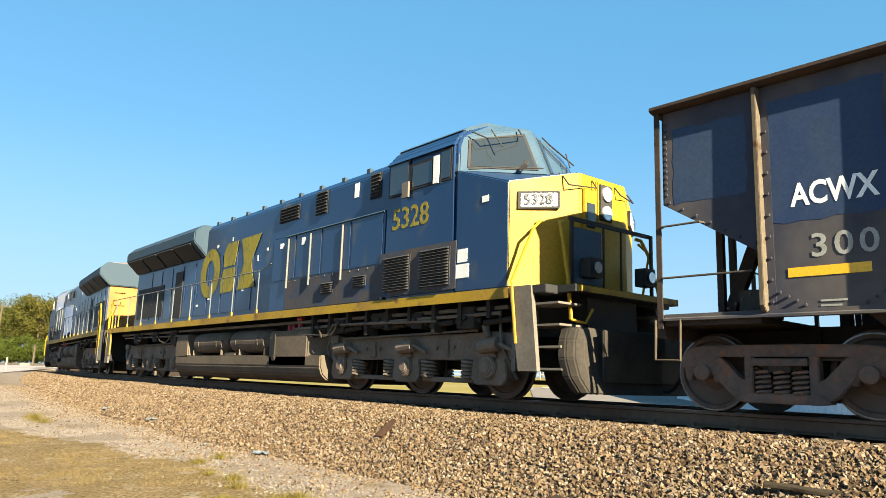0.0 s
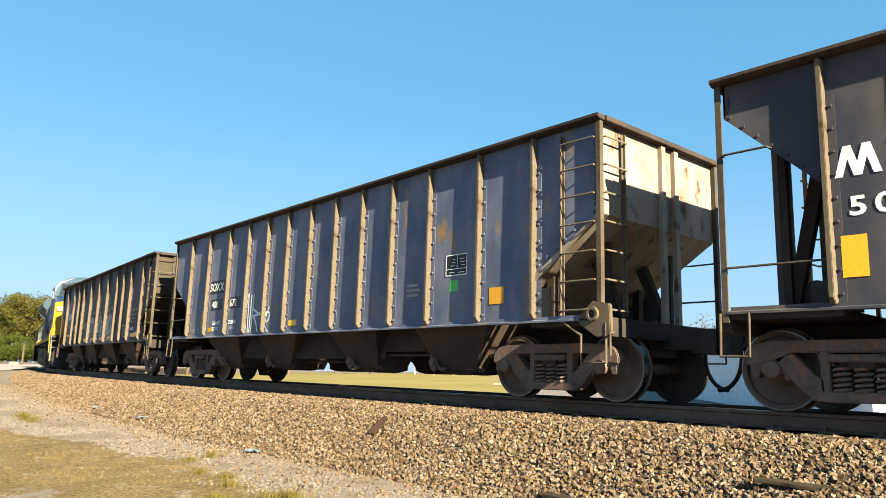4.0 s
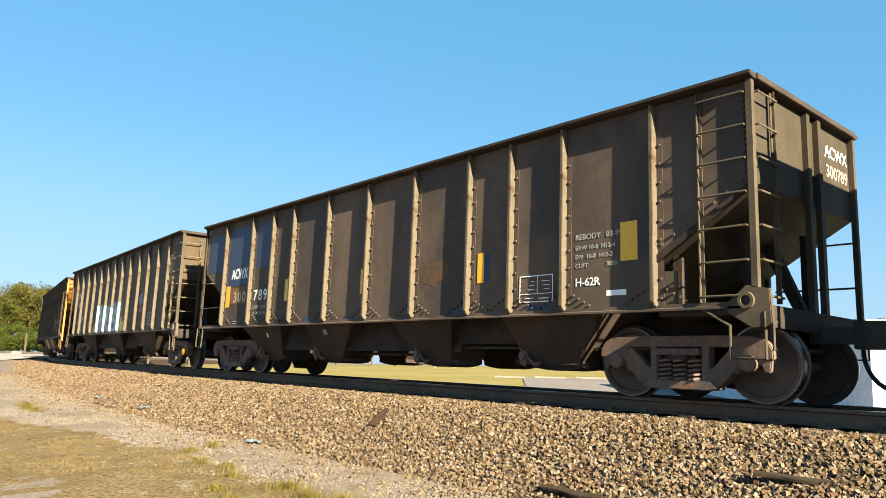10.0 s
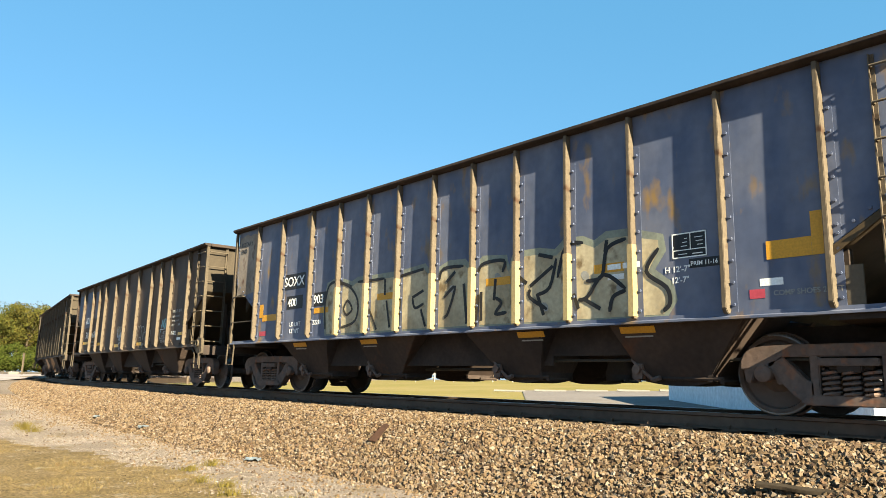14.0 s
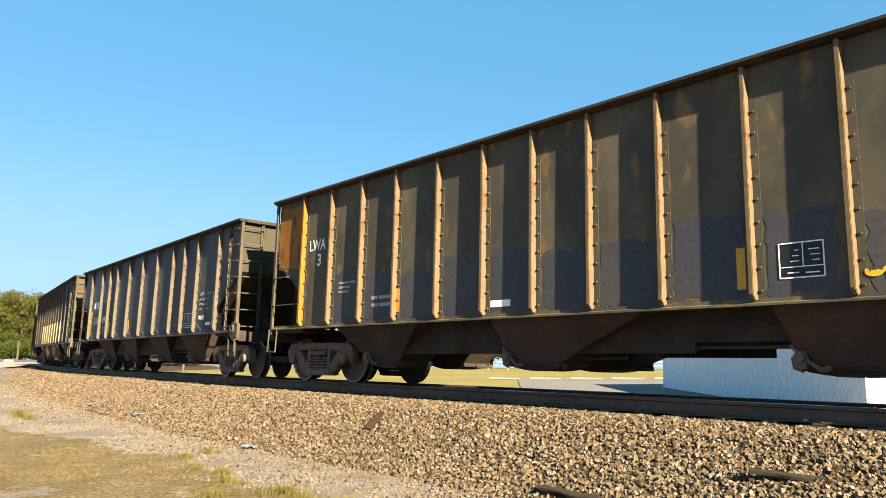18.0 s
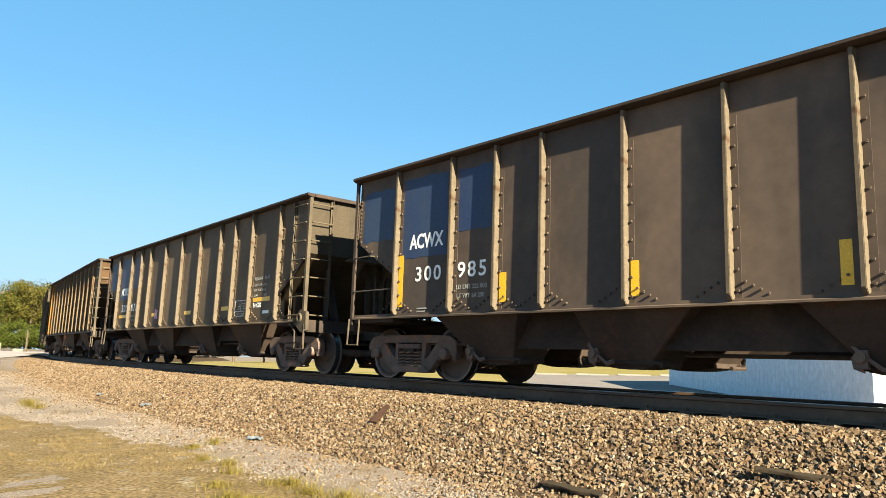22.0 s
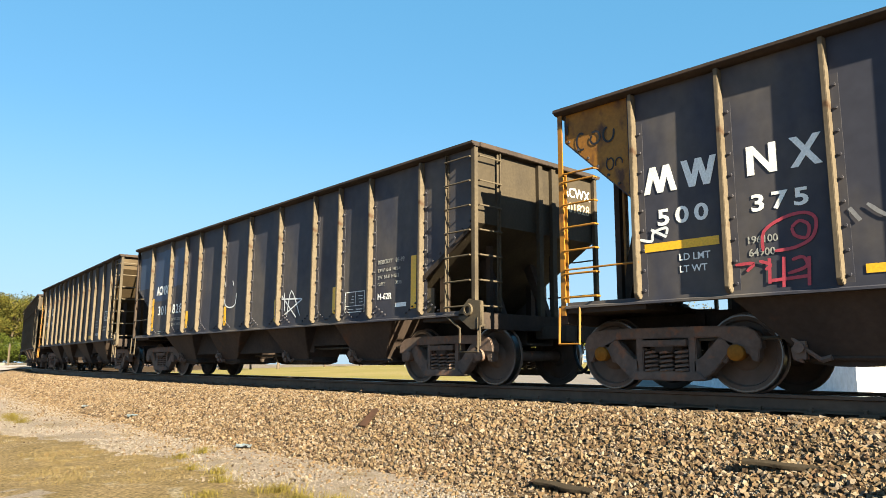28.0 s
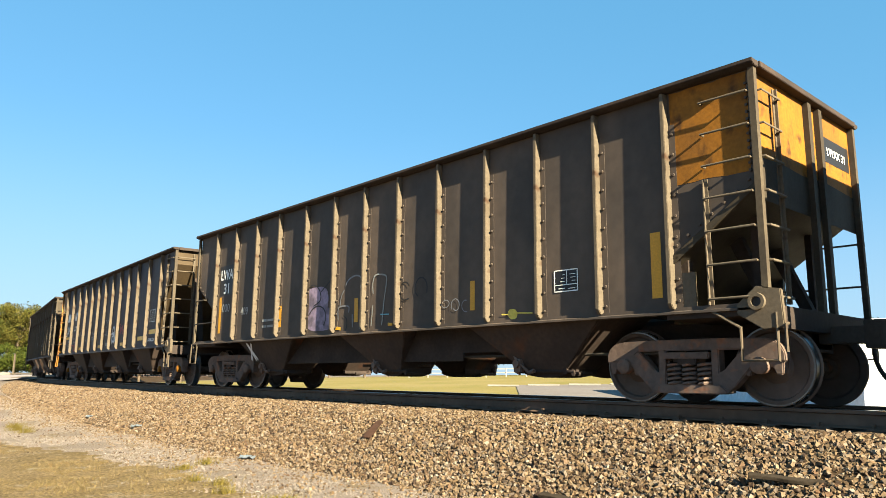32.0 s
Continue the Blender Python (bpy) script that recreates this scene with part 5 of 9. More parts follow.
    part("nose_stripe", "nose_stripe", lambda: Shape().box(10.62, 10.64, -1.2, 1.2, 1.53, 1.61), L["sill"], eng)
    for side in (1, -1):
        m = Matrix.Identity(4) if side == 1 else None

        def both(name, key, build, mat, label="", bevel=0.0, side=side):
            def mirrored():
                s = build()
                s.v = [(x, side * y, z) for x, y, z in s.v]
                return s
            return part(name, (key, side), mirrored, mat, eng, label, bevel=bevel)
        both("sill_stripe", "sill_stripe", lambda: Shape().box(-10.6, 9.6, 1.50, 1.528, 1.46, 1.62), L["sill"], "scuffed yellow stripe along the sill")
        both("step_panel", "steps", steps_shape, L["grey"], "dusty light grey boarding steps")
        for i in range(4):
            both("step", ("step", i), lambda i=i: Shape().box(9.75 + 0.07 * i, 10.5 + 0.02 * i, 0.98, 1.46, 1.34 - 0.30 * i, 1.37 - 0.30 * i), L["grey"])
        both("rear_step_panel", "rear_steps", lambda: Shape().prism([(-10.6, 1.62), (-10.2, 1.62), (-10.3, 0.42), (-10.68, 0.42)], "y", 1.46, 1.52), L["grey"])
        # windows of the cab
        both("cab_window_frame", "cabwin", lambda: Shape().box(6.48, 7.12, 1.52, 1.535, 3.46, 4.10).box(7.12, 7.8, 1.52, 1.535, 3.5, 3.98).box(7.94, 8.26, 1.52, 1.535, 3.5, 4.06), L["black"], "", 0.01)
        both("side_window", "sidewin", lambda: Shape().box(6.53, 7.07, 1.535, 1.54, 3.51, 4.05), L["glass"])
        both("side_window", "sidewin2", lambda: Shape().box(7.2, 7.74, 1.535, 1.54, 3.55, 3.93), L["glass"])
        both("side_window", "sidewin3", lambda: Shape().box(7.98, 8.22, 1.535, 1.54, 3.55, 4.02), L["glass"])
        both("window_post", "winpost", lambda: Shape().box(7.8, 7.93, 1.52, 1.56, 3.5, 3.98), M["white"], "white window post")
        both("mirror", "mirror", lambda: Shape().box(6.98, 7.16, 1.56, 1.6, 3.38, 3.66).tube((7.07, 1.5, 3.5), (7.07, 1.6, 3.5), 0.02), L["grey"])
        both("rain_gutter", "gutter", lambda: Shape().prism([(1.50, 4.08), (1.56, 4.08), (1.47, 4.18)], "x", 6.42, 8.3), L["blue"])
        # windscreen
        def screen(grow, out):
            s = Shape()
            a, b, c, d = [Vector(p) for p in SCREEN]
            n = (b - a).cross(d - a).normalized()
            if n.x < 0:
                n = -n
            mid = (a + b + c + d) / 4
            q = [mid + (p - mid) * grow + n * out for p in (a, b, c, d)]
            return s.add(q + [p - n * 0.01 for p in q], [(0, 1, 2, 3), (4, 7, 6, 5), (0, 4, 5, 1), (1, 5, 6, 2), (2, 6, 7, 3), (3, 7, 4, 0)])
        both("windscreen_frame", "screenframe", lambda: screen(0.80, 0.012), L["black"])
        both("windscreen", "screen", lambda: screen(0.73, 0.02), L["glass"], "dark cab windscreen")
        both("wiper", "wiper", lambda: Shape().pipe([(8.42, 1.25, 4.34), (8.62, 1.1, 4.22), (8.70, 0.35, 4.42), (8.56, 0.3, 4.58)], 0.014).pipe([(8.56, 0.95, 4.42), (8.74, 0.85, 4.1)], 0.012).pipe([(8.52, 1.4, 3.64), (8.82, 0.9, 3.72), (9.05, 0.2, 3.80)], 0.014).pipe([(8.9, 0.6, 3.72), (8.98, 0.55, 3.8), (8.96, 0.5, 3.86)], 0.05), L["black"])
        # number board
        both("number_board", "numberboard", lambda: Shape().add([(9.705, 1.39, 2.825), (9.995, 0.912, 2.87), (9.995, 0.912, 3.075), (9.705, 1.39, 3.03), (9.565, 1.34, 2.825), (9.865, 0.852, 2.87), (9.865, 0.852, 3.075), (9.565, 1.34, 3.03)],
                                                                [(0, 1, 2, 3), (4, 7, 6, 5), (0, 4, 5, 1), (1, 5, 6, 2), (2, 6, 7, 3), (3, 7, 4, 0)]), M["white"], "white number board on the nose", 0.004)
        both("number_board_frame", "numberframe", lambda: Shape().add([(9.675, 1.425, 2.79), (10.01, 0.872, 2.84), (10.01, 0.872, 3.11), (9.675, 1.425, 3.06), (9.53, 1.38, 2.79), (9.87, 0.81, 2.84), (9.87, 0.81, 3.11), (9.53, 1.38, 3.06)],
                                                                     [(0, 1, 2, 3), (4, 7, 6, 5), (0, 4, 5, 1), (1, 5, 6, 2), (2, 6, 7, 3), (3, 7, 4, 0)]), L["black"], "", 0.004)
        # handrails
        both("nose_handrail", "noserail", lambda: Shape().pipe([(9.8, 1.56, 0.8), (9.72, 1.58, 1.7), (9.98, 1.42, 2.45), (9.92, 1.2, 2.6)], 0.022).pipe([(10.4, 1.08, 1.15), (10.36, 1.1, 1.75), (10.22, 1.05, 2.35), (10.12, 1.0, 2.6), (10.08, 0.9, 2.62)], 0.03).pipe([(10.4, 1.08, 1.15), (10.55, 0.95, 1.1), (10.6, 0.85, 1.3)], 0.02), L["yellow"], "yellow handrail")
        both("grab_rail", "nosegrab", lambda: Shape().pipe([(10.0, 0.8, 3.36), (10.12, 0.8, 3.2), (10.24, 0.3, 3.22), (10.14, 0.28, 3.36)], 0.012), L["black"])
        both("rear_handrail", "rearrail", lambda: Shape().pipe([(-10.62, 1.5, 0.6), (-10.62, 1.52, 2.0), (-10.3, 1.52, 2.62), (-9.9, 1.52, 2.62)], 0.022).pipe([(-10.2, 1.5, 0.7), (-10.2, 1.52, 2.1), (-9.9, 1.52, 2.4)], 0.022).pipe([(-10.62, 1.2, 1.7), (-10.62, 1.2, 2.6)], 0.02), L["yellow"], "yellow handrail")
        both("walkway_rail", "walkrail", lambda: Shape().tube((-9.9, 1.5, 2.62), (1.4, 1.5, 2.62), 0.014).tube((1.4, 1.5, 2.62), (1.9, 1.5, 2.74), 0.014), L["rail"])
        for i in range(9):
            both("stanchion", ("stanchion", i), lambda i=i: Shape().tube((-9.9 + 1.4 * i, 1.5, 1.55), (-9.9 + 1.4 * i, 1.5, 2.62), 0.015), L["rail"])
            both("stanchion_base", ("stbase", i), lambda i=i: Shape().box(-9.94 + 1.4 * i, -9.86 + 1.4 * i, 1.485, 1.524, 1.55, 1.72), L["sill"])
        # hood doors, louvres, radiator screens
        for i in range(9):
            both("hood_door", ("hooddoor", i), lambda i=i: Shape().box(-8.3 + 0.95 * i, -7.45 + 0.95 * i, 1.138, 1.155, 1.8, 3.36).tube((-8.2 + 0.95 * i, 1.16, 2.3), (-8.2 + 0.95 * i, 1.16, 2.7), 0.014), L["blue"], "", 0.004)
        for i in range(4):
            both("cabinet_door", ("cabdoor", i), lambda i=i: Shape().box(2.0 + 1.1 * i, 3.02 + 1.1 * i, 1.5, 1.514, 2.3, 3.24), L["blue"], "", 0.004)
        both("louvre_frame", "louvre_frame", lambda: Shape().box(6.3, 8.42, 1.52, 1.532, 1.68, 2.46), L["stain"], "", 0.004)
        both("louvre", "louvre_a", lambda: moved(louvre_shape(0.78, 0.62, 13), 6.83, 1.53, 1.75), L["grille"], "slatted air intake")
        both("louvre", "louvre_b", lambda: moved(louvre_shape(0.80, 0.64, 13), 7.88, 1.53, 1.75), L["grille"], "slatted air intake")
        both("louvre", "louvre_c", lambda: moved(louvre_shape(0.44, 0.22, 5), 5.62, 1.508, 1.92), L["grille"])
        both("louvre", "louvre_d", lambda: moved(louvre_shape(0.44, 0.22, 5), 4.45, 1.508, 1.88), L["grille"])
        both("air_grille", "grille_a", lambda: moved(louvre_shape(0.36, 0.52, 7), 5.5, 1.145, 3.72), L["black"], "dark slatted grille")
        both("air_grille", "grille_b", lambda: moved(louvre_shape(0.5, 0.52, 7), 3.42, 1.145, 3.72), L["black"], "dark slatted grille")
        both("air_grille", "grille_c", lambda: moved(louvre_shape(0.96, 0.36, 5), 1.95, 1.145, 3.78), L["black"], "dark slatted grille")
        for i in range(4):
            both("radiator_screen", ("screen", i), lambda i=i: Shape().add([(-8.9 + 1.45 * i, 1.16, 3.5), (-7.6 + 1.45 * i, 1.16, 3.5), (-7.6 + 1.45 * i, 1.53, 3.86), (-8.9 + 1.45 * i, 1.53, 3.86), (-8.9 + 1.45 * i, 1.2, 3.46), (-7.6 + 1.45 * i, 1.2, 3.46), (-7.6 + 1.45 * i, 1.56, 3.82), (-8.9 + 1.45 * i, 1.56, 3.82)],
                                                                                     [(0, 1, 2, 3), (4, 7, 6, 5), (0, 4, 5, 1), (1, 5, 6, 2), (2, 6, 7, 3), (3, 7, 4, 0)]), L["black"], "dark radiator screen")
        # flat black panels on the hood side below the radiators
        both("equipment_door", "eqdoor", lambda: Shape().box(-8.7, -6.2, 1.15, 1.17, 1.9, 2.9), L["black"], "flat black equipment panel on the hood")
        both("equipment_door", "eqdoor2", lambda: Shape().box(-5.2, -4.6, 1.15, 1.17, 1.8, 3.2), L["black"], "flat black equipment panel on the hood")
        both("lower_panel", "lowerpanel", lambda: Shape().box(2.68, 6.28, 1.5, 1.506, 1.64, 2.28), L["stain"], "grimy lower panel")
        for i, (x, z, w, h) in enumerate(((-2.2, 3.62, 0.10, 0.08), (-1.2, 3.7, 0.08, 0.10), (0.9, 3.2, 0.09, 0.07), (-0.4, 2.3, 0.12, 0.06), (-2.6, 2.2, 0.14, 0.06), (0.4, 3.0, 0.06, 0.14), (1.4, 2.5, 0.10, 0.06), (-3.4, 2.05, 0.12, 0.06))):
            both("sticker", ("sticker", i), lambda x=x, z=z, w=w, h=h: Shape().box(x, x + w, 1.156, 1.160, z, z + h), M["white"])
        for i, (x, z, w, h) in enumerate(((4.72, 3.86, 0.16, 0.30), (2.32, 3.02, 0.16, 0.12), (3.3, 3.0, 0.14, 0.16), (9.0, 2.98, 0.14, 0.10))):
            y = 1.145 if z > 3.4 else 1.52 if x > 6.4 else 1.516
            both("sticker", ("placard", i), lambda x=x, z=z, w=w, h=h, y=y: Shape().box(x, x + w, y, y + 0.005, z, z + h), M["white"])
        for i, x in enumerate((2.75, 3.72, 4.98)):
            both("door_bar", ("doorbar", i), lambda x=x: Shape().tube((x, 1.54, 2.1), (x, 1.54, 3.2), 0.022, 6), L["rail"])
        both("ledge", "hood_ledge", lambda: Shape().prism([(1.5, 3.24), (1.54, 3.26), (1.5, 3.29)], "x", 2.6, 6.36), L["faded"])
        for i in range(10):
            both("lifting_lug", ("lug", i), lambda i=i: Shape().box(-2.6 + 0.95 * i, -2.48 + 0.95 * i, 0.98, 1.06, 4.33, 4.43), L["roof"])
        for i in range(9):
            both("hanger", ("hanger", i), lambda i=i: Shape().box(3.75 + 0.66 * i, 3.83 + 0.66 * i, 1.15, 1.42, 1.02 + 0.09 * (i % 3), 1.5).tube((3.6 + 0.66 * i, 1.3, 1.14 + 0.05 * (i % 2)), (4.2 + 0.66 * i, 1.3, 1.18), 0.045, 8), L["under"])
        for i, (x, w, z0, z1) in enumerate(((4.6, 0.34, 1.08, 1.34), (5.9, 0.5, 1.16, 1.42), (7.1, 0.3, 1.1, 1.36), (8.3, 0.42, 1.06, 1.4), (-4.6, 0.5, 1.0, 1.4), (-6.2, 0.4, 1.1, 1.4), (-8.0, 0.46, 1.06, 1.38))):
            both("equipment_box", ("equipbox", i), lambda x=x, w=w, z0=z0, z1=z1: Shape().box(x, x + w, 1.05, 1.38, z0, z1).tube((x + w / 2, 1.38, (z0 + z1) / 2), (x + w / 2, 1.42, (z0 + z1) / 2), 0.05, 8), L["under"], "", 0.012)
        both("air_hose", "loco_hose", lambda: Shape().pipe([(4.0, 1.42, 1.3), (4.25, 1.44, 1.0), (4.6, 1.44, 1.05), (4.9, 1.44, 1.3)], 0.02).pipe([(-4.2, 1.42, 1.32), (-4.8, 1.44, 1.02), (-5.3, 1.44, 1.1), (-5.6, 1.42, 1.34)], 0.02).pipe([(-6.9, 1.42, 1.34), (-7.2, 1.44, 1.12), (-7.7, 1.42, 1.3)], 0.02), L["under"])
        for i in range(3):
            both("brake_cylinder", ("brakecyl", i), lambda i=i: Shape().tube((4.55 + 2.1 * i, 1.25, 0.78), (4.95 + 2.1 * i, 1.25, 0.82), 0.11, 12).tube((4.95 + 2.1 * i, 1.25, 0.82), (5.3 + 2.1 * i, 1.25, 0.7), 0.035, 8), L["frame"])
        both("sand_pipe", "sandpipe", lambda: Shape().pipe([(9.1, 1.2, 1.4), (9.2, 1.25, 0.8), (9.3, 1.0, 0.3)], 0.03).pipe([(4.3, 1.2, 1.3), (4.2, 1.25, 0.8), (4.1, 1.0, 0.3)], 0.03), L["grey"])
        for i in range(12):
            both("bolt", ("panelbolt", i), lambda i=i: Shape().tube((2.78 + 0.31 * i, 1.5, 2.25), (2.78 + 0.31 * i, 1.516, 2.25), 0.014, 6), L["rail"])
        # tank details, reservoirs, bogies
        for x in (-1.72, 0.66):
            both("air_reservoir", ("reservoir", x), lambda x=x: Shape().tube((x - 0.90, 1.14, 1.0), (x + 0.90, 1.14, 1.0), 0.27, 24).tube((x - 1.06, 1.14, 1.0), (x - 0.90, 1.14, 1.0), 0.14, 24, 0.27).tube((x + 0.90, 1.14, 1.0), (x + 1.06, 1.14, 1.0), 0.27, 24, 0.14).tube((x - 0.62, 1.14, 1.0), (x - 0.57, 1.14, 1.0), 0.277, 24).tube((x + 0.57, 1.14, 1.0), (x + 0.62, 1.14, 1.0), 0.277, 24), L["tank"], "dusty cylindrical air reservoir")
        both("tank_gauge", "tankgauge", lambda: Shape().box(2.16, 2.24, 1.42, 1.45, 0.66, 1.12).tube((2.2, 1.42, 0.6), (2.2, 1.46, 0.6), 0.06, 10), L["under"])
        both("filler_cap", "filler", lambda: Shape().tube((2.45, 1.2, 1.18), (2.45, 1.2, 1.40), 0.055, 10).tube((2.62, 1.2, 1.18), (2.62, 1.2, 1.32), 0.04, 8), M["carmine"], "red filler cap")
        both("filler_cap", "filler2", lambda: Shape().tube((3.0, 1.25, 1.18), (3.0, 1.25, 1.42), 0.05, 10).tube((2.9, 1.25, 1.44), (3.1, 1.25, 1.44), 0.05, 8), M["carmine"], "red filler cap")
        both("piping", "piping", lambda: Shape().tube((-9.5, 1.3, 1.36), (9.4, 1.3, 1.36), 0.035).tube((-9.0, 1.36, 1.25), (-3.1, 1.36, 1.22), 0.025).tube((3.0, 1.36, 1.22), (9.3, 1.36, 1.27), 0.03).pipe([(3.2, 1.4, 1.1), (4.4, 1.4, 1.05), (4.6, 1.4, 1.25), (7.8, 1.4, 1.2)], 0.025), L["frame"])
        for k in (1, -1):
            m = Matrix.Translation((k * 6.75, 0, 0))
            f = part("bogie_frame", ("bogie", side), lambda side=side: mirror(bogie_frame(), side), L["frame"], eng, "dusty cast bogie frame", at=m, bevel=0.015)
            for x in (-1.58, -0.55, 0.55, 1.58):
                part("bogie_spring", ("bogiespring", side), lambda side=side: mirror(bogie_spring(), side), L["frame"], f, at=(x, 0, 0), smooth=True)
            part("brake_rigging", ("rigging", side), lambda side=side: mirror(Shape().pipe([(-2.4, 1.2, 1.0), (-2.3, 1.22, 0.6), (-2.1, 1.2, 0.45)], 0.05).box(-2.55, -2.2, 1.1, 1.24, 0.9, 1.05).tube((2.1, 1.2, 0.95), (2.1, 1.26, 1.12), 0.06, 8).tube((-2.0, 1.22, 0.98), (1.9, 1.22, 1.04), 0.02), side), L["grey"], f, at=Matrix.Identity(4))
    for k in (1, -1):
        part("bogie_core", ("bogiecore", k), lambda k=k: Shape().box(k * 6.75 - 2.4, k * 6.75 + 2.4, -0.6, 0.6, 0.45, 1.3), L["black"], eng)
        for e in (-2.1, 0.0, 2.1):
            wheelset(eng, k * 6.75 + e, offset, LOCO_R)
    # marks
    if not lead:
        for side in (1, -1):
            def on(words, x, z, h, mat, lat, wide=1.0, name="lettering", side=side):
                ob = text(eng, words, 0, 0, h, mat, wide, name=name)
                k = h / 0.70
                if side == -1:
                    ob.matrix_basis = Matrix(((k * wide, 0, 0, x), (0, 0, -1, -lat), (0, k, 0, z), (0, 0, 0, 1)))
                else:
                    ob.matrix_basis = Matrix(((-k * wide, 0, 0, x), (0, 0, 1, lat), (0, k, 0, z), (0, 0, 0, 1)))
                return ob
            on("5328", 6.62 if side == -1 else 7.9, 2.86, 0.38, LOCO["mark"], 1.526, 0.98, "cab_number")
            # number on the board of the nose
            t = text(eng, "5328", 0, 0, 0.15, M["ink"], 1.0, name="board_number")
            k = 0.15 / 0.70
            a, b = Vector((9.70, side * 1.40, 2.862)), Vector((10.0, side * 0.905, 2.912))
            if side == 1:
                a, b = b, a
            ax = (b - a).normalized()
            nz = ax.cross(Vector((0, 0, 1))).normalized()
            o = a + ax * 0.055 + nz * 0.03
            up = nz.cross(ax)
            t.matrix_basis = Matrix(((ax.x * k * 1.05, up.x * k, nz.x, o.x), (ax.y * k * 1.05, up.y * k, nz.y, o.y), (ax.z * k * 1.05, up.z * k, nz.z, o.z), (0, 0, 0, 1)))
            # the company mark as three plain yellow shapes
            rim = [(0.5 + 0.62 * math.cos(a * math.pi / 8), 0.62 + 0.68 * math.sin(a * math.pi / 8)) for a in range(16)]
            core = [(0.5 + 0.26 * math.cos(a * math.pi / 8), 0.62 + 0.36 * math.sin(a * math.pi / 8)) for a in range(16)]

            def where(p, side=side):
                return -3.08 + 1.1 * (p[0] if side == -1 else 3.15 - p[0]), 2.30 + p[1] * 1.02 + 0.02 * p[0]

            def ring_mark(side=side):
                o, c = [where(p) for p in rim], [where(p) for p in core]
                v = [(x, side * y, z) for y in (1.162, 1.168) for x, z in o + c]
                f = [(b + i, b + (i + 1) % 16, b + 16 + (i + 1) % 16, b + 16 + i) for b in (0, 32) for i in range(16)]
                return Shape().add(v, f)
            part("company_mark", ("mark", 0, side), ring_mark, LOCO["mark"], eng, "faded yellow company mark")
            for i, outline in enumerate((((1.22, 0.0), (1.85, 0.0), (2.06, 0.22), (1.98, 0.62), (1.34, 0.62), (1.2, 0.3)), ((1.34, 0.68), (1.96, 0.68), (2.02, 0.9), (2.10, 1.3), (1.5, 1.3), (1.30, 1.06)),
                                         ((2.16, 0.0), (3.12, 0.0), (2.86, 0.65), (3.30, 1.3), (2.28, 1.3), (2.48, 0.65)))):
                part("company_mark", ("mark", i + 1, side), lambda o=outline, side=side: Shape().prism([where(p) for p in o], "y", side * 1.162, side * 1.168), LOCO["mark"], eng, "faded yellow company mark")
            part("notice", ("notice", side), lambda side=side: Shape().box(8.42, 8.72, side * 1.519, side * 1.524, 1.84, 2.06), M["white"], eng, "white notice")
            part("notice", ("notice2", side), lambda side=side: Shape().box(8.45, 8.68, side * 1.519, side * 1.524, 2.09, 2.30), M["white"], eng, "white notice")
    return eng


def moved(s, x, y, z):
    s.v = [(a + x, b + y, c + z) for a, b, c in s.v]
    return s


def mirror(s, side):
    s.v = [(x, side * y, z) for x, y, z in s.v]
    return s


# ---- beyond the track ----
FIELD = material("mown_yellow_green_field", (0.166, 0.137, 0.0451), (0.2, 0.158, 0.0664), 0.95, grain=8, blotch=0.12, amount=0.9, bump=0.5, third=(0.133, 0.122, 0.0357))
LOT = material("pale_gravel_lot", (0.156, 0.138, 0.13), (0.129, 0.114, 0.106), 0.95, grain=6, blotch=0.2, bump=0.4, third=(0.171, 0.158, 0.157))
ROAD = material("pale_worn_road", (0.255, 0.232, 0.233), (0.207, 0.186, 0.184), 0.9, grain=8, blotch=0.15, bump=0.3)


def sheet(name, outline, lift, mat, label, category, n=26):
    """A patch of ground that follows the land: four corners, subdivided."""
    a, b, c, d = [Vector((*p, 0)) for p in outline]
    v = []
    for i in range(n + 1):
        for j in range(n + 1):
            p = (a.lerp(b, i / n)).lerp(d.lerp(c, i / n), j / n)
            v.append((p.x, p.y))
    z = ground_height([p[0] for p in v], [p[1] for p in v]) + lift
    f = [(i * (n + 1) + j, (i + 1) * (n + 1) + j, (i + 1) * (n + 1) + j + 1, i * (n + 1) + j + 1) for i in range(n) for j in range(n)]
    return tagged(new(name, flat_mesh(name, [(x, y, h) for (x, y), h in zip(v, z)], f, mat, True)), label, category, kind="structure")


v, f = [], []
ss, lats = np.arange(-60, 150.1, 3.0), (-5.0, -8.0, -12.0, -18.0, -26.0, -35.0, -50.0, -70.0, -100.0, -138.0)
for s in ss:
    for l in lats:
        v.append(line(s, l))
z = ground_height([p[0] for p in v], [p[1] for p in v]) + 0.03
m = len(lats)
f = [(i * m + k, i * m + k + 1, (i + 1) * m + k + 1, (i + 1) * m + k) for i in range(len(ss) - 1) for k in range(m - 1)]
tagged(new("field", flat_mesh("field", [(x, y, h) for (x, y), h in zip(v, z)], f, FIELD, True)), "mown yellow-green grass field beyond the track", "field", kind="structure")
sheet("gravel_lot", ((2.5, 21), (30, -6), (52, 36), (5.0, 49)), 0.06, LOT, "pale gravel lot beside the building", "lot")
sheet("road", ((-62, 26), (-27.5, 43), (-48, 96), (-120, 62)), 0.03, ROAD, "pale worn road that meets the line at a crossing", "road")

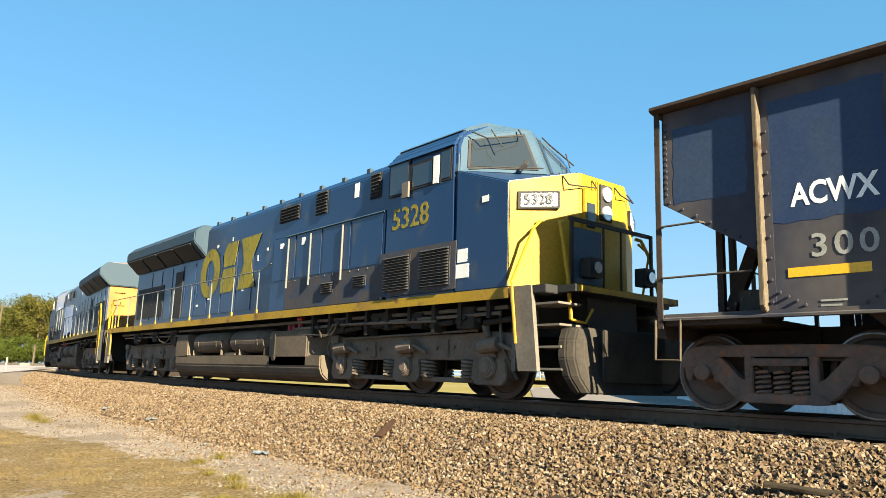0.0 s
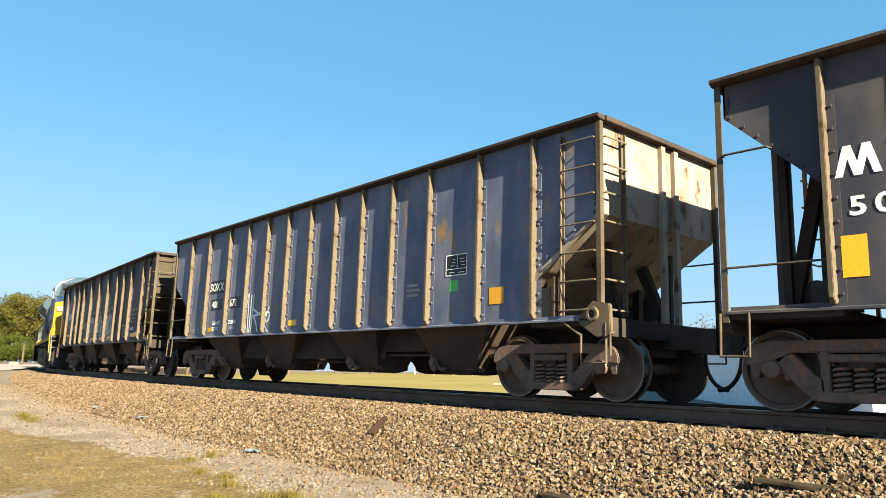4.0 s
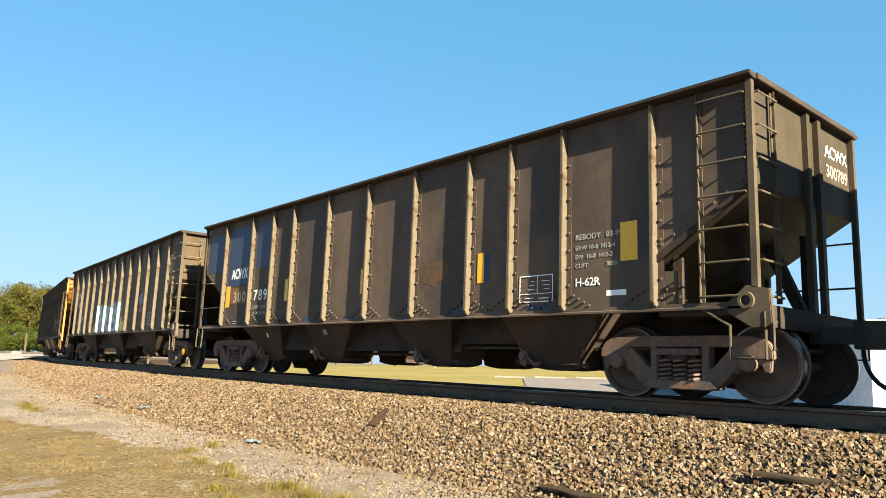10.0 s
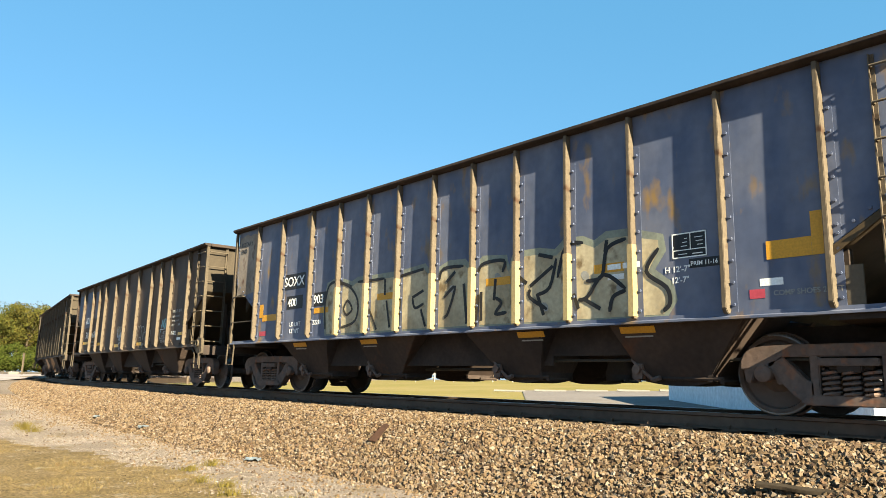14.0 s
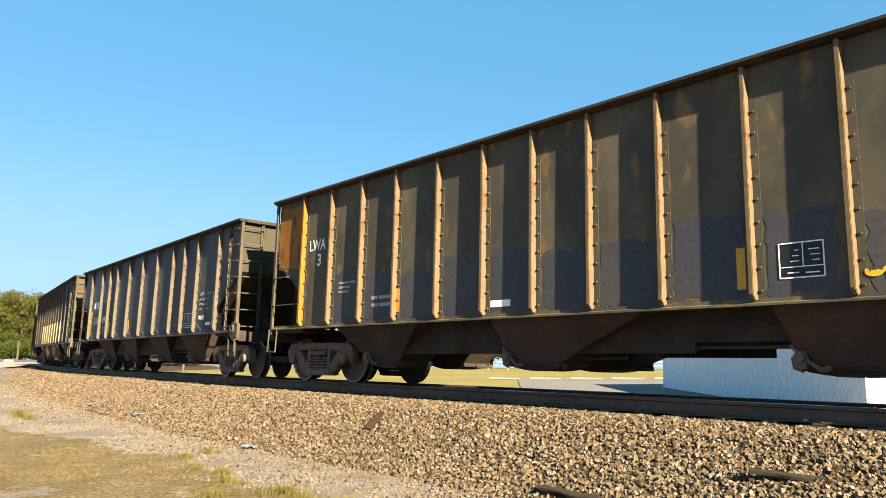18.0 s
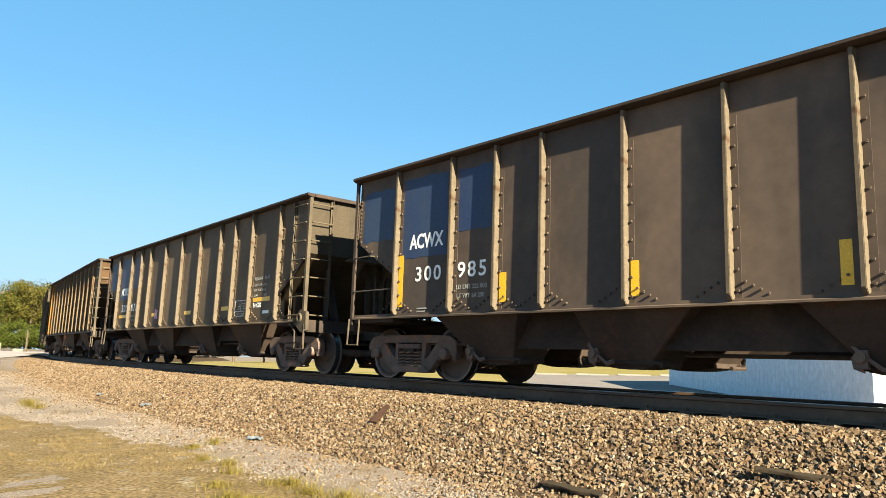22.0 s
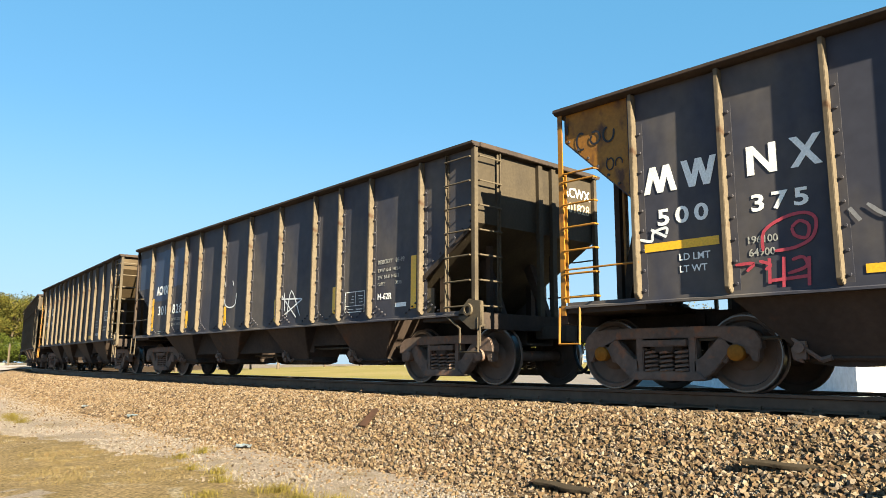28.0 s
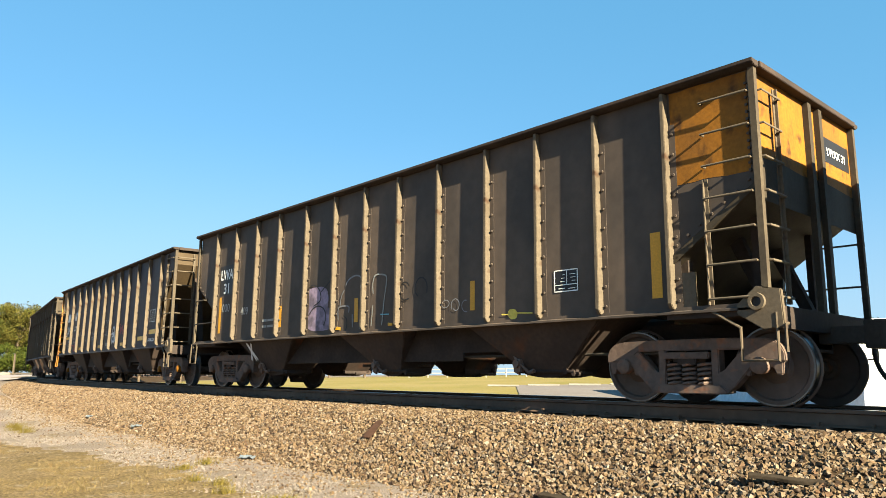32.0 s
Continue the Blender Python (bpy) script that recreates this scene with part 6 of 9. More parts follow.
# metal-clad building with a low gable
CLAD = material("white_ribbed_cladding", (0.76, 0.765, 0.798), (0.7, 0.71, 0.747), 0.5, grain=5, blotch=0.4, amount=0.5, bump=0.05)
BX, BY0, BY1, BW, BH = 10.4, 18.0, 34.5, 14.0, 1.75
shed = thing("metal_building", "low white metal-clad building, its near wall in shade", "building")
base = 0.1
for i, (x0, x1, y0, y1) in enumerate(((BX, BX + BW, BY0, BY0 + 0.12), (BX, BX + BW, BY1 - 0.12, BY1), (BX, BX + 0.12, BY0 + 0.12, BY1 - 0.12), (BX + BW - 0.12, BX + BW, BY0 + 0.12, BY1 - 0.12))):
    part("wall", ("shed_wall", i), lambda: Shape().box(x0, x1, y0, y1, base, RAIL + BH), CLAD, shed)
part("roof", "shed_roof", lambda: Shape().prism([(BX - 0.15, RAIL + BH), (BX + BW + 0.15, RAIL + BH), (BX + BW + 0.15, RAIL + BH + 0.05), (BX + BW / 2, RAIL + BH + 0.35), (BX - 0.15, RAIL + BH + 0.05)], "y", BY0 - 0.15, BY1 + 0.15), CLAD, shed)
for i in range(54):
    y = BY0 + 0.15 + i * 0.305
    part("cladding_rib", "clad_rib", lambda: Shape().prism([(-0.007, -0.02), (0.0, -0.03), (0.0, 0.03), (-0.007, 0.02)][::-1], "z", 0, RAIL + BH - base), CLAD, shed, at=(BX, y, base))
for i in range(40):
    part("cladding_rib", "clad_rib_front", lambda: Shape().prism([(-0.03, 0.0), (-0.02, -0.008), (0.02, -0.008), (0.03, 0.0)], "z", 0, RAIL + BH - base), CLAD, shed, at=(BX + 0.15 + i * 0.345, BY0, base))

# parking stops and a white rail fence
CONCRETE = material("pale_concrete", (0.146, 0.138, 0.127), (0.122, 0.114, 0.102), 0.9, grain=12, blotch=1.0, bump=0.3)
for i in range(9):
    x, y = 6.5 + 2.55 * i - 2.5, 47.0 - 0.35 * i
    z = float(ground_height(x, y)[0]) + 0.05
    tagged(part("parking_stop", "stop", lambda: Shape().prism([(-0.12, 0), (0.12, 0), (0.07, 0.11), (-0.07, 0.11)], "x", -1.0, 1.0), CONCRETE, None, at=pose(x, y, z, 0, 0, -8), bevel=0.01),
           "pale concrete parking stop on the gravel lot", "parking stop", "row of parking stops")
fence = thing("rail_fence", "white two-rail fence along the far edge of the field", "fence")
FENCE = material("white_fence_paint", (0.226, 0.22, 0.207), (0.178, 0.169, 0.152), 0.7, grain=10, bump=0.1)
for i in range(26):
    x, y = -4 + 2.4 * i, 92 - 0.5 * i
    z = float(ground_height(x, y)[0])
    part("post", "fence_post", lambda: Shape().box(-0.06, 0.06, -0.06, 0.06, 0, 1.15), FENCE, fence, at=(x, y, z))
    if i < 25:
        for h in (0.55, 1.0):
            part("rail", "fence_rail", lambda: Shape().box(0, 2.46, -0.025, 0.025, 0, 0.12), FENCE, fence, at=pose(x, y, z + h, 0, 0, -11.8))

# ---- trees ----
BARK = material("grey_brown_bark", (0.0988, 0.076, 0.057), (0.0608, 0.0456, 0.0342), 0.9, grain=14, blotch=2.0, bump=0.6)
LEAF = {
    "green": pieces("autumn_green_leaves", [(0.0304, 0.0395, 0.0076), (0.0547, 0.0578, 0.0114), (0.0198, 0.0274, 0.00608), (0.076, 0.0684, 0.0137), (0.0418, 0.0471, 0.00912)], 0.8, 0.0),
    "gold": pieces("autumn_gold_leaves", [(0.0502, 0.0532, 0.00988), (0.076, 0.0654, 0.0129), (0.0304, 0.0365, 0.0076), (0.0821, 0.0608, 0.0122)], 0.8, 0.0),
    "low": pieces("bright_green_shrub_leaves", [(0.038, 0.0517, 0.0076), (0.0274, 0.0403, 0.00608), (0.0532, 0.0593, 0.00988), (0.0213, 0.0304, 0.00532)], 0.8, 0.0),
    "bare": pieces("sparse_pale_leaves", [(0.0836, 0.0722, 0.0486), (0.0988, 0.0745, 0.0502), (0.0646, 0.0646, 0.0319)], 0.85, 0.0),
}


def crown_mesh(seed, radius, height, low, leaves, mat, size, lumps=26):
    """Leaf clumps gathered on limbs round the crown, with gaps between them."""
    r = np.random.default_rng(seed)
    c = r.normal(size=(lumps, 3))
    c /= np.linalg.norm(c, axis=1)[:, None]
    c *= (r.uniform(0.35, 0.95, lumps) ** 0.6)[:, None]
    c = c * np.array([radius, radius, (height - low) / 2]) * 0.86 + np.array([0, 0, (height + low) / 2])
    own = r.uniform(0.16, 0.40, lumps) * radius
    which = r.integers(0, lumps, leaves)
    d = r.normal(size=(leaves, 3))
    d /= np.linalg.norm(d, axis=1)[:, None]
    p = c[which] + d * (own[which] * r.uniform(0.5, 1.05, leaves))[:, None]
    a = r.normal(size=(leaves, 3))
    a /= np.linalg.norm(a, axis=1)[:, None]
    b = np.cross(a, d)
    b /= np.linalg.norm(b, axis=1)[:, None] + 1e-9
    s = (size * r.uniform(0.6, 1.3, leaves))[:, None]
    v = np.stack([p - a * s, p + b * s * 0.7, p + a * s, p - b * s * 0.7 + d * s * 0.3], 1).reshape(-1, 3)
    f = np.arange(len(v)).reshape(-1, 4)
    return flat_mesh("crown", v.tolist(), f.tolist(), mat), c


def tree_kind(seed, height, radius, mat, leaves, size, low=0.28, label="tall tree in green and gold autumn leaf", lumps=26):
    t = thing("tree", label, "tree", "trees")
    me, c = crown_mesh(seed, radius, height, height * low, leaves, mat, size, lumps)
    k = new("crown", me)
    k.parent = t
    s = Shape().tube((0, 0, -0.3), (0.15, 0.1, height * 0.45), height * 0.022, 9, height * 0.014).tube((0.15, 0.1, height * 0.45), (0.1, -0.1, height * 0.85), height * 0.014, 8, height * 0.004)
    for p in c[:14]:
        z = height * (0.22 + 0.03 * (p[2] / height) * 10)
        s.tube((0.08, 0.05, z), tuple(p), height * 0.006, 5, height * 0.002)
    trunk = new("trunk", s.mesh("trunk", BARK, True))
    trunk.parent = t
    return t


rt = random.Random(8)
KINDS = [tree_kind(1, 10.6, 4.4, LEAF["green"], 13000, 0.125, lumps=44), tree_kind(2, 11.2, 4.6, LEAF["gold"], 13000, 0.125, lumps=40), tree_kind(3, 9.4, 4.0, LEAF["green"], 11000, 0.12, lumps=36)]
SHRUBS = [tree_kind(4, 4.6, 3.0, LEAF["low"], 7000, 0.10, 0.05, "bright green shrub at the foot of the trees"), tree_kind(5, 3.6, 2.6, LEAF["low"], 6000, 0.10, 0.05, "bright green shrub at the foot of the trees")]
BARE = [tree_kind(6, 9.5, 4.0, LEAF["bare"], 1500, 0.15, 0.2, "half-bare tree with pale remaining leaves", 40), tree_kind(7, 8.0, 3.6, LEAF["green"], 2600, 0.18, 0.12, "dark green tree beyond the field")]
for s in SHRUBS:
    tagged(s, category="shrub", group="shrubs")


def put(kinds, az, dist, used):
    a = radians(az)
    x, y = dist * math.sin(a), dist * math.cos(a)
    z = float(ground_height(x, y)[0]) - 0.1
    k = kinds[rt.randrange(len(kinds))]
    m = pose(x, y, z, 0, 0, rt.uniform(0, 360))
    if k not in used:
        used.append(k)
        k.matrix_basis = m
        return k
    return copy_thing(k, m)


used = []
for i in range(20):
    put(KINDS, -39.5 + 0.78 * i + rt.uniform(-0.3, 0.3), 122 + 14 * rt.random() + (10 if i % 2 else 0), used)
for i in range(16):
    put(SHRUBS, -38.5 + 0.85 * i, 113 + 6 * rt.random(), used)
for i in range(24):
    put(BARE, -22 + 2.6 * i + rt.uniform(-0.7, 0.7), 100 + 26 * rt.random(), used)
for k in KINDS + SHRUBS + BARE:
    if k not in used:
        k.matrix_basis = pose(-90, 130, 0)

# ---- poles, sign, posts at the crossing ----
POLE = material("weathered_pole_wood", (0.0897, 0.0722, 0.0532), (0.06, 0.0471, 0.035), 0.9, grain=12, blotch=1.5, bump=0.3)


def at_az(az, dist):
    x, y = dist * math.sin(radians(az)), dist * math.cos(radians(az))
    return x, y, float(ground_height(x, y)[0])


def utility_pole(az, dist, height, arm):
    p = thing("utility_pole", "tall weathered wooden utility pole", "pole", "utility poles")
    p.matrix_basis = pose(*at_az(az, dist), 0, 0, 20)
    part("pole", ("pole", height), lambda: Shape().tube((0, 0, -0.2), (0, 0, height), 0.16, 10, 0.11), POLE, p, smooth=True)
    if arm:
        part("crossarm", ("arm", height), lambda: Shape().box(-1.2, 1.2, -0.06, 0.06, height - 0.7, height - 0.56), POLE, p)
        for x in (-1.05, 0, 1.05):
            part("insulator", ("insulator", height), lambda: Shape().tube((0, 0, height - 0.56), (0, 0, height - 0.4), 0.05, 8), CONCRETE, p, at=(x, 0, 0))
    return p


utility_pole(-33.95, 112, 9.6, False)
utility_pole(-32.56, 118, 8.6, True)
utility_pole(-33.2, 126, 7.8, True)
lamp = thing("street_lamp", "grey street lamp with a curved arm above the trees", "street lamp")
lamp.matrix_basis = pose(*at_az(-34.0, 110), 0, 0, 0)
part("post", "lamp_post", lambda: Shape().tube((0, 0, 0), (0, 0, 9.0), 0.07, 8, 0.045).pipe([(0, 0, 9.0), (0.4, 0, 9.3), (0.8, 0, 9.33)], 0.035), M["brake"], lamp)
part("lamp_head", "lamp_head", lambda: Shape().box(0.7, 1.2, -0.12, 0.12, 9.26, 9.38), M["brake"], lamp, bevel=0.03)
sign = thing("signboard", "white roadside signboard with two red bars", "sign")
sign.matrix_basis = pose(*at_az(-33.3, 98), 0, 0, 33)
part("board", "board", lambda: Shape().box(-1.5, 0.6, -0.05, 0.05, 0.85, 2.45), FENCE, sign, "white board", bevel=0.01)
part("post", "board_post", lambda: Shape().box(-1.3, -1.2, 0.05, 0.13, -0.2, 2.45), POLE, sign)
part("post", "board_post_b", lambda: Shape().box(0.3, 0.4, 0.05, 0.13, -0.2, 2.45), POLE, sign)
part("mark", "board_mark", lambda: Shape().prism([(-0.35, 2.1), (-0.28, 2.1), (0.02, 1.6), (-0.04, 1.57)], "y", -0.056, -0.05), M["red"], sign)
part("mark", "board_mark_b", lambda: Shape().prism([(-0.12, 2.2), (-0.05, 2.2), (0.22, 1.78), (0.16, 1.75)], "y", -0.056, -0.05), M["red"], sign)
part("text_bar", "board_bar", lambda: Shape().box(-0.4, 0.35, -0.056, -0.05, 1.0, 1.1), M["ink"], sign)
for az, dist, h, wide, mat in ((-31.85, 58, 0.95, 0.045, FENCE), (-30.3, 92, 2.35, 0.075, POLE)):
    tagged(part("marker_post", ("marker", h), lambda h=h, wide=wide: Shape().box(-wide, wide, -wide, wide, -0.2, h).box(-wide * 1.1, wide * 1.1, -wide * 1.1, wide * 1.1, h - 0.1, h - 0.05), mat, None, at=pose(*at_az(az, dist)), bevel=0.01),
           "pale wooden marker post beside the road", "post", "marker posts")
for az, dist, w in ((-32.85, 88, 1.2), (-30.77, 94, 1.0), (-34.2, 92, 1.1)):
    tagged(part("concrete_block", ("block", w), lambda w=w: Shape().box(-w / 2, w / 2, -0.2, 0.2, -0.05, 0.34), CONCRETE, None, at=pose(*at_az(az, dist), 0, 0, 25), bevel=0.03),
           "pale concrete block at the roadside", "block", "roadside blocks")
tagged(part("guard_rail", "guard", lambda: Shape().box(-9, 8, -0.05, 0.05, 0.12, 0.30), M["brake"], None, at=pose(*at_az(-31.3, 104), 0, 0, 28)), "low dark guard rail along the road", "guard rail")

# ---- litter and plants beside the track ----
def bed_at(x, y):
    lat = float(side_of(x, y)[0][0])
    return max(float(ground_height(x, y)[0]), float(bed_height(lat)) if abs(lat) < 4.6 else -9.0)


RUST = material("flaking_rusty_plate", (0.0403, 0.0198, 0.0129), (0.0228, 0.0129, 0.00836), 0.85, grain=22, blotch=4.0, bump=0.4)
tagged(part("rusty_plate", "rusty_plate", lambda: Shape().prism([(-0.36, -0.05), (-0.30, -0.07), (0.30, -0.06), (0.38, 0.0), (0.30, 0.045), (-0.34, 0.05)], "z", 0, 0.018), RUST, None,
            at=pose(-0.96, 10.57, bed_at(-0.96, 10.57) + 0.05, 16, 0, 0) @ pose(0, 0, 0, 0, 0, 78), bevel=0.004), "brown rusty steel plate lying on the ballast", "steel plate")
WOOD = material("split_grey_brown_wood", (0.0319, 0.0251, 0.019), (0.0198, 0.0152, 0.0106), 0.9, grain=20, blotch=4.0, bump=0.6)
for x, y, yaw, l, w in ((2.86, 6.13, -28, 0.62, 0.05), (1.18, 6.9, -43, 0.62, 0.06), (4.55, 6.35, 20, 0.3, 0.06), (3.5, 5.35, 25, 0.5, 0.04)):
    def sliver(l=l, w=w):
        r = random.Random(int(l * 100))
        top = [(-l / 2 + l * i / 6, w * r.uniform(0.5, 1.0)) for i in range(7)]
        low = [(-l / 2 + l * i / 6, -w * r.uniform(0.5, 1.0)) for i in range(6, -1, -1)]
        return Shape().prism(top + low, "z", 0, 0.03)
    tagged(part("wood_sliver", ("sliver", l, w), sliver, WOOD, None, at=pose(x, y, bed_at(x, y) + 0.04, 14, 3, yaw), bevel=0.004), "dark splintered piece of tie wood on the ballast", "wood piece", "wood pieces")


def crumpled(seed, size):
    r = random.Random(seed)
    s = Shape()
    n = 6
    v = [(size * (i / n - 0.5) + r.uniform(-1, 1) * size * 0.06, size * 0.6 * (j / n - 0.5) + r.uniform(-1, 1) * size * 0.06, size * r.uniform(0.0, 0.22)) for i in range(n + 1) for j in range(n + 1)]
    top = [(x, y, z + 0.004) for x, y, z in v]
    m = len(v)
    f = [(i * (n + 1) + j, (i + 1) * (n + 1) + j, (i + 1) * (n + 1) + j + 1, i * (n + 1) + j + 1) for i in range(n) for j in range(n)]
    s.add(v + top, [q[::-1] for q in f] + [tuple(k + m for k in q) for q in f])
    return s


LITTER = material("pale_blue_plastic", (0.0874, 0.109, 0.129), (0.123, 0.133, 0.144), 0.4, grain=20, blotch=4.0, bump=0.1)
for i, (x, y, size) in enumerate(((-2.83, 10.96, 0.24), (-6.3, 15.41, 0.26), (-8.6, 18.2, 0.25), (-4.05, 12.1, 0.12))):
    tagged(part("litter", ("litter", i), lambda i=i, size=size: crumpled(i, size), LITTER if i != 3 else CONCRETE, None, at=pose(x, y, bed_at(x, y) + 0.01, 0, 0, 30 * i)), "crumpled pale blue plastic litter on the gravel", "litter", "litter")


def blades(name, spots, mat, label, seed, count, height, spread):
    """Dry grass blades: thin bent three-point strips."""
    r = np.random.default_rng(seed)
    v, f = [], []
    for x, y, scale in spots:
        for _ in range(int(count * scale)):
            a, d = r.uniform(0, 6.28), spread * scale * abs(r.normal()) * 0.6
            bx, by = x + d * math.cos(a), y + d * math.sin(a)
            h, lean, w = height * scale * r.uniform(0.4, 1.1), r.uniform(0.3, 1.7), r.uniform(0.0018, 0.0036)
            e = r.uniform(0, 6.28)
            lx, ly = math.cos(e) * lean * h, math.sin(e) * lean * h
            z = 0.0
            o = len(v)
            px, py = -math.sin(e + 0.6) * w, math.cos(e + 0.6) * w
            v += [(bx - px, by - py, z), (bx + px, by + py, z), (bx + lx * 0.35 + px * 0.8, by + ly * 0.35 + py * 0.8, z + h * 0.6), (bx + lx * 0.35 - px * 0.8, by + ly * 0.35 - py * 0.8, z + h * 0.6), (bx + lx, by + ly, z + h * 0.95)]
            f += [(o, o + 1, o + 2, o + 3), (o + 3, o + 2, o + 4)]
    arr = np.array(v)
    lat, _ = side_of(arr[:, 0], arr[:, 1])
    arr[:, 2] += ground_height(arr[:, 0], arr[:, 1]) + 0.008
    return tagged(new(name, flat_mesh(name, arr.tolist(), f, mat)), label, "grass", kind="stuff")


STRAW = pieces("dry_straw_grass", [(0.14, 0.104, 0.0508), (0.113, 0.0842, 0.0349), (0.164, 0.124, 0.0746), (0.0958, 0.076, 0.0303), (0.13, 0.0814, 0.0397)], 0.9, 0.0)
GREEN = pieces("yellow_green_grass", [(0.105, 0.0828, 0.019), (0.129, 0.0988, 0.0266), (0.0821, 0.0692, 0.016)], 0.9, 0.0)
TURF = material("straw_coloured_turf", (0.126, 0.0906, 0.0492), (0.104, 0.0743, 0.036), 0.95, grain=26, blotch=1.4, amount=0.95, bump=1.0, vary=0.6, third=(0.165, 0.138, 0.102), spread=(0.40, 0.60))
v, f = [], []
ss = np.arange(-30, 40.1, 0.11)
for s in ss:
    inner = 5.22 + 0.22 * min(max(s - 3.0, 0.0), 8.0) + 0.45 * noise.noise((s * 0.55, 2.0, 0)) + 0.30 * noise.noise((s * 2.1, 5.0, 0)) + 0.22 * noise.noise((s * 5.3, 1.0, 0)) + 0.012 * max(0.0, s)
    for l in (inner, inner + 0.5, inner + 1.3, inner + 2.6, inner + 4.5, inner + 10.0 + 2.0 * noise.noise((s * 0.2, 8.0, 0)), inner + 24.0 + 4.0 * noise.noise((s * 0.3, 4.0, 0))):
        x, y = line(s, l)
        v.append((x, y))
z = ground_height([p[0] for p in v], [p[1] for p in v]) + np.array([0.025 * noise.noise((x * 0.9, y * 0.9, 0)) + 0.012 * noise.noise((x * 4, y * 4, 3)) for x, y in v]) + 0.012
f = [(i * 7 + k, i * 7 + k + 1, (i + 1) * 7 + k + 1, (i + 1) * 7 + k) for i in range(len(ss) - 1) for k in range(6)]
tagged(new("turf", flat_mesh("turf", [(x, y, h) for (x, y), h in zip(v, z)], f, TURF, True)), "patch of dry straw-coloured turf beside the gravel", "turf", kind="structure")
rg = np.random.default_rng(21)
spots = []
while len(spots) < 2000:
    s, l = rg.uniform(-7, 26), rg.uniform(5.1, 11.7)
    edge = 5.27 + 0.22 * min(max(s - 3.0, 0.0), 8.0) + 0.45 * noise.noise((s * 0.55, 2.0, 0)) + 0.18 * noise.noise((s * 2.1, 5.0, 0)) + 0.012 * max(0.0, s)
    cover = noise.noise((s * 0.33, l * 0.5, 9.0))
    if l > edge and cover > 0.0 - 0.30 * max(0, 1 - abs(l - edge - 0.5)):
        x, y = line(s, l)
        spots.append((float(x), float(y), float(rg.uniform(0.5, 1.0))))
blades("dry_grass", spots, STRAW, "short dry straw-coloured grass on the gravel", 3, 80, 0.05, 0.32)
blades("green_grass", [(-1.52, 7.3, 1.2), (-1.25, 6.9, 1.0), (-0.9, 6.75, 1.0), (-1.9, 6.6, 1.0), (-1.6, 6.4, 0.9), (-2.2, 7.2, 0.8), (-0.55, 6.5, 0.9), (-3.4, 9.9, 0.8)], GREEN, "yellow-green grass tufts", 4, 300, 0.10, 0.24)
blades("weeds", [(-3.25, 10.41, 0.9), (-8.95, 15.7, 1.4), (-8.5, 15.2, 1.1), (-2.5, 8.6, 0.9), (-2.9, 8.9, 0.8), (-9.4, 16.4, 1.2), (-2.3, 8.0, 0.9)], GREEN, "small grey-green weeds on the gravel", 5, 160, 0.12, 0.16)

# fine gravel between the ballast and the grass
cnt = 68000
ss = -9 + 34 * rng.uniform(0, 1, cnt) ** 1.35
ll = TOE - 0.9 + 3.2 * rng.uniform(0, 1, cnt)
xs, ys = line(ss, ll)
stones("gravel", xs, ys, np.maximum(bed_height(ll), ground_height(xs, ys)) + rng.uniform(-0.006, 0.004, cnt), 0.005 + 0.009 * rng.uniform(0, 1, cnt) ** 1.6,
       pieces("fine_pale_gravel", [(0.146, 0.123, 0.106), (0.17, 0.148, 0.134), (0.107, 0.0864, 0.0717), (0.199, 0.181, 0.176), (0.13, 0.102, 0.0848)]), "fine pale gravel along the foot of the ballast", "gravel", 8)


# ---- the train ----
PITCH = 16.105
SLACK = [-0.02, -0.02, -0.02, -0.04, -0.03, -0.13, -0.16, -0.15, -0.15, -0.12, -0.15, -0.15, -0.10, -0.08, 0.0, 0]     # cars of slightly different length
W, P, Y, O = M["white"], M["pale"], M["yellow"], M["orange"]
CARS = []


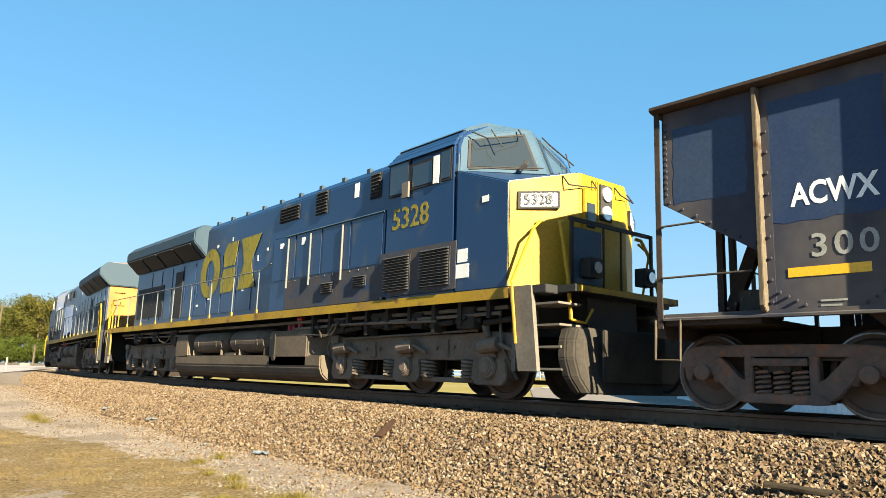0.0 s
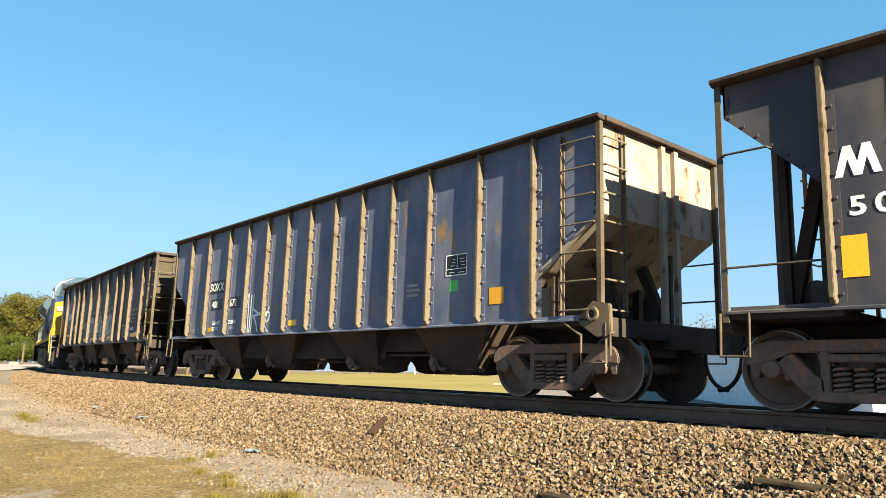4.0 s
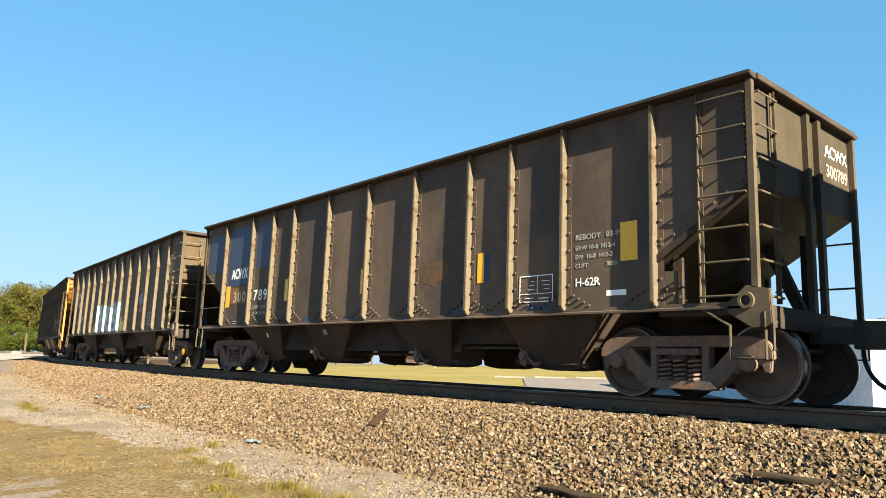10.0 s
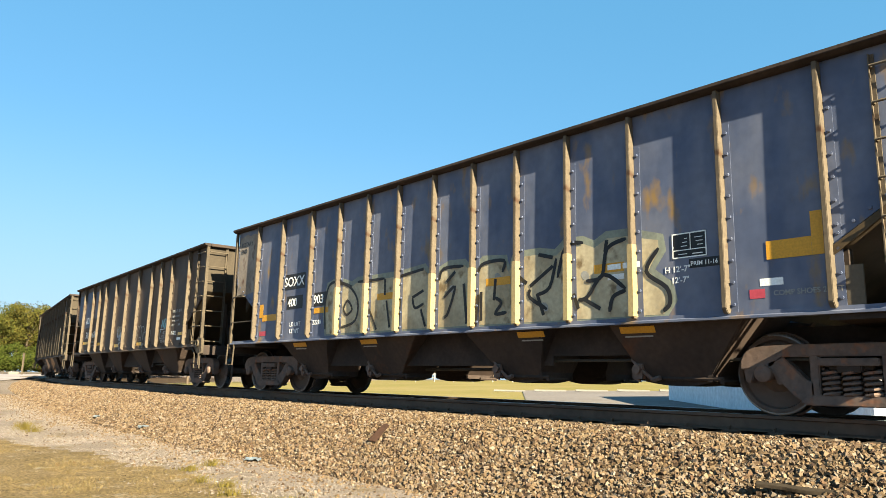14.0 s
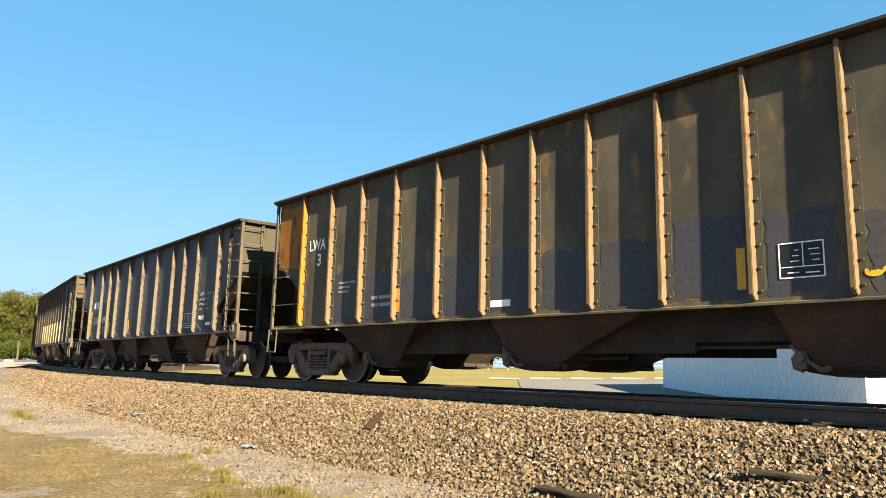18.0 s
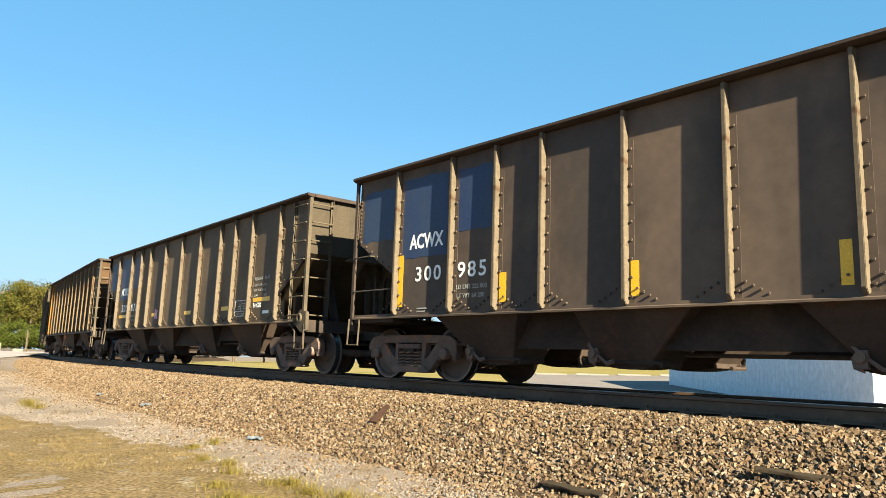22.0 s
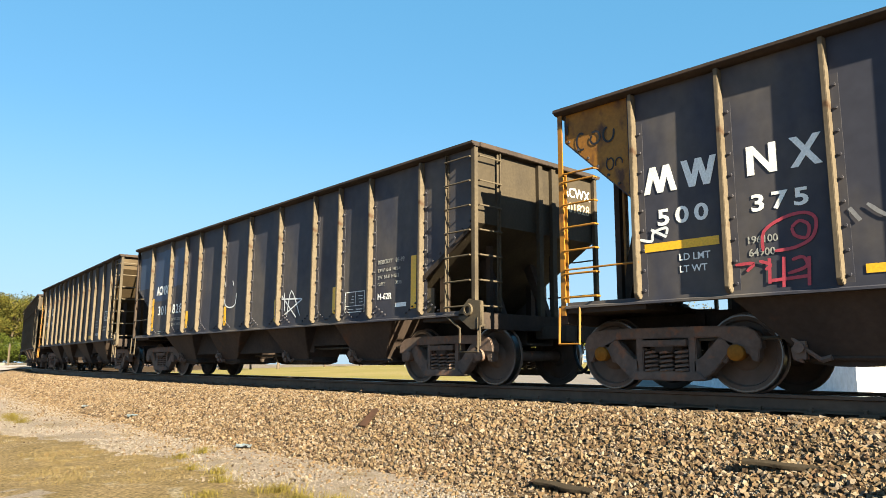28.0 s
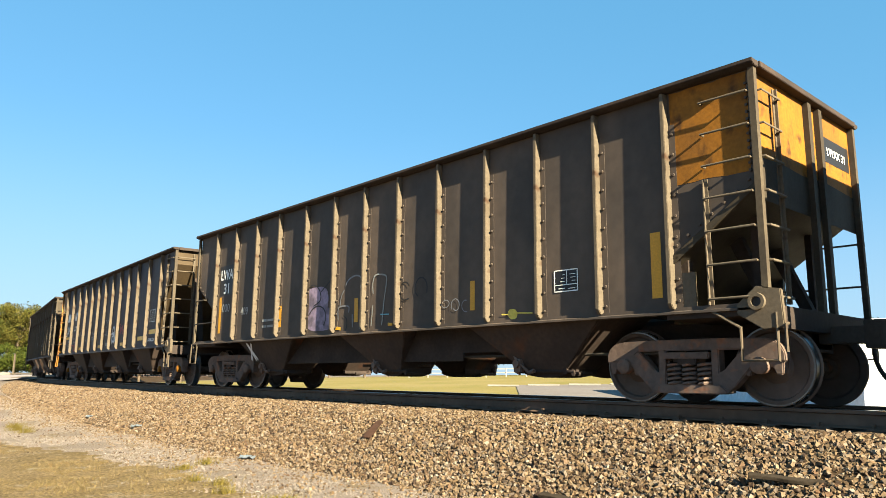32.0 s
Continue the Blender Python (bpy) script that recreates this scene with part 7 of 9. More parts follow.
def rebodied(index, number, colour, marks, stripes, label, **more):
    """The eleven-rib cars: blue patches, reporting marks, build notes."""
    car = hopper_car(index, label, colour, "eleven", M["dark_end"], brake=index in (0, 5, 9, 10), ladder_mat=M["ladder"], TOP=3.70, **more)
    patch(car, 6.15, 7.05, 2.45, 3.38, M["blue"], ragged=0.02, seed=index)
    patch(car, 4.74, 5.90, 2.05, 3.44, M["blue"], ragged=0.02, seed=index + 1)
    patch(car, 3.75, 4.50, 2.38, 3.4, M["blue"], ragged=0.02, seed=index + 2)
    if index == 4:
        patch(car, 4.89, 5.74, 1.62, 2.0, M["red"], ragged=0.02, seed=index + 3)
    text(car, "ACWX", 5.68, 2.21, 0.24, W, 0.78, bold=0.026)
    text(car, number[:3], 5.52, 1.65, 0.24, P if index == 0 else M["cream"] if index == 4 else W, 1.12, space=1.22)
    text(car, number[3:], 4.48, 1.65, 0.24, W, 1.12, space=1.22)
    text(car, "LD LMT", 4.50, 1.46, 0.07, P)
    text(car, "222 800", 4.14, 1.46, 0.07, P)
    text(car, "LT WT", 4.48, 1.32, 0.07, P)
    text(car, "64 200", 4.14, 1.32, 0.07, P)
    stencil_box(car, -3.78, 1.24, field=False)
    text(car, "REBODY", -4.78, 2.04, 0.075, P)
    text(car, "03-99", -5.28, 2.04, 0.075, P)
    text(car, "EXW 10-8  H12-4", -4.78, 1.90, 0.06, P)
    text(car, "EW  10-8  H12-3", -4.78, 1.78, 0.06, P)
    text(car, "CUFT", -4.78, 1.66, 0.06, P)
    text(car, "3830", -5.28, 1.66, 0.06, P)
    text(car, "H-62R", -4.78, 1.42, 0.105, W)
    patch(car, -5.58, -5.28, 1.27, 1.34, W, "placard")
    small_print(car, 5.44, 1.18, [[0.25], [0.2]], P, 0.05, 0.02)
    for u0, u1, z0, z1 in stripes:
        patch(car, u0, u1, z0, z1, Y, "reflector")
    # number on the rear wall
    t = text(car, "ACWX", 0, 0, 0.17, W)
    k = 0.17 / 0.7
    t.matrix_basis = Matrix(((0, 0, -1, -END - 0.004), (-k, 0, 0, -0.66), (0, k, 0, 3.22), (0, 0, 0, 1)))
    t = text(car, number, 0, 0, 0.17, M["cream"])
    t.matrix_basis = Matrix(((0, 0, -1, -END - 0.004), (-k, 0, 0, -0.68), (0, k, 0, 2.95), (0, 0, 0, 1)))
    if marks:
        marks(car)
    CARS.append(car)
    return car


def plain(index, colour, label, rear, RIB="thirteen", **more):
    """The thirteen-rib cars."""
    car = hopper_car(index, label, colour, RIB, rear, **more)
    CARS.append(car)
    return car


UPRIGHT = [(5.83, 5.96, 1.23, 2.12), (3.42, 3.56, 1.22, 1.66), (1.18, 1.30, 1.2, 1.65), (-1.25, -1.13, 1.2, 1.66), (-3.48, -3.36, 1.25, 1.75), (-5.84, -5.70, 1.22, 2.1)]
LEVEL = [(4.95, 5.75, 1.45, 1.55), (1.84, 2.33, 1.42, 1.52), (-0.90, -0.42, 1.39, 1.49), (-3.45, -2.95, 1.41, 1.51), (-5.6, -4.75, 1.55, 1.645)]


def marks_5(car):
    spray(car, M["teal"], 0.05, [[(-3.93, 1.62), (-3.95, 1.88), (-4.05, 1.66), (-4.07, 1.92)], [(-3.84, 1.72), (-3.95, 1.73)], [(-4.22, 1.9), (-4.13, 1.85), (-4.12, 1.68), (-4.2, 1.66), (-4.22, 1.78)], [(-4.42, 1.92), (-4.28, 1.86), (-4.28, 1.68), (-4.4, 1.66)],
                [(-4.3, 1.77), (-4.38, 1.78)], [(-3.80, 1.53), (-3.85, 1.56)], [(-4.45, 1.62), (-4.49, 1.6)]])
    patch(car, -1.28, -0.98, 1.5, 1.72, M["pale"], "paint_blob", SHEET + 0.0046, 0.04, 57)
    for u0, u1, z0, z1 in ((-5.80, -5.69, 1.42, 1.96), (-5.688, -5.35, 1.39, 1.47)):
        patch(car, u0, u1, z0, z1, Y, "reflector")


def marks_9(car):
    scrawl(car, 2.05, 1.75, 1.35, 1.65, M["pink"], 54, 2, 0.07)


def marks_10(car):
    scrawl(car, -4.1, -4.5, 1.75, 2.0, M["haze"], 55, 3, 0.015)


# car 0
rebodied(0, "300975", "black", None, [(4.95, 5.75, 1.45, 1.55), (1.82, 2.27, 1.19, 1.3), (0.55, 1.01, 1.2, 1.3), (-0.88, -0.48, 1.19, 1.3), (-2.16, -1.71, 1.2, 1.31), (-5.81, -4.88, 1.21, 1.32)], "dark open-top hopper car with white sprayed graffiti along its side")

# car 1: slate car with a bleached rear end
c = plain(1, "slate", RIB="thirteen_slate", label="slate-grey open-top hopper car with a bleached white end", rear=M["pale_end"], front=PAINT["slate"], ladder_mat=M["dust"], TOP=3.78, gear=True)
for u0, u1, z0, z1 in ((4.06, 4.92, 2.14, 2.47), (4.12, 4.76, 1.72, 2.0), (3.1, 3.72, 1.72, 2.0)):
    patch(c, u0, u1, z0, z1, M["ink"], "number_panel")
text(c, "SOXX", 4.90, 2.21, 0.20, W, 1.05, SHEET + 0.006)
text(c, "400", 4.72, 1.78, 0.17, W, 1.05, SHEET + 0.006)
text(c, "672", 3.70, 1.78, 0.17, W, 1.05, SHEET + 0.006)
text(c, "LD LMT", 4.6, 1.36, 0.09, W)
text(c, "LT WT", 4.6, 1.22, 0.09, W)
text(c, "222300", 3.7, 1.36, 0.09, W)
text(c, "63700", 3.66, 1.22, 0.09, P)
patch(c, 5.1, 5.3, 1.3, 1.75, O, "reflector")
patch(c, 4.6, 4.85, 1.2, 1.3, O, "reflector")
patch(c, -5.5, -5.2, 1.35, 1.6, O, "reflector")
patch(c, 0.45, 0.8, 1.22, 1.34, Y, "reflector")
patch(c, -4.5, -4.3, 1.6, 1.78, material("green_tag", (0.08, 0.42, 0.10), None, 0.5, bump=0.0), "tag")
small_print(c, 5.95, 1.25, [[0.2, 0.3], [0.4]], P, 0.06, 0.025)
small_print(c, -3.2, 1.75, [[0.3], [0.36], [0.3]], P)
stencil_box(c, -4.2, 1.85, 0.5, 0.34)

# car 2
c = plain(2, "black", label="black open-top hopper car with golden yellow ends and faint white graffiti", rear=M["gold_end"], front=PAINT["black"], cut=(2.30, 3.30), ladder_mat=M["gold_end"])
spray_area(c, [(-6.22, 2.40), (-7.17, 3.30), (-7.17, 3.69), (-6.22, 3.69)], M["gold_end"], SHEET + 0.0012, "yellow_corner")
for words, z, mat in (("MWNX", 3.32, W), ("500373", 3.12, M["pale"])):
    t = text(c, words, 0, 0, 0.12, mat)
    t.matrix_basis = Matrix(((0, 0, -1, -END - 0.004), (-0.171, 0, 0, -0.72), (0, 0.171, 0, z), (0, 0, 0, 1)))
for letter, u in (("M", 6.02), ("W", 5.52), ("N", 4.82), ("X", 4.36)):
    block_letter(c, letter, u, 2.38, 0.36 if letter in "MW" else 0.27, 0.32, W)
text(c, "500", 5.95, 1.98, 0.19, W, 1.3, space=1.35, bold=0.025)
text(c, "373", 4.85, 1.97, 0.19, W, 1.3, space=1.35, bold=0.025)
text(c, "LD LMT", 5.62, 1.58, 0.08, P)
text(c, "LT WT", 5.58, 1.44, 0.08, P)
text(c, "198200", 4.8, 1.58, 0.08, P)
text(c, "64800", 4.78, 1.44, 0.08, P)
for u0, u1, z0, z1 in ((5.80, 6.04, 1.36, 1.78), (2.98, 3.1, 1.25, 1.72), (-2.84, -2.72, 1.3, 1.8), (-6.0, -5.72, 1.5, 2.0)):
    patch(c, u0, u1, z0, z1, Y, "reflector")
stencil_box(c, -5.12, 1.82, 0.5, 0.36)
text(c, "H-100-LD3", -4.0, 1.45, 0.09, P)
small_print(c, -5.35, 1.62, [[0.05, 0.06], [0.05, 0.06]], P, 0.14, 0.035)
patch(c, -5.78, -5.4, 1.17, 1.24, P, "placard")
# car 3
c = plain(3, "olive", RIB="thirteen_wide", slope=M["dark_end"], label="olive-brown open-top hopper car with a large teal and violet graffito", rear=M["tan_end"], front=M["rust_end"], TOP=3.82)
patch(c, 6.2, 7.14, 2.6, 3.72, M["rust_end"], "rusty_panel", ragged=0.02, seed=31)
patch(c, 5.3, 6.1, 2.13, 2.88, M["ink"], "number_panel")
text(c, "LWAX", 6.07, 2.58, 0.22, W, 0.85, SHEET + 0.006)
text(c, "30", 5.84, 2.2, 0.22, W, 1.0, SHEET + 0.006)
small_print(c, 4.94, 2.32, [[0.4], [0.2], [0.3], [0.25], [0.2]], P)
small_print(c, 3.75, 1.5, [[0.3, 0.35], [0.25, 0.3]], W, 0.13, 0.06)
TINT = material("pale_blue_overspray", (0.24, 0.29, 0.32), (0.15, 0.16, 0.17), 0.6, grain=20, blotch=4.0, amount=0.9, bump=0.05)
FADE = material("teal_to_violet_spray_paint", (0.12, 0.34, 0.42), (0.10, 0.29, 0.38), 0.5, grain=30, blotch=1.5, bump=0.0)
fn, fk = FADE.node_tree.nodes, FADE.node_tree.links
at, cut, ramp, blend = fn.new("ShaderNodeTexCoord"), fn.new("ShaderNodeSeparateXYZ"), fn.new("ShaderNodeMapRange"), fn.new("ShaderNodeMix")
ramp.inputs["From Min"].default_value, ramp.inputs["From Max"].default_value = 1.62, 1.28
blend.data_type = "RGBA"
blend.inputs["B"].default_value = (0.22, 0.20, 0.42, 1)
old = fn["Principled BSDF"].inputs["Base Color"].links[0].from_socket
fk.new(at.outputs["Object"], cut.inputs[0])
fk.new(cut.outputs["Z"], ramp.inputs["Value"])
fk.new(ramp.outputs[0], blend.inputs["Factor"])
fk.new(old, blend.inputs["A"])
fk.new(blend.outputs["Result"], fn["Principled BSDF"].inputs["Base Color"])
SWEEP = [(2.43, 2.02), (2.17, 2.25), (1.57, 2.11), (1.58, 1.98), (1.52, 1.75), (1.37, 2.26), (1.07, 2.17), (0.82, 2.11), (0.38, 2.28), (0.44, 2.05), (0.18, 2.1), (0.17, 1.94), (-0.12, 2.27), (-0.47, 2.04),
         (-0.45, 1.76), (-0.66, 2.28), (-1.19, 2.2), (-1.13, 2.04), (-1.19, 1.78), (-1.11, 1.58), (-0.96, 1.44), (-1.01, 1.12), (2.27, 1.12), (2.29, 1.6), (2.41, 1.67)]
spray_area(c, inset(SWEEP, -0.03), M["cream"], SHEET + 0.003)
spray_area(c, SWEEP, M["ink"], SHEET + 0.005)
LETTERS = {"R": [(2.36, 1.98), (2.14, 2.18), (1.64, 2.07), (1.67, 1.94), (1.58, 1.73), (1.69, 1.57), (1.54, 1.34), (1.57, 1.13), (2.24, 1.13), (2.27, 1.66), (2.35, 1.69)],
           "E": [(1.49, 1.66), (1.34, 2.19), (0.93, 2.09), (0.97, 1.87), (1.19, 1.86), (1.25, 1.73), (1.06, 1.73), (1.1, 1.51), (1.38, 1.39), (1.31, 1.28), (1.05, 1.28), (1.03, 1.13), (1.48, 1.13), (1.52, 1.46)],
           "U": [(0.86, 1.97), (0.5, 2.15), (0.63, 1.72), (0.71, 1.4), (0.57, 1.32), (0.44, 1.42), (0.5, 1.98), (0.22, 2.05), (0.19, 1.82), (0.12, 1.29), (0.3, 1.13), (0.8, 1.13), (0.92, 1.42)],
           "S": [(0.12, 1.85), (0.04, 1.96), (-0.15, 2.18), (-0.43, 2.01), (-0.4, 1.67), (-0.21, 1.7), (-0.19, 1.86), (-0.05, 1.88), (-0.09, 1.69), (-0.51, 1.48), (-0.6, 1.28), (-0.48, 1.13), (0.02, 1.13), (0.11, 1.22),
                 (-0.29, 1.24), (-0.31, 1.36), (0.15, 1.61)],
           "Z": [(-0.5, 1.63), (-0.69, 2.21), (-1.06, 2.14), (-1.06, 1.82), (-0.92, 1.79), (-0.86, 1.86), (-0.75, 1.76), (-0.67, 1.59), (-0.95, 1.64), (-0.93, 1.41), (-0.73, 1.4), (-0.69, 1.27), (-0.93, 1.25),
                 (-0.97, 1.13), (-0.58, 1.13), (-0.54, 1.25), (-0.63, 1.44)]}
for pts in LETTERS.values():
    spray_area(c, inset(pts, -0.012), M["spray"], SHEET + 0.0065)
    spray_area(c, pts, FADE, SHEET + 0.008)
for u, z in ((1.94, 1.71), (1.86, 1.31)):
    spray_area(c, bubble(u - 0.11, u + 0.11, z - 0.11, z + 0.11, 0.02, 12, 0.9), M["ink"], SHEET + 0.0095)
FLAME = material("lemon_spray_paint", (0.44, 0.40, 0.13), (0.36, 0.31, 0.10), 0.5, grain=30, blotch=1.2, bump=0.0)
for pts in ([(3.02, 1.12), (3.01, 1.31), (2.72, 1.23), (2.76, 1.44), (2.43, 1.32), (2.47, 1.57), (2.3, 1.5), (2.26, 1.12)], [(-1.0, 1.39), (-1.06, 1.49), (-1.35, 1.60), (-1.3, 1.42), (-1.92, 1.5), (-1.9, 1.12), (-1.1, 1.12)]):
    spray_area(c, inset(pts, -0.025), M["orange"], SHEET + 0.0014)
    spray_area(c, pts, FLAME, SHEET + 0.0026)
for x, h in ((2.02, 0.96), (0.98, 0.92), (0.0, 0.8), (-0.98, 0.95)):
    part("graffiti", ("ribpaint", h), lambda h=h: Shape().box(-0.036, 0.036, 0, WIDE - SHEET + 0.016, 0, h), TINT, c, at=(x, SHEET, SILL + 0.05))
scrawl(c, -3.2, -4.05, 1.9, 2.3, M["violet"], 82, 5, 0.04)
scrawl(c, -3.2, -4.05, 1.65, 1.95, M["pink"], 83, 5, 0.04)
stencil_box(c, -4.36, 1.24, 0.52, 0.38)
patch(c, 2.98, 3.06, 1.14, 1.66, O, "reflector")
patch(c, -3.04, -2.93, 1.22, 1.7, O, "reflector")

# cars 4 and 5
rebodied(4, "300789", "brown", None, [(5.70, 5.92, 1.54, 2.05), (2.88, 3.04, 1.58, 2.04), (0.11, 0.22, 1.58, 2.04), (-3.04, -2.90, 1.58, 2.04), (-5.75, -5.5, 1.7, 2.2)], "brown dusty open-top hopper car with faded blue paint patches")
rebodied(5, "300689", "brown", marks_5, [(5.05, 5.85, 1.42, 1.52), (3.12, 3.62, 1.33, 1.43), (0.62, 1.13, 1.21, 1.31), (-2.02, -1.5, 1.2, 1.3)], "brown dusty open-top hopper car with small faint graffiti")

# car 6
c = plain(6, "slate", RIB="thirteen_slate", label="slate-blue open-top hopper car with a long cream and gold graffito", rear=M["tan_end"], front=M["pale_end"], ladder_mat=M["dust"], TOP=3.78)
patch(c, 6.25, 7.15, 2.2, 3.6, M["pale_end"], "bleached_panel", ragged=0.03, seed=9)
text(c, "ROTARY", 7.05, 3.34, 0.10, M["ink"], 1.0, SHEET + 0.006)
text(c, "END", 7.05, 3.18, 0.10, M["ink"], 1.0, SHEET + 0.006)
for u0, u1, z0, z1 in ((4.06, 4.92, 2.14, 2.47), (4.12, 4.76, 1.72, 2.0), (3.1, 3.72, 1.72, 2.0)):
    patch(c, u0, u1, z0, z1, M["ink"], "number_panel")
text(c, "SOXX", 4.90, 2.21, 0.20, W, 1.05, SHEET + 0.006)
text(c, "400", 4.72, 1.78, 0.17, W, 1.05, SHEET + 0.006)
text(c, "903", 3.70, 1.78, 0.17, W, 1.05, SHEET + 0.006)
text(c, "LD LMT", 4.6, 1.36, 0.09, W)
text(c, "LT WT", 4.6, 1.22, 0.09, W)
text(c, "22230", 3.7, 1.36, 0.09, W)
small_print(c, -3.4, 1.75, [[0.2, 0.25], [0.25]], W, 0.13, 0.07)
for u0, u1, z0, z1 in ((5.1, 5.8, 1.52, 1.66), (5.78, 5.95, 1.6, 1.9), (3.14, 3.66, 1.58, 1.69), (1.05, 1.55, 1.70, 1.82), (-1.2, -1.7, 1.72, 1.84), (-3.19, -3.65, 1.72, 1.84), (-5.92, -5.45, 1.66, 1.86), (-6.1, -5.922, 1.66, 2.12)):
    patch(c, min(u0, u1), max(u0, u1), z0, z1, O, "reflector")
patch(c, -5.61, -5.36, 1.38, 1.46, W, "placard")
patch(c, -5.41, -5.24, 1.25, 1.35, M["carmine"], "placard")
text(c, "H 12'-7\"", -4.22, 1.63, 0.07, W)
text(c, "12'-7\"", -4.3, 1.50, 0.07, W)
patch(c, -4.92, -4.54, 1.66, 1.77, M["ink"], "number_panel")
text(c, "PRIM 11-16", -4.56, 1.69, 0.05, W)
text(c, "COMP SHOES 2 LIFT", -5.5, 1.27, 0.055, P)
patch(c, 5.6, 5.9, 1.2, 1.3, M["carmine"], "placard")
stencil_box(c, -4.33, 1.79, 0.44, 0.30)
HALO = material("pale_green_spray_haze", (0.20, 0.215, 0.17), (0.11, 0.125, 0.125), 0.55, grain=20, blotch=2.0, bump=0.0)
BEIGE = material("weathered_beige_spray_paint", (0.41, 0.35, 0.235), (0.28, 0.225, 0.14), 0.55, grain=18, blotch=1.8, streak=1.2, amount=0.9, bump=0.03, third=(0.15, 0.105, 0.055))
GOLD = material("gold_spray_paint", (0.30, 0.225, 0.10), (0.22, 0.175, 0.11), 0.45, grain=30, bump=0.0)
TOPS = [(3.16, 1.16), (3.26, 1.7), (3.14, 2.09), (2.85, 2.15), (2.35, 2.02), (2.17, 2.09), (1.81, 2.08), (1.34, 2.08), (0.88, 2.08), (0.27, 2.14), (0.04, 1.93), (-0.16, 2.05), (-0.37, 2.12), (-0.7, 2.11), (-0.9, 1.95), (-1.15, 2.11), (-1.57, 2.08), (-1.66, 1.9), (-1.8, 2.1), (-2.24, 2.09), (-2.33, 2.07), (-2.56, 2.04), (-2.73, 2.17), (-2.99, 2.16), (-3.2, 2.07), (-3.4, 2.17), (-3.69, 2.16), (-3.92, 2.1), (-4.14, 2.05), (-4.15, 1.93), (-3.99, 1.68), (-4.24, 1.46), (-4.28, 1.31), (-4.19, 1.14)]
BAND = [(u, max(z, 1.112)) for u, z in TOPS]
spray_area(c, [(u, max(z, 1.111)) for u, z in inset(BAND, -0.10)], HALO, SHEET + 0.0014)
spray_area(c, BAND, BEIGE, SHEET + 0.0030)
for u, z in ((2.6, 1.55), (1.05, 1.6), (-0.45, 1.75), (-1.45, 1.85), (-2.35, 1.35), (-3.05, 1.72), (-3.6, 1.5)):
    spray_area(c, bubble(u - 0.06, u + 0.07, z - 0.07, z + 0.06, 0.02, 9, 0.9), M["pale"], SHEET + 0.0044)
for x in (2.785, 1.85, 0.935, 0.0, -0.935, -1.85, -2.785, -3.8):
    part("graffiti", ("ribpaint", 0.9), lambda: Shape().box(-0.036, 0.036, 0, WIDE - SHEET + 0.016, 0, 0.9), GOLD, c, at=(x, SHEET, SILL + 0.03))

def on_chute(car, u, z, w, h, mat, name="sticker"):
    """A flat mark on the inward-sloping side of a hopper."""
    tilt = math.degrees(math.atan2(0.35, 0.73))
    y = SHEET - 0.03 - (1.13 - z) * 0.35 / 0.73 + 0.006
    return part(name, ("chutemark", w, h), lambda: Shape().box(-w / 2, w / 2, 0, 0.002, -h / 2, h / 2), mat, car, at=Matrix.Translation((u, y, z)) @ pose(0, 0, 0, -tilt, 0, 0))


for u in (4.3, 1.9, -2.0, -3.75):
    on_chute(c, u, 0.98, 0.5, 0.09, O)
    on_chute(c, u, 0.90, 0.4, 0.02, P, "print_bar")
# sprayed tags on the sloping hopper sides of car 2
LEAN = Matrix.Translation((0, SHEET - 0.018, SILL + 0.03)) @ pose(0, 0, 0, -math.degrees(math.atan2(0.35, SILL - 0.37)), 0, 0)
for r in [[(-3.92, 0.99), (-4.18, 0.96), (-4.45, 0.97)], [(-4.00, 0.99), (-4.08, 0.82), (-4.27, 0.96)], [(-4.13, 0.96), (-3.94, 0.76)], [(-4.32, 0.98), (-4.27, 0.64), (-4.41, 0.83)], [(-3.93, 0.94), (-4.10, 0.88), (-4.40, 0.74)], [(-4.12, 0.79), (-4.33, 0.87), (-4.45, 0.74)], [(-4.27, 0.96), (-4.45, 0.91)]] + [[(-1.06, 0.65), (-1.23, 0.84), (-1.32, 1.00)], [(-0.93, 0.93), (-1.33, 1.02), (-1.37, 0.92)]]:
    LAYER[0] += 1
    part("graffiti", ("spray", LAYER[0]), lambda r=r: ribbon([(u, (z - SILL - 0.03) * 1.126) for u, z in r], 0.022, 0.0), M["haze"], CARS[2], at=LEAN)
OXIDE = material("thin_rust_bloom", (0.096, 0.057, 0.0336), (0.068, 0.0478, 0.0347), 0.75, grain=20, blotch=3.0, bump=0.05)
patch(CARS[4], -2.2, -1.5, 1.62, 2.02, OXIDE, "rust_bloom", ragged=0.05, seed=71)
patch(CARS[4], -3.16, -3.06, 1.6, 2.02, M["blue"], "paint_patch", ragged=0.01, seed=72)
for u, w in ((2.2, 0.30), (0.7, 0.24), (-2.3, 0.4), (-3.9, 0.5)):
    patch(CARS[4], u - w, u, 1.13, 1.19, M["blue"], "paint_patch", ragged=0.015, seed=int(10 * w))
on_chute(CARS[4], 3.95, 0.86, 0.06, 0.10, W, "paint_blob")
on_chute(CARS[4], 1.55, 0.90, 0.13, 0.11, P, "paint_blob")

rebodied(7, "300998", "black", None, UPRIGHT, "dark grey open-top hopper car with yellow upright reflectors")

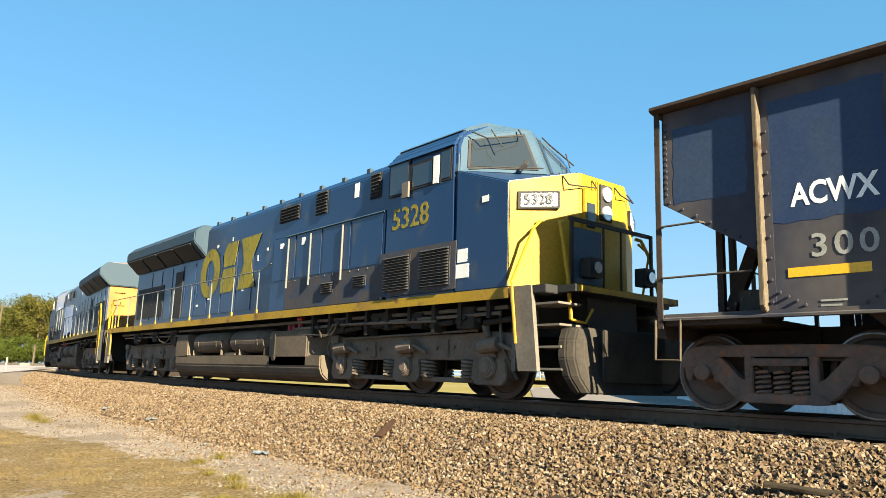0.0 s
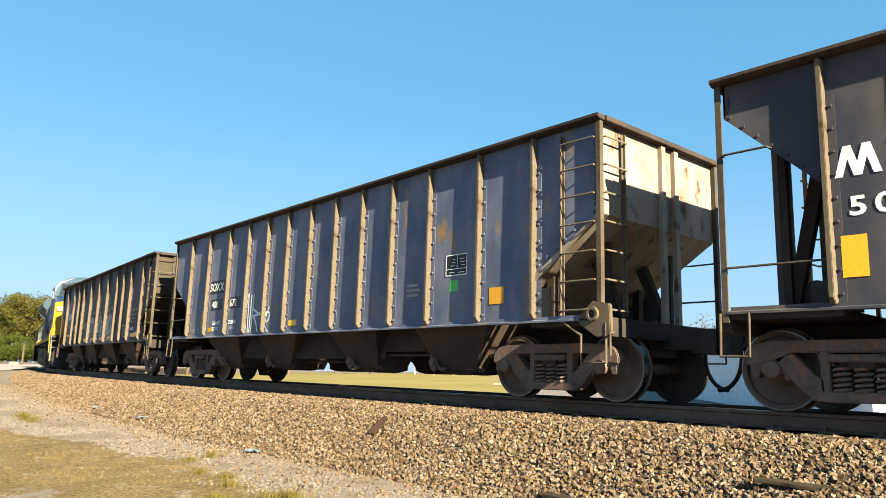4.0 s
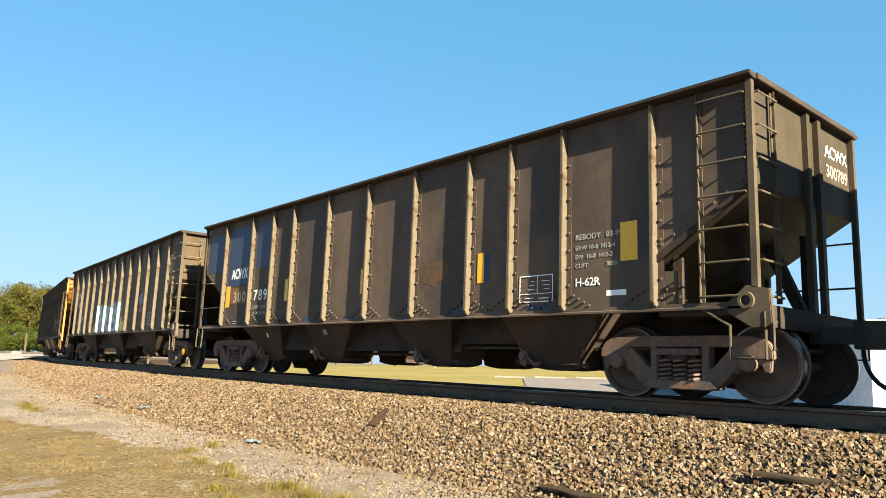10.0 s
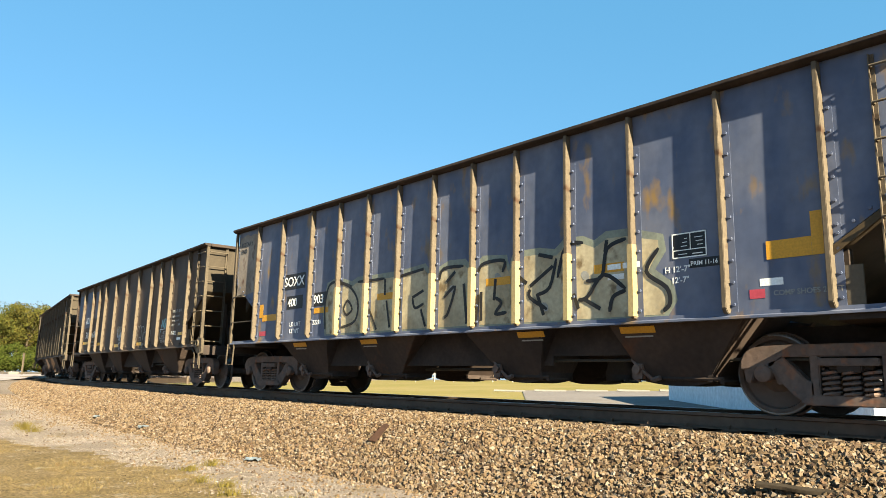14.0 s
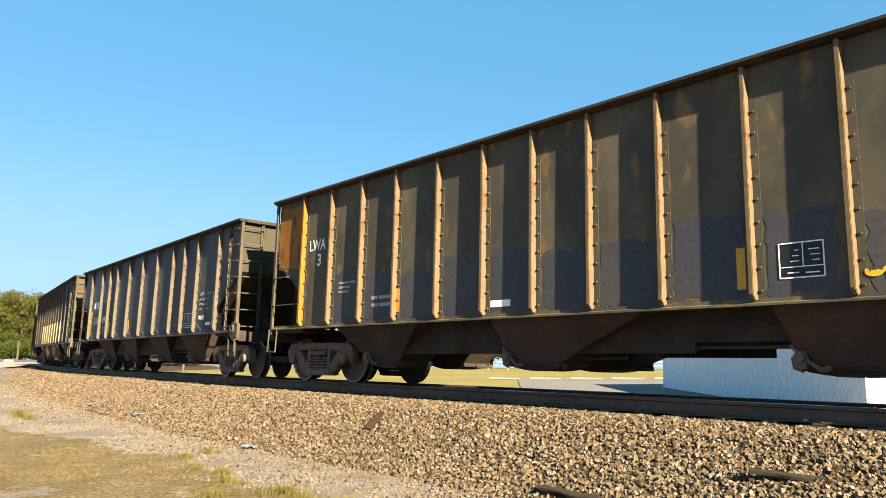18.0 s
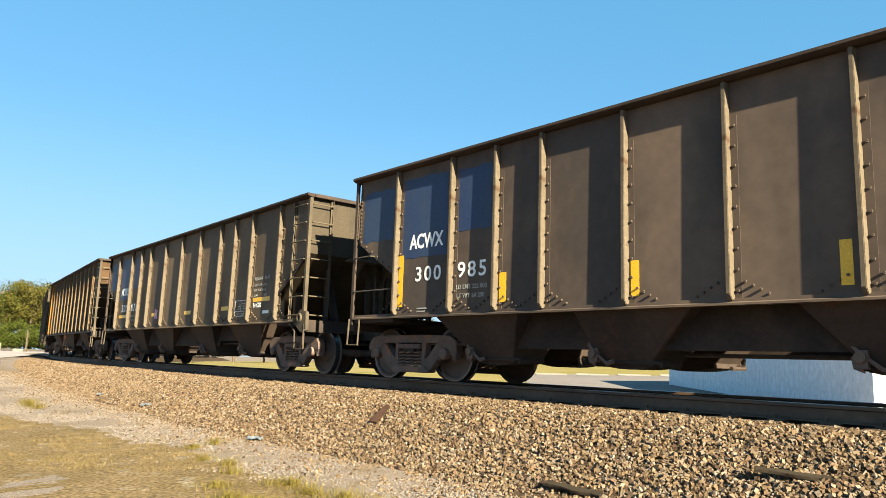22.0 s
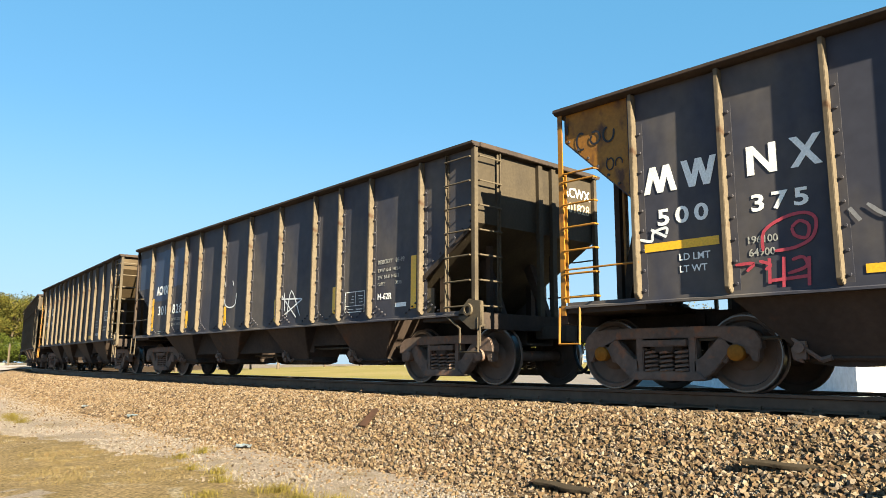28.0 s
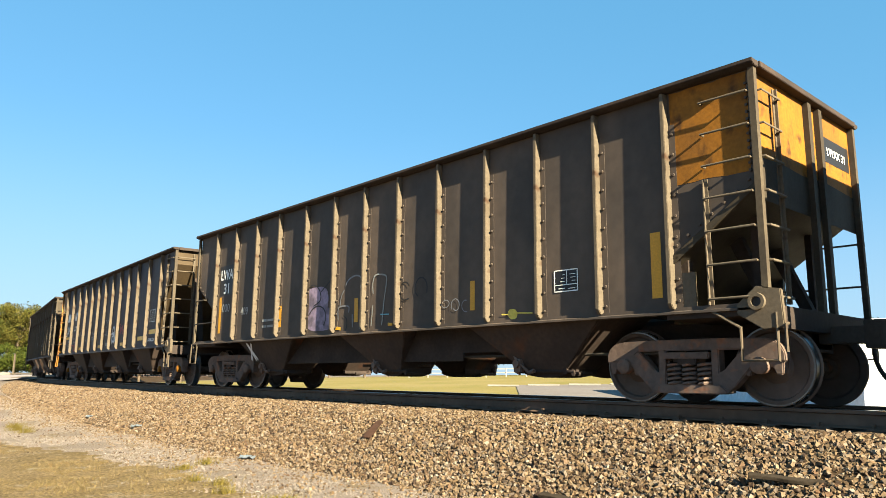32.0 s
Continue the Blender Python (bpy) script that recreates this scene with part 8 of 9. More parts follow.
# car 8
FADED = material("faded_blue_band", (0.045, 0.045, 0.058), (0.07, 0.06, 0.056), 0.6, grain=20, blotch=0.8, streak=2.0, bump=0.05)
RUSTY = material("rust_brown_car_end", (0.057, 0.0306, 0.0139), (0.0372, 0.0211, 0.0115), 0.75, grain=24, blotch=1.4, streak=1.6, bump=0.15, third=(0.0198, 0.0127, 0.00784))
c = plain(8, "umber", RIB="thirteen_wide", label="rust-streaked umber open-top hopper car with a faded blue lower band", rear=RUSTY, slope=M["dark_end"], front=M["rust_end"], rib_mat=material("rusty_tan_rib", (0.12, 0.082, 0.048), (0.078, 0.048, 0.027), 0.8, grain=22, blotch=2.0, bump=0.2, third=(0.09, 0.036, 0.014)), TOP=3.82)
for i, x in enumerate(RIBS["thirteen_wide"][:-1]):
    x2 = RIBS["thirteen_wide"][i + 1]
    patch(c, x2 + 0.13, x - 0.13, 1.14, 2.0 + 0.1 * math.sin(i * 1.7), FADED, "faded_band", SHEET + 0.001, 0.05, 130 + i) if 0 < i < 11 else None
patch(c, 6.2, 7.15, 2.3, 3.62, M["rust_end"], "rusty_panel", ragged=0.02, seed=12)
part("rusty_rib", ("rib", 3.82), lambda: rib_shape(3.82 - SILL - 0.08), M["rust_end"], c, at=(6.12, SHEET + 0.003, SILL))
text(c, "LWA", 5.96, 2.60, 0.22, W, 0.85)
text(c, "3", 5.66, 2.28, 0.24, W)
small_print(c, 4.85, 1.85, [[0.3, 0.2], [0.1, 0.25], [0.1, 0.2]], P)
small_print(c, 3.8, 1.5, [[0.2, 0.4], [0.2, 0.35]], P, 0.13, 0.06)
patch(c, 0.45, 0.85, 1.22, 1.32, W, "placard")
patch(c, 3.0, 3.12, 1.25, 1.65, O, "reflector")
patch(c, -3.02, -2.92, 1.23, 1.69, O, "reflector")
patch(c, -6.0, -5.88, 1.25, 2.0, O, "reflector")
stencil_box(c, -3.38, 1.31, 0.46, 0.38)
scrawl(c, -4.2, -4.5, 1.28, 1.36, Y, 131, 2, 0.06)

rebodied(9, "300878", "tan", marks_9, LEVEL, "olive-brown open-top hopper car with level yellow reflectors")
rebodied(10, "300985", "brown", marks_10, UPRIGHT, "dark brown open-top hopper car with upright yellow reflectors")

# car 11
c = plain(11, "black", label="black open-top hopper car with a yellow front corner and yellow ladder", rear=M["tan_end"], front=M["gold_end"], cut=(2.30, 3.30), front_ladder=M["gold_end"])
patch(c, 6.22, 7.15, 3.0, 3.62, M["gold_end"], "yellow_panel")
text(c, "OF", 5.90, 2.40, 0.32, W, 1.0)
text(c, "OX", 4.78, 2.40, 0.32, W, 1.0)
text(c, "500", 6.0, 1.98, 0.17, W, 1.3, space=1.35)
text(c, "501", 4.76, 1.98, 0.17, W, 1.3, space=1.35)
text(c, "LD LMT", 5.7, 1.58, 0.08, P)
text(c, "LT WT", 5.66, 1.44, 0.08, P)
text(c, "198400", 4.75, 1.58, 0.08, P)
text(c, "54600", 4.75, 1.44, 0.08, P)
for u0, u1, z0, z1 in ((5.8, 5.98, 1.4, 1.8), (2.15, 2.72, 1.17, 1.28), (0.06, 0.5, 1.18, 1.29), (-3.1, -3.58, 1.17, 1.28), (-6.04, -5.82, 1.4, 1.85)):
    patch(c, min(u0, u1), max(u0, u1), z0, z1, Y, "reflector")
patch(c, 0.5, 0.72, 1.5, 1.7, M["red"], "patch")
stencil_box(c, -5.3, 1.72, 0.5, 0.32)
text(c, "H-100-LD3", -4.1, 1.25, 0.10, W)
small_print(c, -4.05, 1.72, [[0.1, 0.15], [0.1, 0.15], [0.2, 0.15]], P, 0.1, 0.05)
small_print(c, -5.15, 1.5, [[0.25, 0.2], [0.2, 0.2]], P, 0.1, 0.04)

rebodied(12, "301828", "black", None, UPRIGHT, "black open-top hopper car with a chalk-white smile sprayed on it")

# car 13
c = plain(13, "black", label="black open-top hopper car with a yellow front corner and red graffiti", rear=M["tan_end"], front=M["gold_end"], cut=(2.30, 3.30), front_ladder=M["gold_end"])
spray_area(c, [(6.22, 2.40), (7.17, 3.30), (7.17, 3.69), (6.22, 3.69)], M["gold_end"], SHEET + 0.0012, "yellow_corner")
scrawl(c, 7.02, 6.4, 3.12, 3.42, M["ink"], 150, 3, 0.03)
scrawl(c, 6.55, 6.28, 2.75, 2.98, M["ink"], 151, 2, 0.02)
for letter, u in (("M", 5.98), ("W", 5.48), ("N", 4.70), ("X", 4.24)):
    block_letter(c, letter, u, 2.37, 0.36 if letter in "MW" else 0.27, 0.33, W)
text(c, "500", 5.86, 1.97, 0.19, W, 1.3, space=1.35, bold=0.025)
text(c, "375", 4.73, 1.97, 0.18, W, 1.3, space=1.35, bold=0.025)
text(c, "LD LMT", 5.6, 1.52, 0.08, W)
text(c, "LT WT", 5.6, 1.38, 0.08, W)
text(c, "196100", 4.8, 1.62, 0.08, P)
text(c, "64900", 4.78, 1.48, 0.08, P)
for u0, u1, z0, z1 in ((5.1, 6.04, 1.66, 1.76), (3.2, 3.65, 1.20, 1.29), (0.28, 0.68, 1.2, 1.29), (-2.18, -2.62, 1.2, 1.30), (-4.1, -4.8, 1.3, 1.42), (-5.95, -5.2, 1.45, 1.58)):
    patch(c, min(u0, u1), max(u0, u1), z0, z1, Y, "reflector")
patch(c, -0.58, -0.34, 1.24, 1.36, M["pale"], "placard")
text(c, "H-100-LD3", -5.15, 1.24, 0.09, W)
stencil_box(c, -5.2, 1.8, 0.5, 0.36)
for words, z, mat in (("MWNX", 3.34, W), ("500375", 3.14, M["pale"])):
    t = text(c, words, 0, 0, 0.12, mat)
    t.matrix_basis = Matrix(((0, 0, -1, -END - 0.004), (-0.171, 0, 0, -0.72), (0, 0.171, 0, z), (0, 0, 0, 1)))

# car 14
c = plain(14, "soot", RIB="thirteen_wide", slope=M["dark_end"], label="sooty brown dusty open-top hopper car with an orange rear corner", rear=M["rust_end"], front=M["dark_end"], TOP=3.82, gear=True)
patch(c, -7.16, -6.2, 2.58, 3.73, M["rust_end"], "rusty_panel", ragged=0.01, seed=15)
# the rear wall is darker below an uneven edge
part("dark_lower_panel", "dark_lower_end", lambda: Shape().prism([(-SHEET, 2.26), (SHEET, 2.26), (SHEET, 2.74), (0.8, 2.78), (0.2, 2.75), (-0.5, 2.80), (-SHEET, 2.76)], "x", -END - 0.004, -END), M["dark_end"], c)
part("number_panel", "rear_number", lambda: Shape().box(-END - 0.003, -END, -1.42, -0.56, 3.1, 3.44), M["ink"], c)
patch(c, 5.16, 6.02, 2.18, 2.9, M["ink"], "number_panel")
text(c, "LWAX", 5.98, 2.56, 0.24, W, 0.85)
text(c, "31", 5.80, 2.22, 0.24, W)
text(c, "000", 5.82, 1.78, 0.19, P)
text(c, "409", 4.85, 1.66, 0.17, P)
small_print(c, 3.8, 1.45, [[0.2, 0.45], [0.2, 0.3]], P, 0.13, 0.05)
patch(c, 5.86, 5.98, 1.28, 2.14, O, "reflector")
patch(c, 2.98, 3.1, 1.3, 1.75, O, "reflector")
patch(c, -2.82, -2.72, 1.3, 1.75, O, "reflector")
patch(c, -6.0, -5.86, 1.25, 2.05, O, "reflector")
LILAC = material("thin_lilac_spray_paint", (0.26, 0.20, 0.28), (0.11, 0.09, 0.12), 0.6, grain=24, blotch=5.0, amount=0.9, bump=0.0)
spray_area(c, bubble(1.02, 1.98, 1.16, 1.62, 0.02), LILAC, SHEET + 0.002)
spray_area(c, bubble(1.2, 1.99, 1.5, 2.03, 0.03), LILAC, SHEET + 0.003)
LEMON = material("lemon_spray_paint", (0.62, 0.50, 0.09), (0.48, 0.37, 0.06), 0.5, grain=30, bump=0.0)
spray_area(c, bubble(-3.68, -3.50, 1.12, 1.27, 0.01, 11, 0.8), LEMON, SHEET + 0.004)
spray(c, LEMON, 0.018, [[(-3.38, 1.20), (-3.60, 1.19)], [(-3.62, 1.21), (-3.97, 1.19)], [(-3.59, 1.14), (-3.60, 1.07)]])
patch(c, 0.21, 0.33, 1.27, 1.71, O, "reflector")
scrawl(c, -2.05, -2.75, 1.28, 1.52, M["haze"], 165, 3, 0.015)
scrawl(c, -0.95, -1.75, 1.45, 2.0, M["ink"], 166, 2, 0.025)
stencil_box(c, -4.36, 1.44, 0.40, 0.30)

for a in (32, -30, 24):
    k = on_chute(c, 4.55 if a < 30 else 4.50, 0.82, 0.05, 0.46, M["spray"], "graffiti")
    k.matrix_basis = k.matrix_basis @ pose(0, 0, 0, 0, a, 0)
t = text(c, "LWAX 31", 0, 0, 0.11, W)
t.matrix_basis = Matrix(((0, 0, -1, -END - 0.007), (-0.157, 0, 0, -0.64), (0, 0.157, 0, 3.2), (0, 0, 0, 1)))

# the last car in the row, unmarked
CARS.append(hopper_car(15, "plain black open-top hopper car at the end of the row", "black", "eleven", M["dark_end"], ladder_mat=M["ladder"], TOP=3.70))

# sprayed tags and pictures along the sides
HAZE = material("thin_tan_spray_haze", (0.24, 0.18, 0.10), (0.12, 0.09, 0.06), 0.6, grain=24, blotch=4.0, amount=0.9, bump=0.0)
spray(CARS[0], M["spray"], 0.021, [[(2.44, 1.99), (2.59, 1.99), (2.6, 1.89), (2.44, 1.82), (2.46, 1.71), (2.66, 1.72)], [(2.34, 1.86), (2.24, 1.87), (2.2, 1.77), (2.3, 1.72), (2.36, 1.84)], [(2.12, 2), (2.08, 1.68), (1.9, 1.64)], [(1.88, 1.97), (1.84, 1.67), (1.68, 1.72), (1.69, 1.89), (1.86, 1.96)]])
spray(CARS[0], M["spray"], 0.025, [[(1.49, 1.87), (1.37, 1.98), (1.29, 1.58), (1.24, 1.34), (1.22, 1.84), (1.26, 1.98), (1.1, 1.43), (1.04, 1.35), (1.05, 1.93), (1.11, 2.01), (0.93, 1.46), (0.88, 1.92), (0.94, 2.07), (0.79, 1.56), (0.7, 1.36)], [(1.35, 1.96), (1.2, 1.65), (1.12, 1.36)], [(1.05, 1.99), (0.98, 1.71), (0.9, 1.38)], [(1, 2.06), (0.86, 2.06), (0.87, 1.81)], [(1.5, 2), (1.52, 1.86), (1.4, 1.92)], [(1.5, 1.65), (1.4, 1.29)], [(1.54, 1.39), (1.3, 1.36)], [(1.5, 1.3), (1.34, 1.48)], [(1.55, 1.5), (1.33, 1.33)]])
spray(CARS[0], M["spray"], 0.025, [[(0.69, 2.08), (0.64, 1.62), (0.5, 1.19)], [(0.5, 2.08), (0.65, 1.87)], [(0.71, 1.91), (0.31, 1.88)], [(0.64, 1.74), (0.27, 1.7)], [(0.44, 1.85), (0.47, 1.54), (0.4, 1.22)], [(0.29, 1.65), (0.33, 1.36), (0.27, 1.25)], [(0.53, 1.68), (0.49, 1.4), (0.53, 1.19)], [(1.37, 1.13), (0.72, 1.18), (0.92, 1.26)], [(0.85, 1.1), (0.72, 1.16)]])
spray(CARS[0], M["spray"], 0.025, [[(0.02, 1.72), (-0.05, 1.48)], [(0.06, 1.5), (-0.19, 1.55)], [(-0.02, 1.49), (-0.18, 1.67)], [(-0.25, 1.36), (-0.25, 1.83), (-0.36, 2.02), (-0.53, 2.04)], [(-0.39, 2.02), (-0.34, 1.56), (-0.39, 1.33), (-0.48, 1.55), (-0.5, 2.01), (-0.55, 2.07)], [(-0.4, 2.29), (-0.39, 2.02)], [(-0.6, 2.04), (-0.65, 1.9), (-0.56, 1.68), (-0.6, 1.38), (-0.69, 1.34)], [(-0.67, 2.03), (-0.67, 1.41), (-0.8, 1.47)], [(-0.67, 1.85), (-0.9, 1.88)], [(-0.64, 1.66), (-0.84, 1.69)]])
spray(CARS[0], M["spray"], 0.021, [[(-0.75, 1.62), (-0.88, 1.62), (-0.9, 1.72), (-0.79, 1.72), (-0.8, 1.53), (-0.91, 1.54)], [(-0.99, 1.82), (-0.96, 1.4)], [(-0.99, 1.81), (-1.12, 1.83), (-1.12, 1.65), (-1, 1.63)], [(-0.76, 1.37), (-1.09, 1.37)], [(-0.01, 1.18), (-0.08, 1.27), (-0.16, 1.24), (-0.14, 1.14), (-0.28, 1.07)], [(-0.01, 1.24), (-0.19, 1.1)]])
spray(CARS[0], M["spray"], 0.025, [[(-1.35, 2.01), (-1.45, 2.06), (-1.48, 1.74), (-1.55, 1.34), (-1.56, 1.73), (-1.52, 2.07), (-1.62, 1.64), (-1.69, 1.33), (-1.66, 1.88), (-1.61, 2.09), (-1.74, 1.57), (-1.8, 1.35)], [(-1.8, 1.35), (-1.73, 1.93), (-1.69, 2.1), (-1.86, 1.41), (-1.98, 1.23), (-1.87, 1.83), (-1.83, 2.12)], [(-1.41, 2.02), (-1.39, 1.87), (-1.47, 1.92)], [(-1.77, 2.11), (-1.88, 1.71), (-2.05, 1.24)], [(-1.27, 1.63), (-1.35, 1.25)], [(-1.24, 1.43), (-1.51, 1.34)], [(-1.24, 1.32), (-1.44, 1.45)], [(-1.37, 1.22), (-1.4, 1.44)]])
spray(CARS[0], M["spray"], 0.028, [[(-1.96, 2.13), (-2.05, 1.69), (-2.11, 1.4)], [(-2.24, 2.12), (-2.06, 1.99), (-2.06, 1.87)], [(-2.06, 1.96), (-2.25, 1.94)], [(-2.21, 1.91), (-2.14, 1.63), (-2.24, 1.19)], [(-2.23, 1.74), (-2.16, 1.6), (-2.25, 1.56), (-2.2, 1.42)], [(-2.32, 1.48), (-2.29, 1.33)], [(-2.35, 1.57), (-2.37, 1.55)], [(-2.06, 1.69), (-2.22, 1.18)], [(-1.43, 1.14), (-1.77, 1.18), (-2.07, 1.15), (-1.79, 1.07)], [(-2.31, 1.07), (-2.36, 1.16), (-2.47, 1.19)]])
spray(CARS[0], M["pale"], 0.022, [[(1.57, 1.8), (1.7, 2.25)], [(1.62, 1.62), (1.99, 1.51), (1.85, 1.35), (1.74, 1.23), (1.93, 1.14)]])
spray(CARS[0], M["haze"], 0.030, [[(1.34, 2.31), (1.07, 2.26), (0.67, 2.22), (0.48, 2.22)], [(0.53, 2.55), (0.5, 2.28)], [(0.67, 2.21), (0.41, 2.29)], [(0.24, 2.1), (0.13, 2), (0.03, 2.04), (-0.06, 2.17), (-0.14, 2.11), (-0.26, 2.25), (-0.48, 2.5)], [(-0.77, 2.31), (-0.8, 2.18), (-0.91, 2.26), (-1.02, 2.08), (-1.22, 2.17), (-1.38, 2.24), (-1.5, 2.35)], [(-1.54, 2.3), (-1.61, 2.19), (-1.82, 2.28)], [(-2.49, 2.26), (-2.44, 2.18), (-2.51, 2.11)], [(-2.48, 1.96), (-2.53, 1.9), (-2.6, 1.86)], [(-2.52, 1.66), (-2.5, 1.59), (-2.57, 1.55)]])
spray(CARS[0], M["haze"], 0.070, [[(-1.96, 2.28), (-2.2, 2.3)], [(-2.52, 1.32), (-2.71, 1.28), (-2.84, 1.36)], [(-2.57, 1.82), (-2.58, 1.75)], [(0.72, 1.11), (0.24, 1.08)]])
spray(CARS[1], M["spray"], 0.050, [[(2.88, 1.11), (2.89, 1.58), (2.73, 1.96)], [(2.73, 1.96), (2.79, 1.41), (2.72, 1.15)], [(2.68, 1.98), (2.65, 1.09)], [(2.81, 1.92), (2.65, 2.02)], [(2.54, 1.99), (2.57, 1.09)], [(2.42, 2), (2.49, 1.08)], [(2.42, 1.48), (2.03, 1.54), (1.99, 1.44)], [(2.47, 1.54), (2.28, 1.37), (2.15, 1.11)], [(2.44, 1.66), (2.06, 1.5)], [(2.8, 1.68), (2.87, 1.42)]])
spray(CARS[1], M["spray"], 0.040, [[(1.83, 1.47), (1.76, 1.56), (1.65, 1.53), (1.65, 1.41), (1.77, 1.34), (1.83, 1.45)], [(1.66, 1.67), (1.89, 1.31)], [(2, 1.37), (1.66, 1.11)], [(1.89, 1.24), (1.83, 1.09)]])
spray(CARS[2], M["spray"], 0.034, [[(-0.96, 1.88), (-0.92, 1.49), (-0.98, 1.12)], [(-1.07, 1.9), (-1.02, 1.59), (-1.11, 1.1)], [(-1.12, 1.91), (-1.3, 1.13)], [(-1.22, 1.91), (-1.17, 1.47), (-1.25, 1.08)], [(-1.3, 1.88), (-1.44, 1.11)], [(-1.36, 1.91), (-1.31, 1.46), (-1.38, 1.08)], [(-1.45, 1.88), (-1.57, 1.09)], [(-1.5, 1.93), (-1.45, 1.5), (-1.52, 1.09)], [(-1.56, 1.94), (-1.66, 1.1)], [(-1.67, 1.54), (-1.64, 1.08)], [(-1.17, 1.78), (-1.31, 1.57), (-1.19, 1.3)], [(-1.37, 1.73), (-1.48, 1.45), (-1.39, 1.24)], [(-0.8, 1.84), (-0.96, 1.88), (-1.1, 1.82)], [(-0.82, 1.7), (-0.96, 1.77)], [(-0.99, 1.94), (-1.15, 1.93), (-1.34, 1.94)]])
spray(CARS[2], M["spray"], 0.026, [[(-1.68, 1.95), (-1.64, 1.82), (-1.52, 1.71)], [(-1.54, 1.93), (-1.6, 1.74), (-1.62, 1.57)], [(-1.52, 1.76), (-1.7, 1.77)], [(-1.61, 1.7), (-1.7, 1.58)], [(-0.75, 1.41), (-1.04, 1.31)], [(-0.79, 1.28), (-1.02, 1.45)], [(-0.86, 1.48), (-0.93, 1.26)], [(-1.1, 1.13), (-1.37, 1.08), (-1.69, 1.1)]])
spray(CARS[2], M["haze"], 0.014, [[(-0.09, 1.85), (-0.35, 1.85), (-0.22, 1.72), (-0.47, 1.68)], [(-0.12, 1.66), (-0.39, 1.76), (-0.64, 1.65)], [(-0.1, 1.52), (-0.31, 1.65), (-0.52, 1.52), (-0.7, 1.66)], [(-0.14, 1.36), (-0.31, 1.53), (-0.27, 1.3)], [(-0.39, 1.5), (-0.6, 1.6), (-0.64, 1.42)], [(-0.22, 1.78), (-0.18, 1.39)], [(-0.46, 1.7), (-0.5, 1.4)]])
spray(CARS[2], M["haze"], 0.020, [[(-2.23, 1.68), (-1.98, 1.68), (-1.98, 1.36), (-2.26, 1.38)], [(-1.98, 1.53), (-2.22, 1.54)], [(-2.25, 1.59), (-2.36, 1.64), (-2.52, 1.57), (-2.53, 1.4), (-2.36, 1.33), (-2.23, 1.4)], [(-2.33, 1.53), (-2.41, 1.46), (-2.36, 1.4)], [(-2.54, 1.68), (-2.62, 1.49), (-2.57, 1.28)], [(-2.42, 1.28), (-2.64, 1.34)]])
spray(CARS[2], M["haze"], 0.018, [[(-3.08, 1.69), (-2.94, 1.66), (-2.95, 1.53), (-3.11, 1.58)], [(-3.12, 1.56), (-3.17, 1.79), (-3.25, 1.59)], [(-3.25, 1.66), (-3.3, 1.81), (-3.36, 1.62), (-3.49, 1.68)], [(-3.36, 1.95), (-3.43, 1.74)], [(-3.52, 1.91), (-3.39, 1.8), (-3.6, 1.74)], [(-3.39, 1.83), (-3.64, 1.82)], [(-2.99, 1.4), (-3.06, 1.25), (-3.19, 1.46)], [(-3.28, 1.58), (-3.32, 1.32)], [(-3.38, 1.58), (-3.4, 1.34)], [(-3.38, 1.56), (-3.57, 1.5), (-3.43, 1.44)], [(-2.94, 1.59), (-3.2, 1.69), (-3.65, 1.68)]])
spray(CARS[2], M["pale"], 0.022, [[(-3.98, 1.94), (-4.02, 1.67), (-4.09, 1.92), (-4.11, 1.71)], [(-4.09, 1.92), (-4.13, 1.74), (-4.28, 1.96)], [(-4.3, 1.96), (-4.32, 1.8), (-4.43, 1.84), (-4.38, 1.94)], [(-4.47, 1.97), (-4.49, 1.8), (-4.59, 1.94)], [(-4.56, 1.96), (-4.62, 1.82), (-4.7, 1.95)], [(-4.7, 1.97), (-4.8, 1.8)], [(-4.72, 1.86), (-4.85, 1.88)], [(-3.98, 1.77), (-4.27, 1.8), (-4.54, 1.83)], [(-4.4, 1.72), (-4.84, 1.7)], [(-3.97, 1.52), (-4.21, 1.59), (-4.44, 1.66), (-4.62, 1.58), (-4.63, 1.46), (-4.48, 1.4), (-4.32, 1.47)], [(-4.69, 1.37), (-4.8, 1.4)], [(-3.97, 1.59), (-4.12, 1.63)]])
spray(CARS[2], M["pale"], 0.020, [[(-5.08, 1.73), (-5.22, 1.74)], [(-5.15, 1.78), (-5.17, 1.67)], [(-5.22, 1.74), (-5.24, 1.65), (-5.3, 1.73)], [(-5.3, 1.73), (-5.35, 1.69), (-5.32, 1.64)], [(-5, 1.62), (-5.21, 1.59), (-5.33, 1.62), (-5.37, 1.51), (-5.28, 1.45)], [(-5.04, 1.34), (-5.18, 1.4), (-5.11, 1.18)], [(-5.22, 1.39), (-5.32, 1.4), (-5.24, 1.3), (-5.33, 1.23), (-5.19, 1.18)], [(-5.09, 1.16), (-5.34, 1.17), (-5.54, 1.11)]])
spray(CARS[2], M["violet"], 0.018, [[(3.81, 1.63), (3.67, 1.44), (3.52, 1.59), (3.39, 1.43)], [(3.73, 1.58), (3.4, 1.54)], [(3.71, 1.36), (3.54, 1.22), (3.63, 1.35), (3.38, 1.27)]])
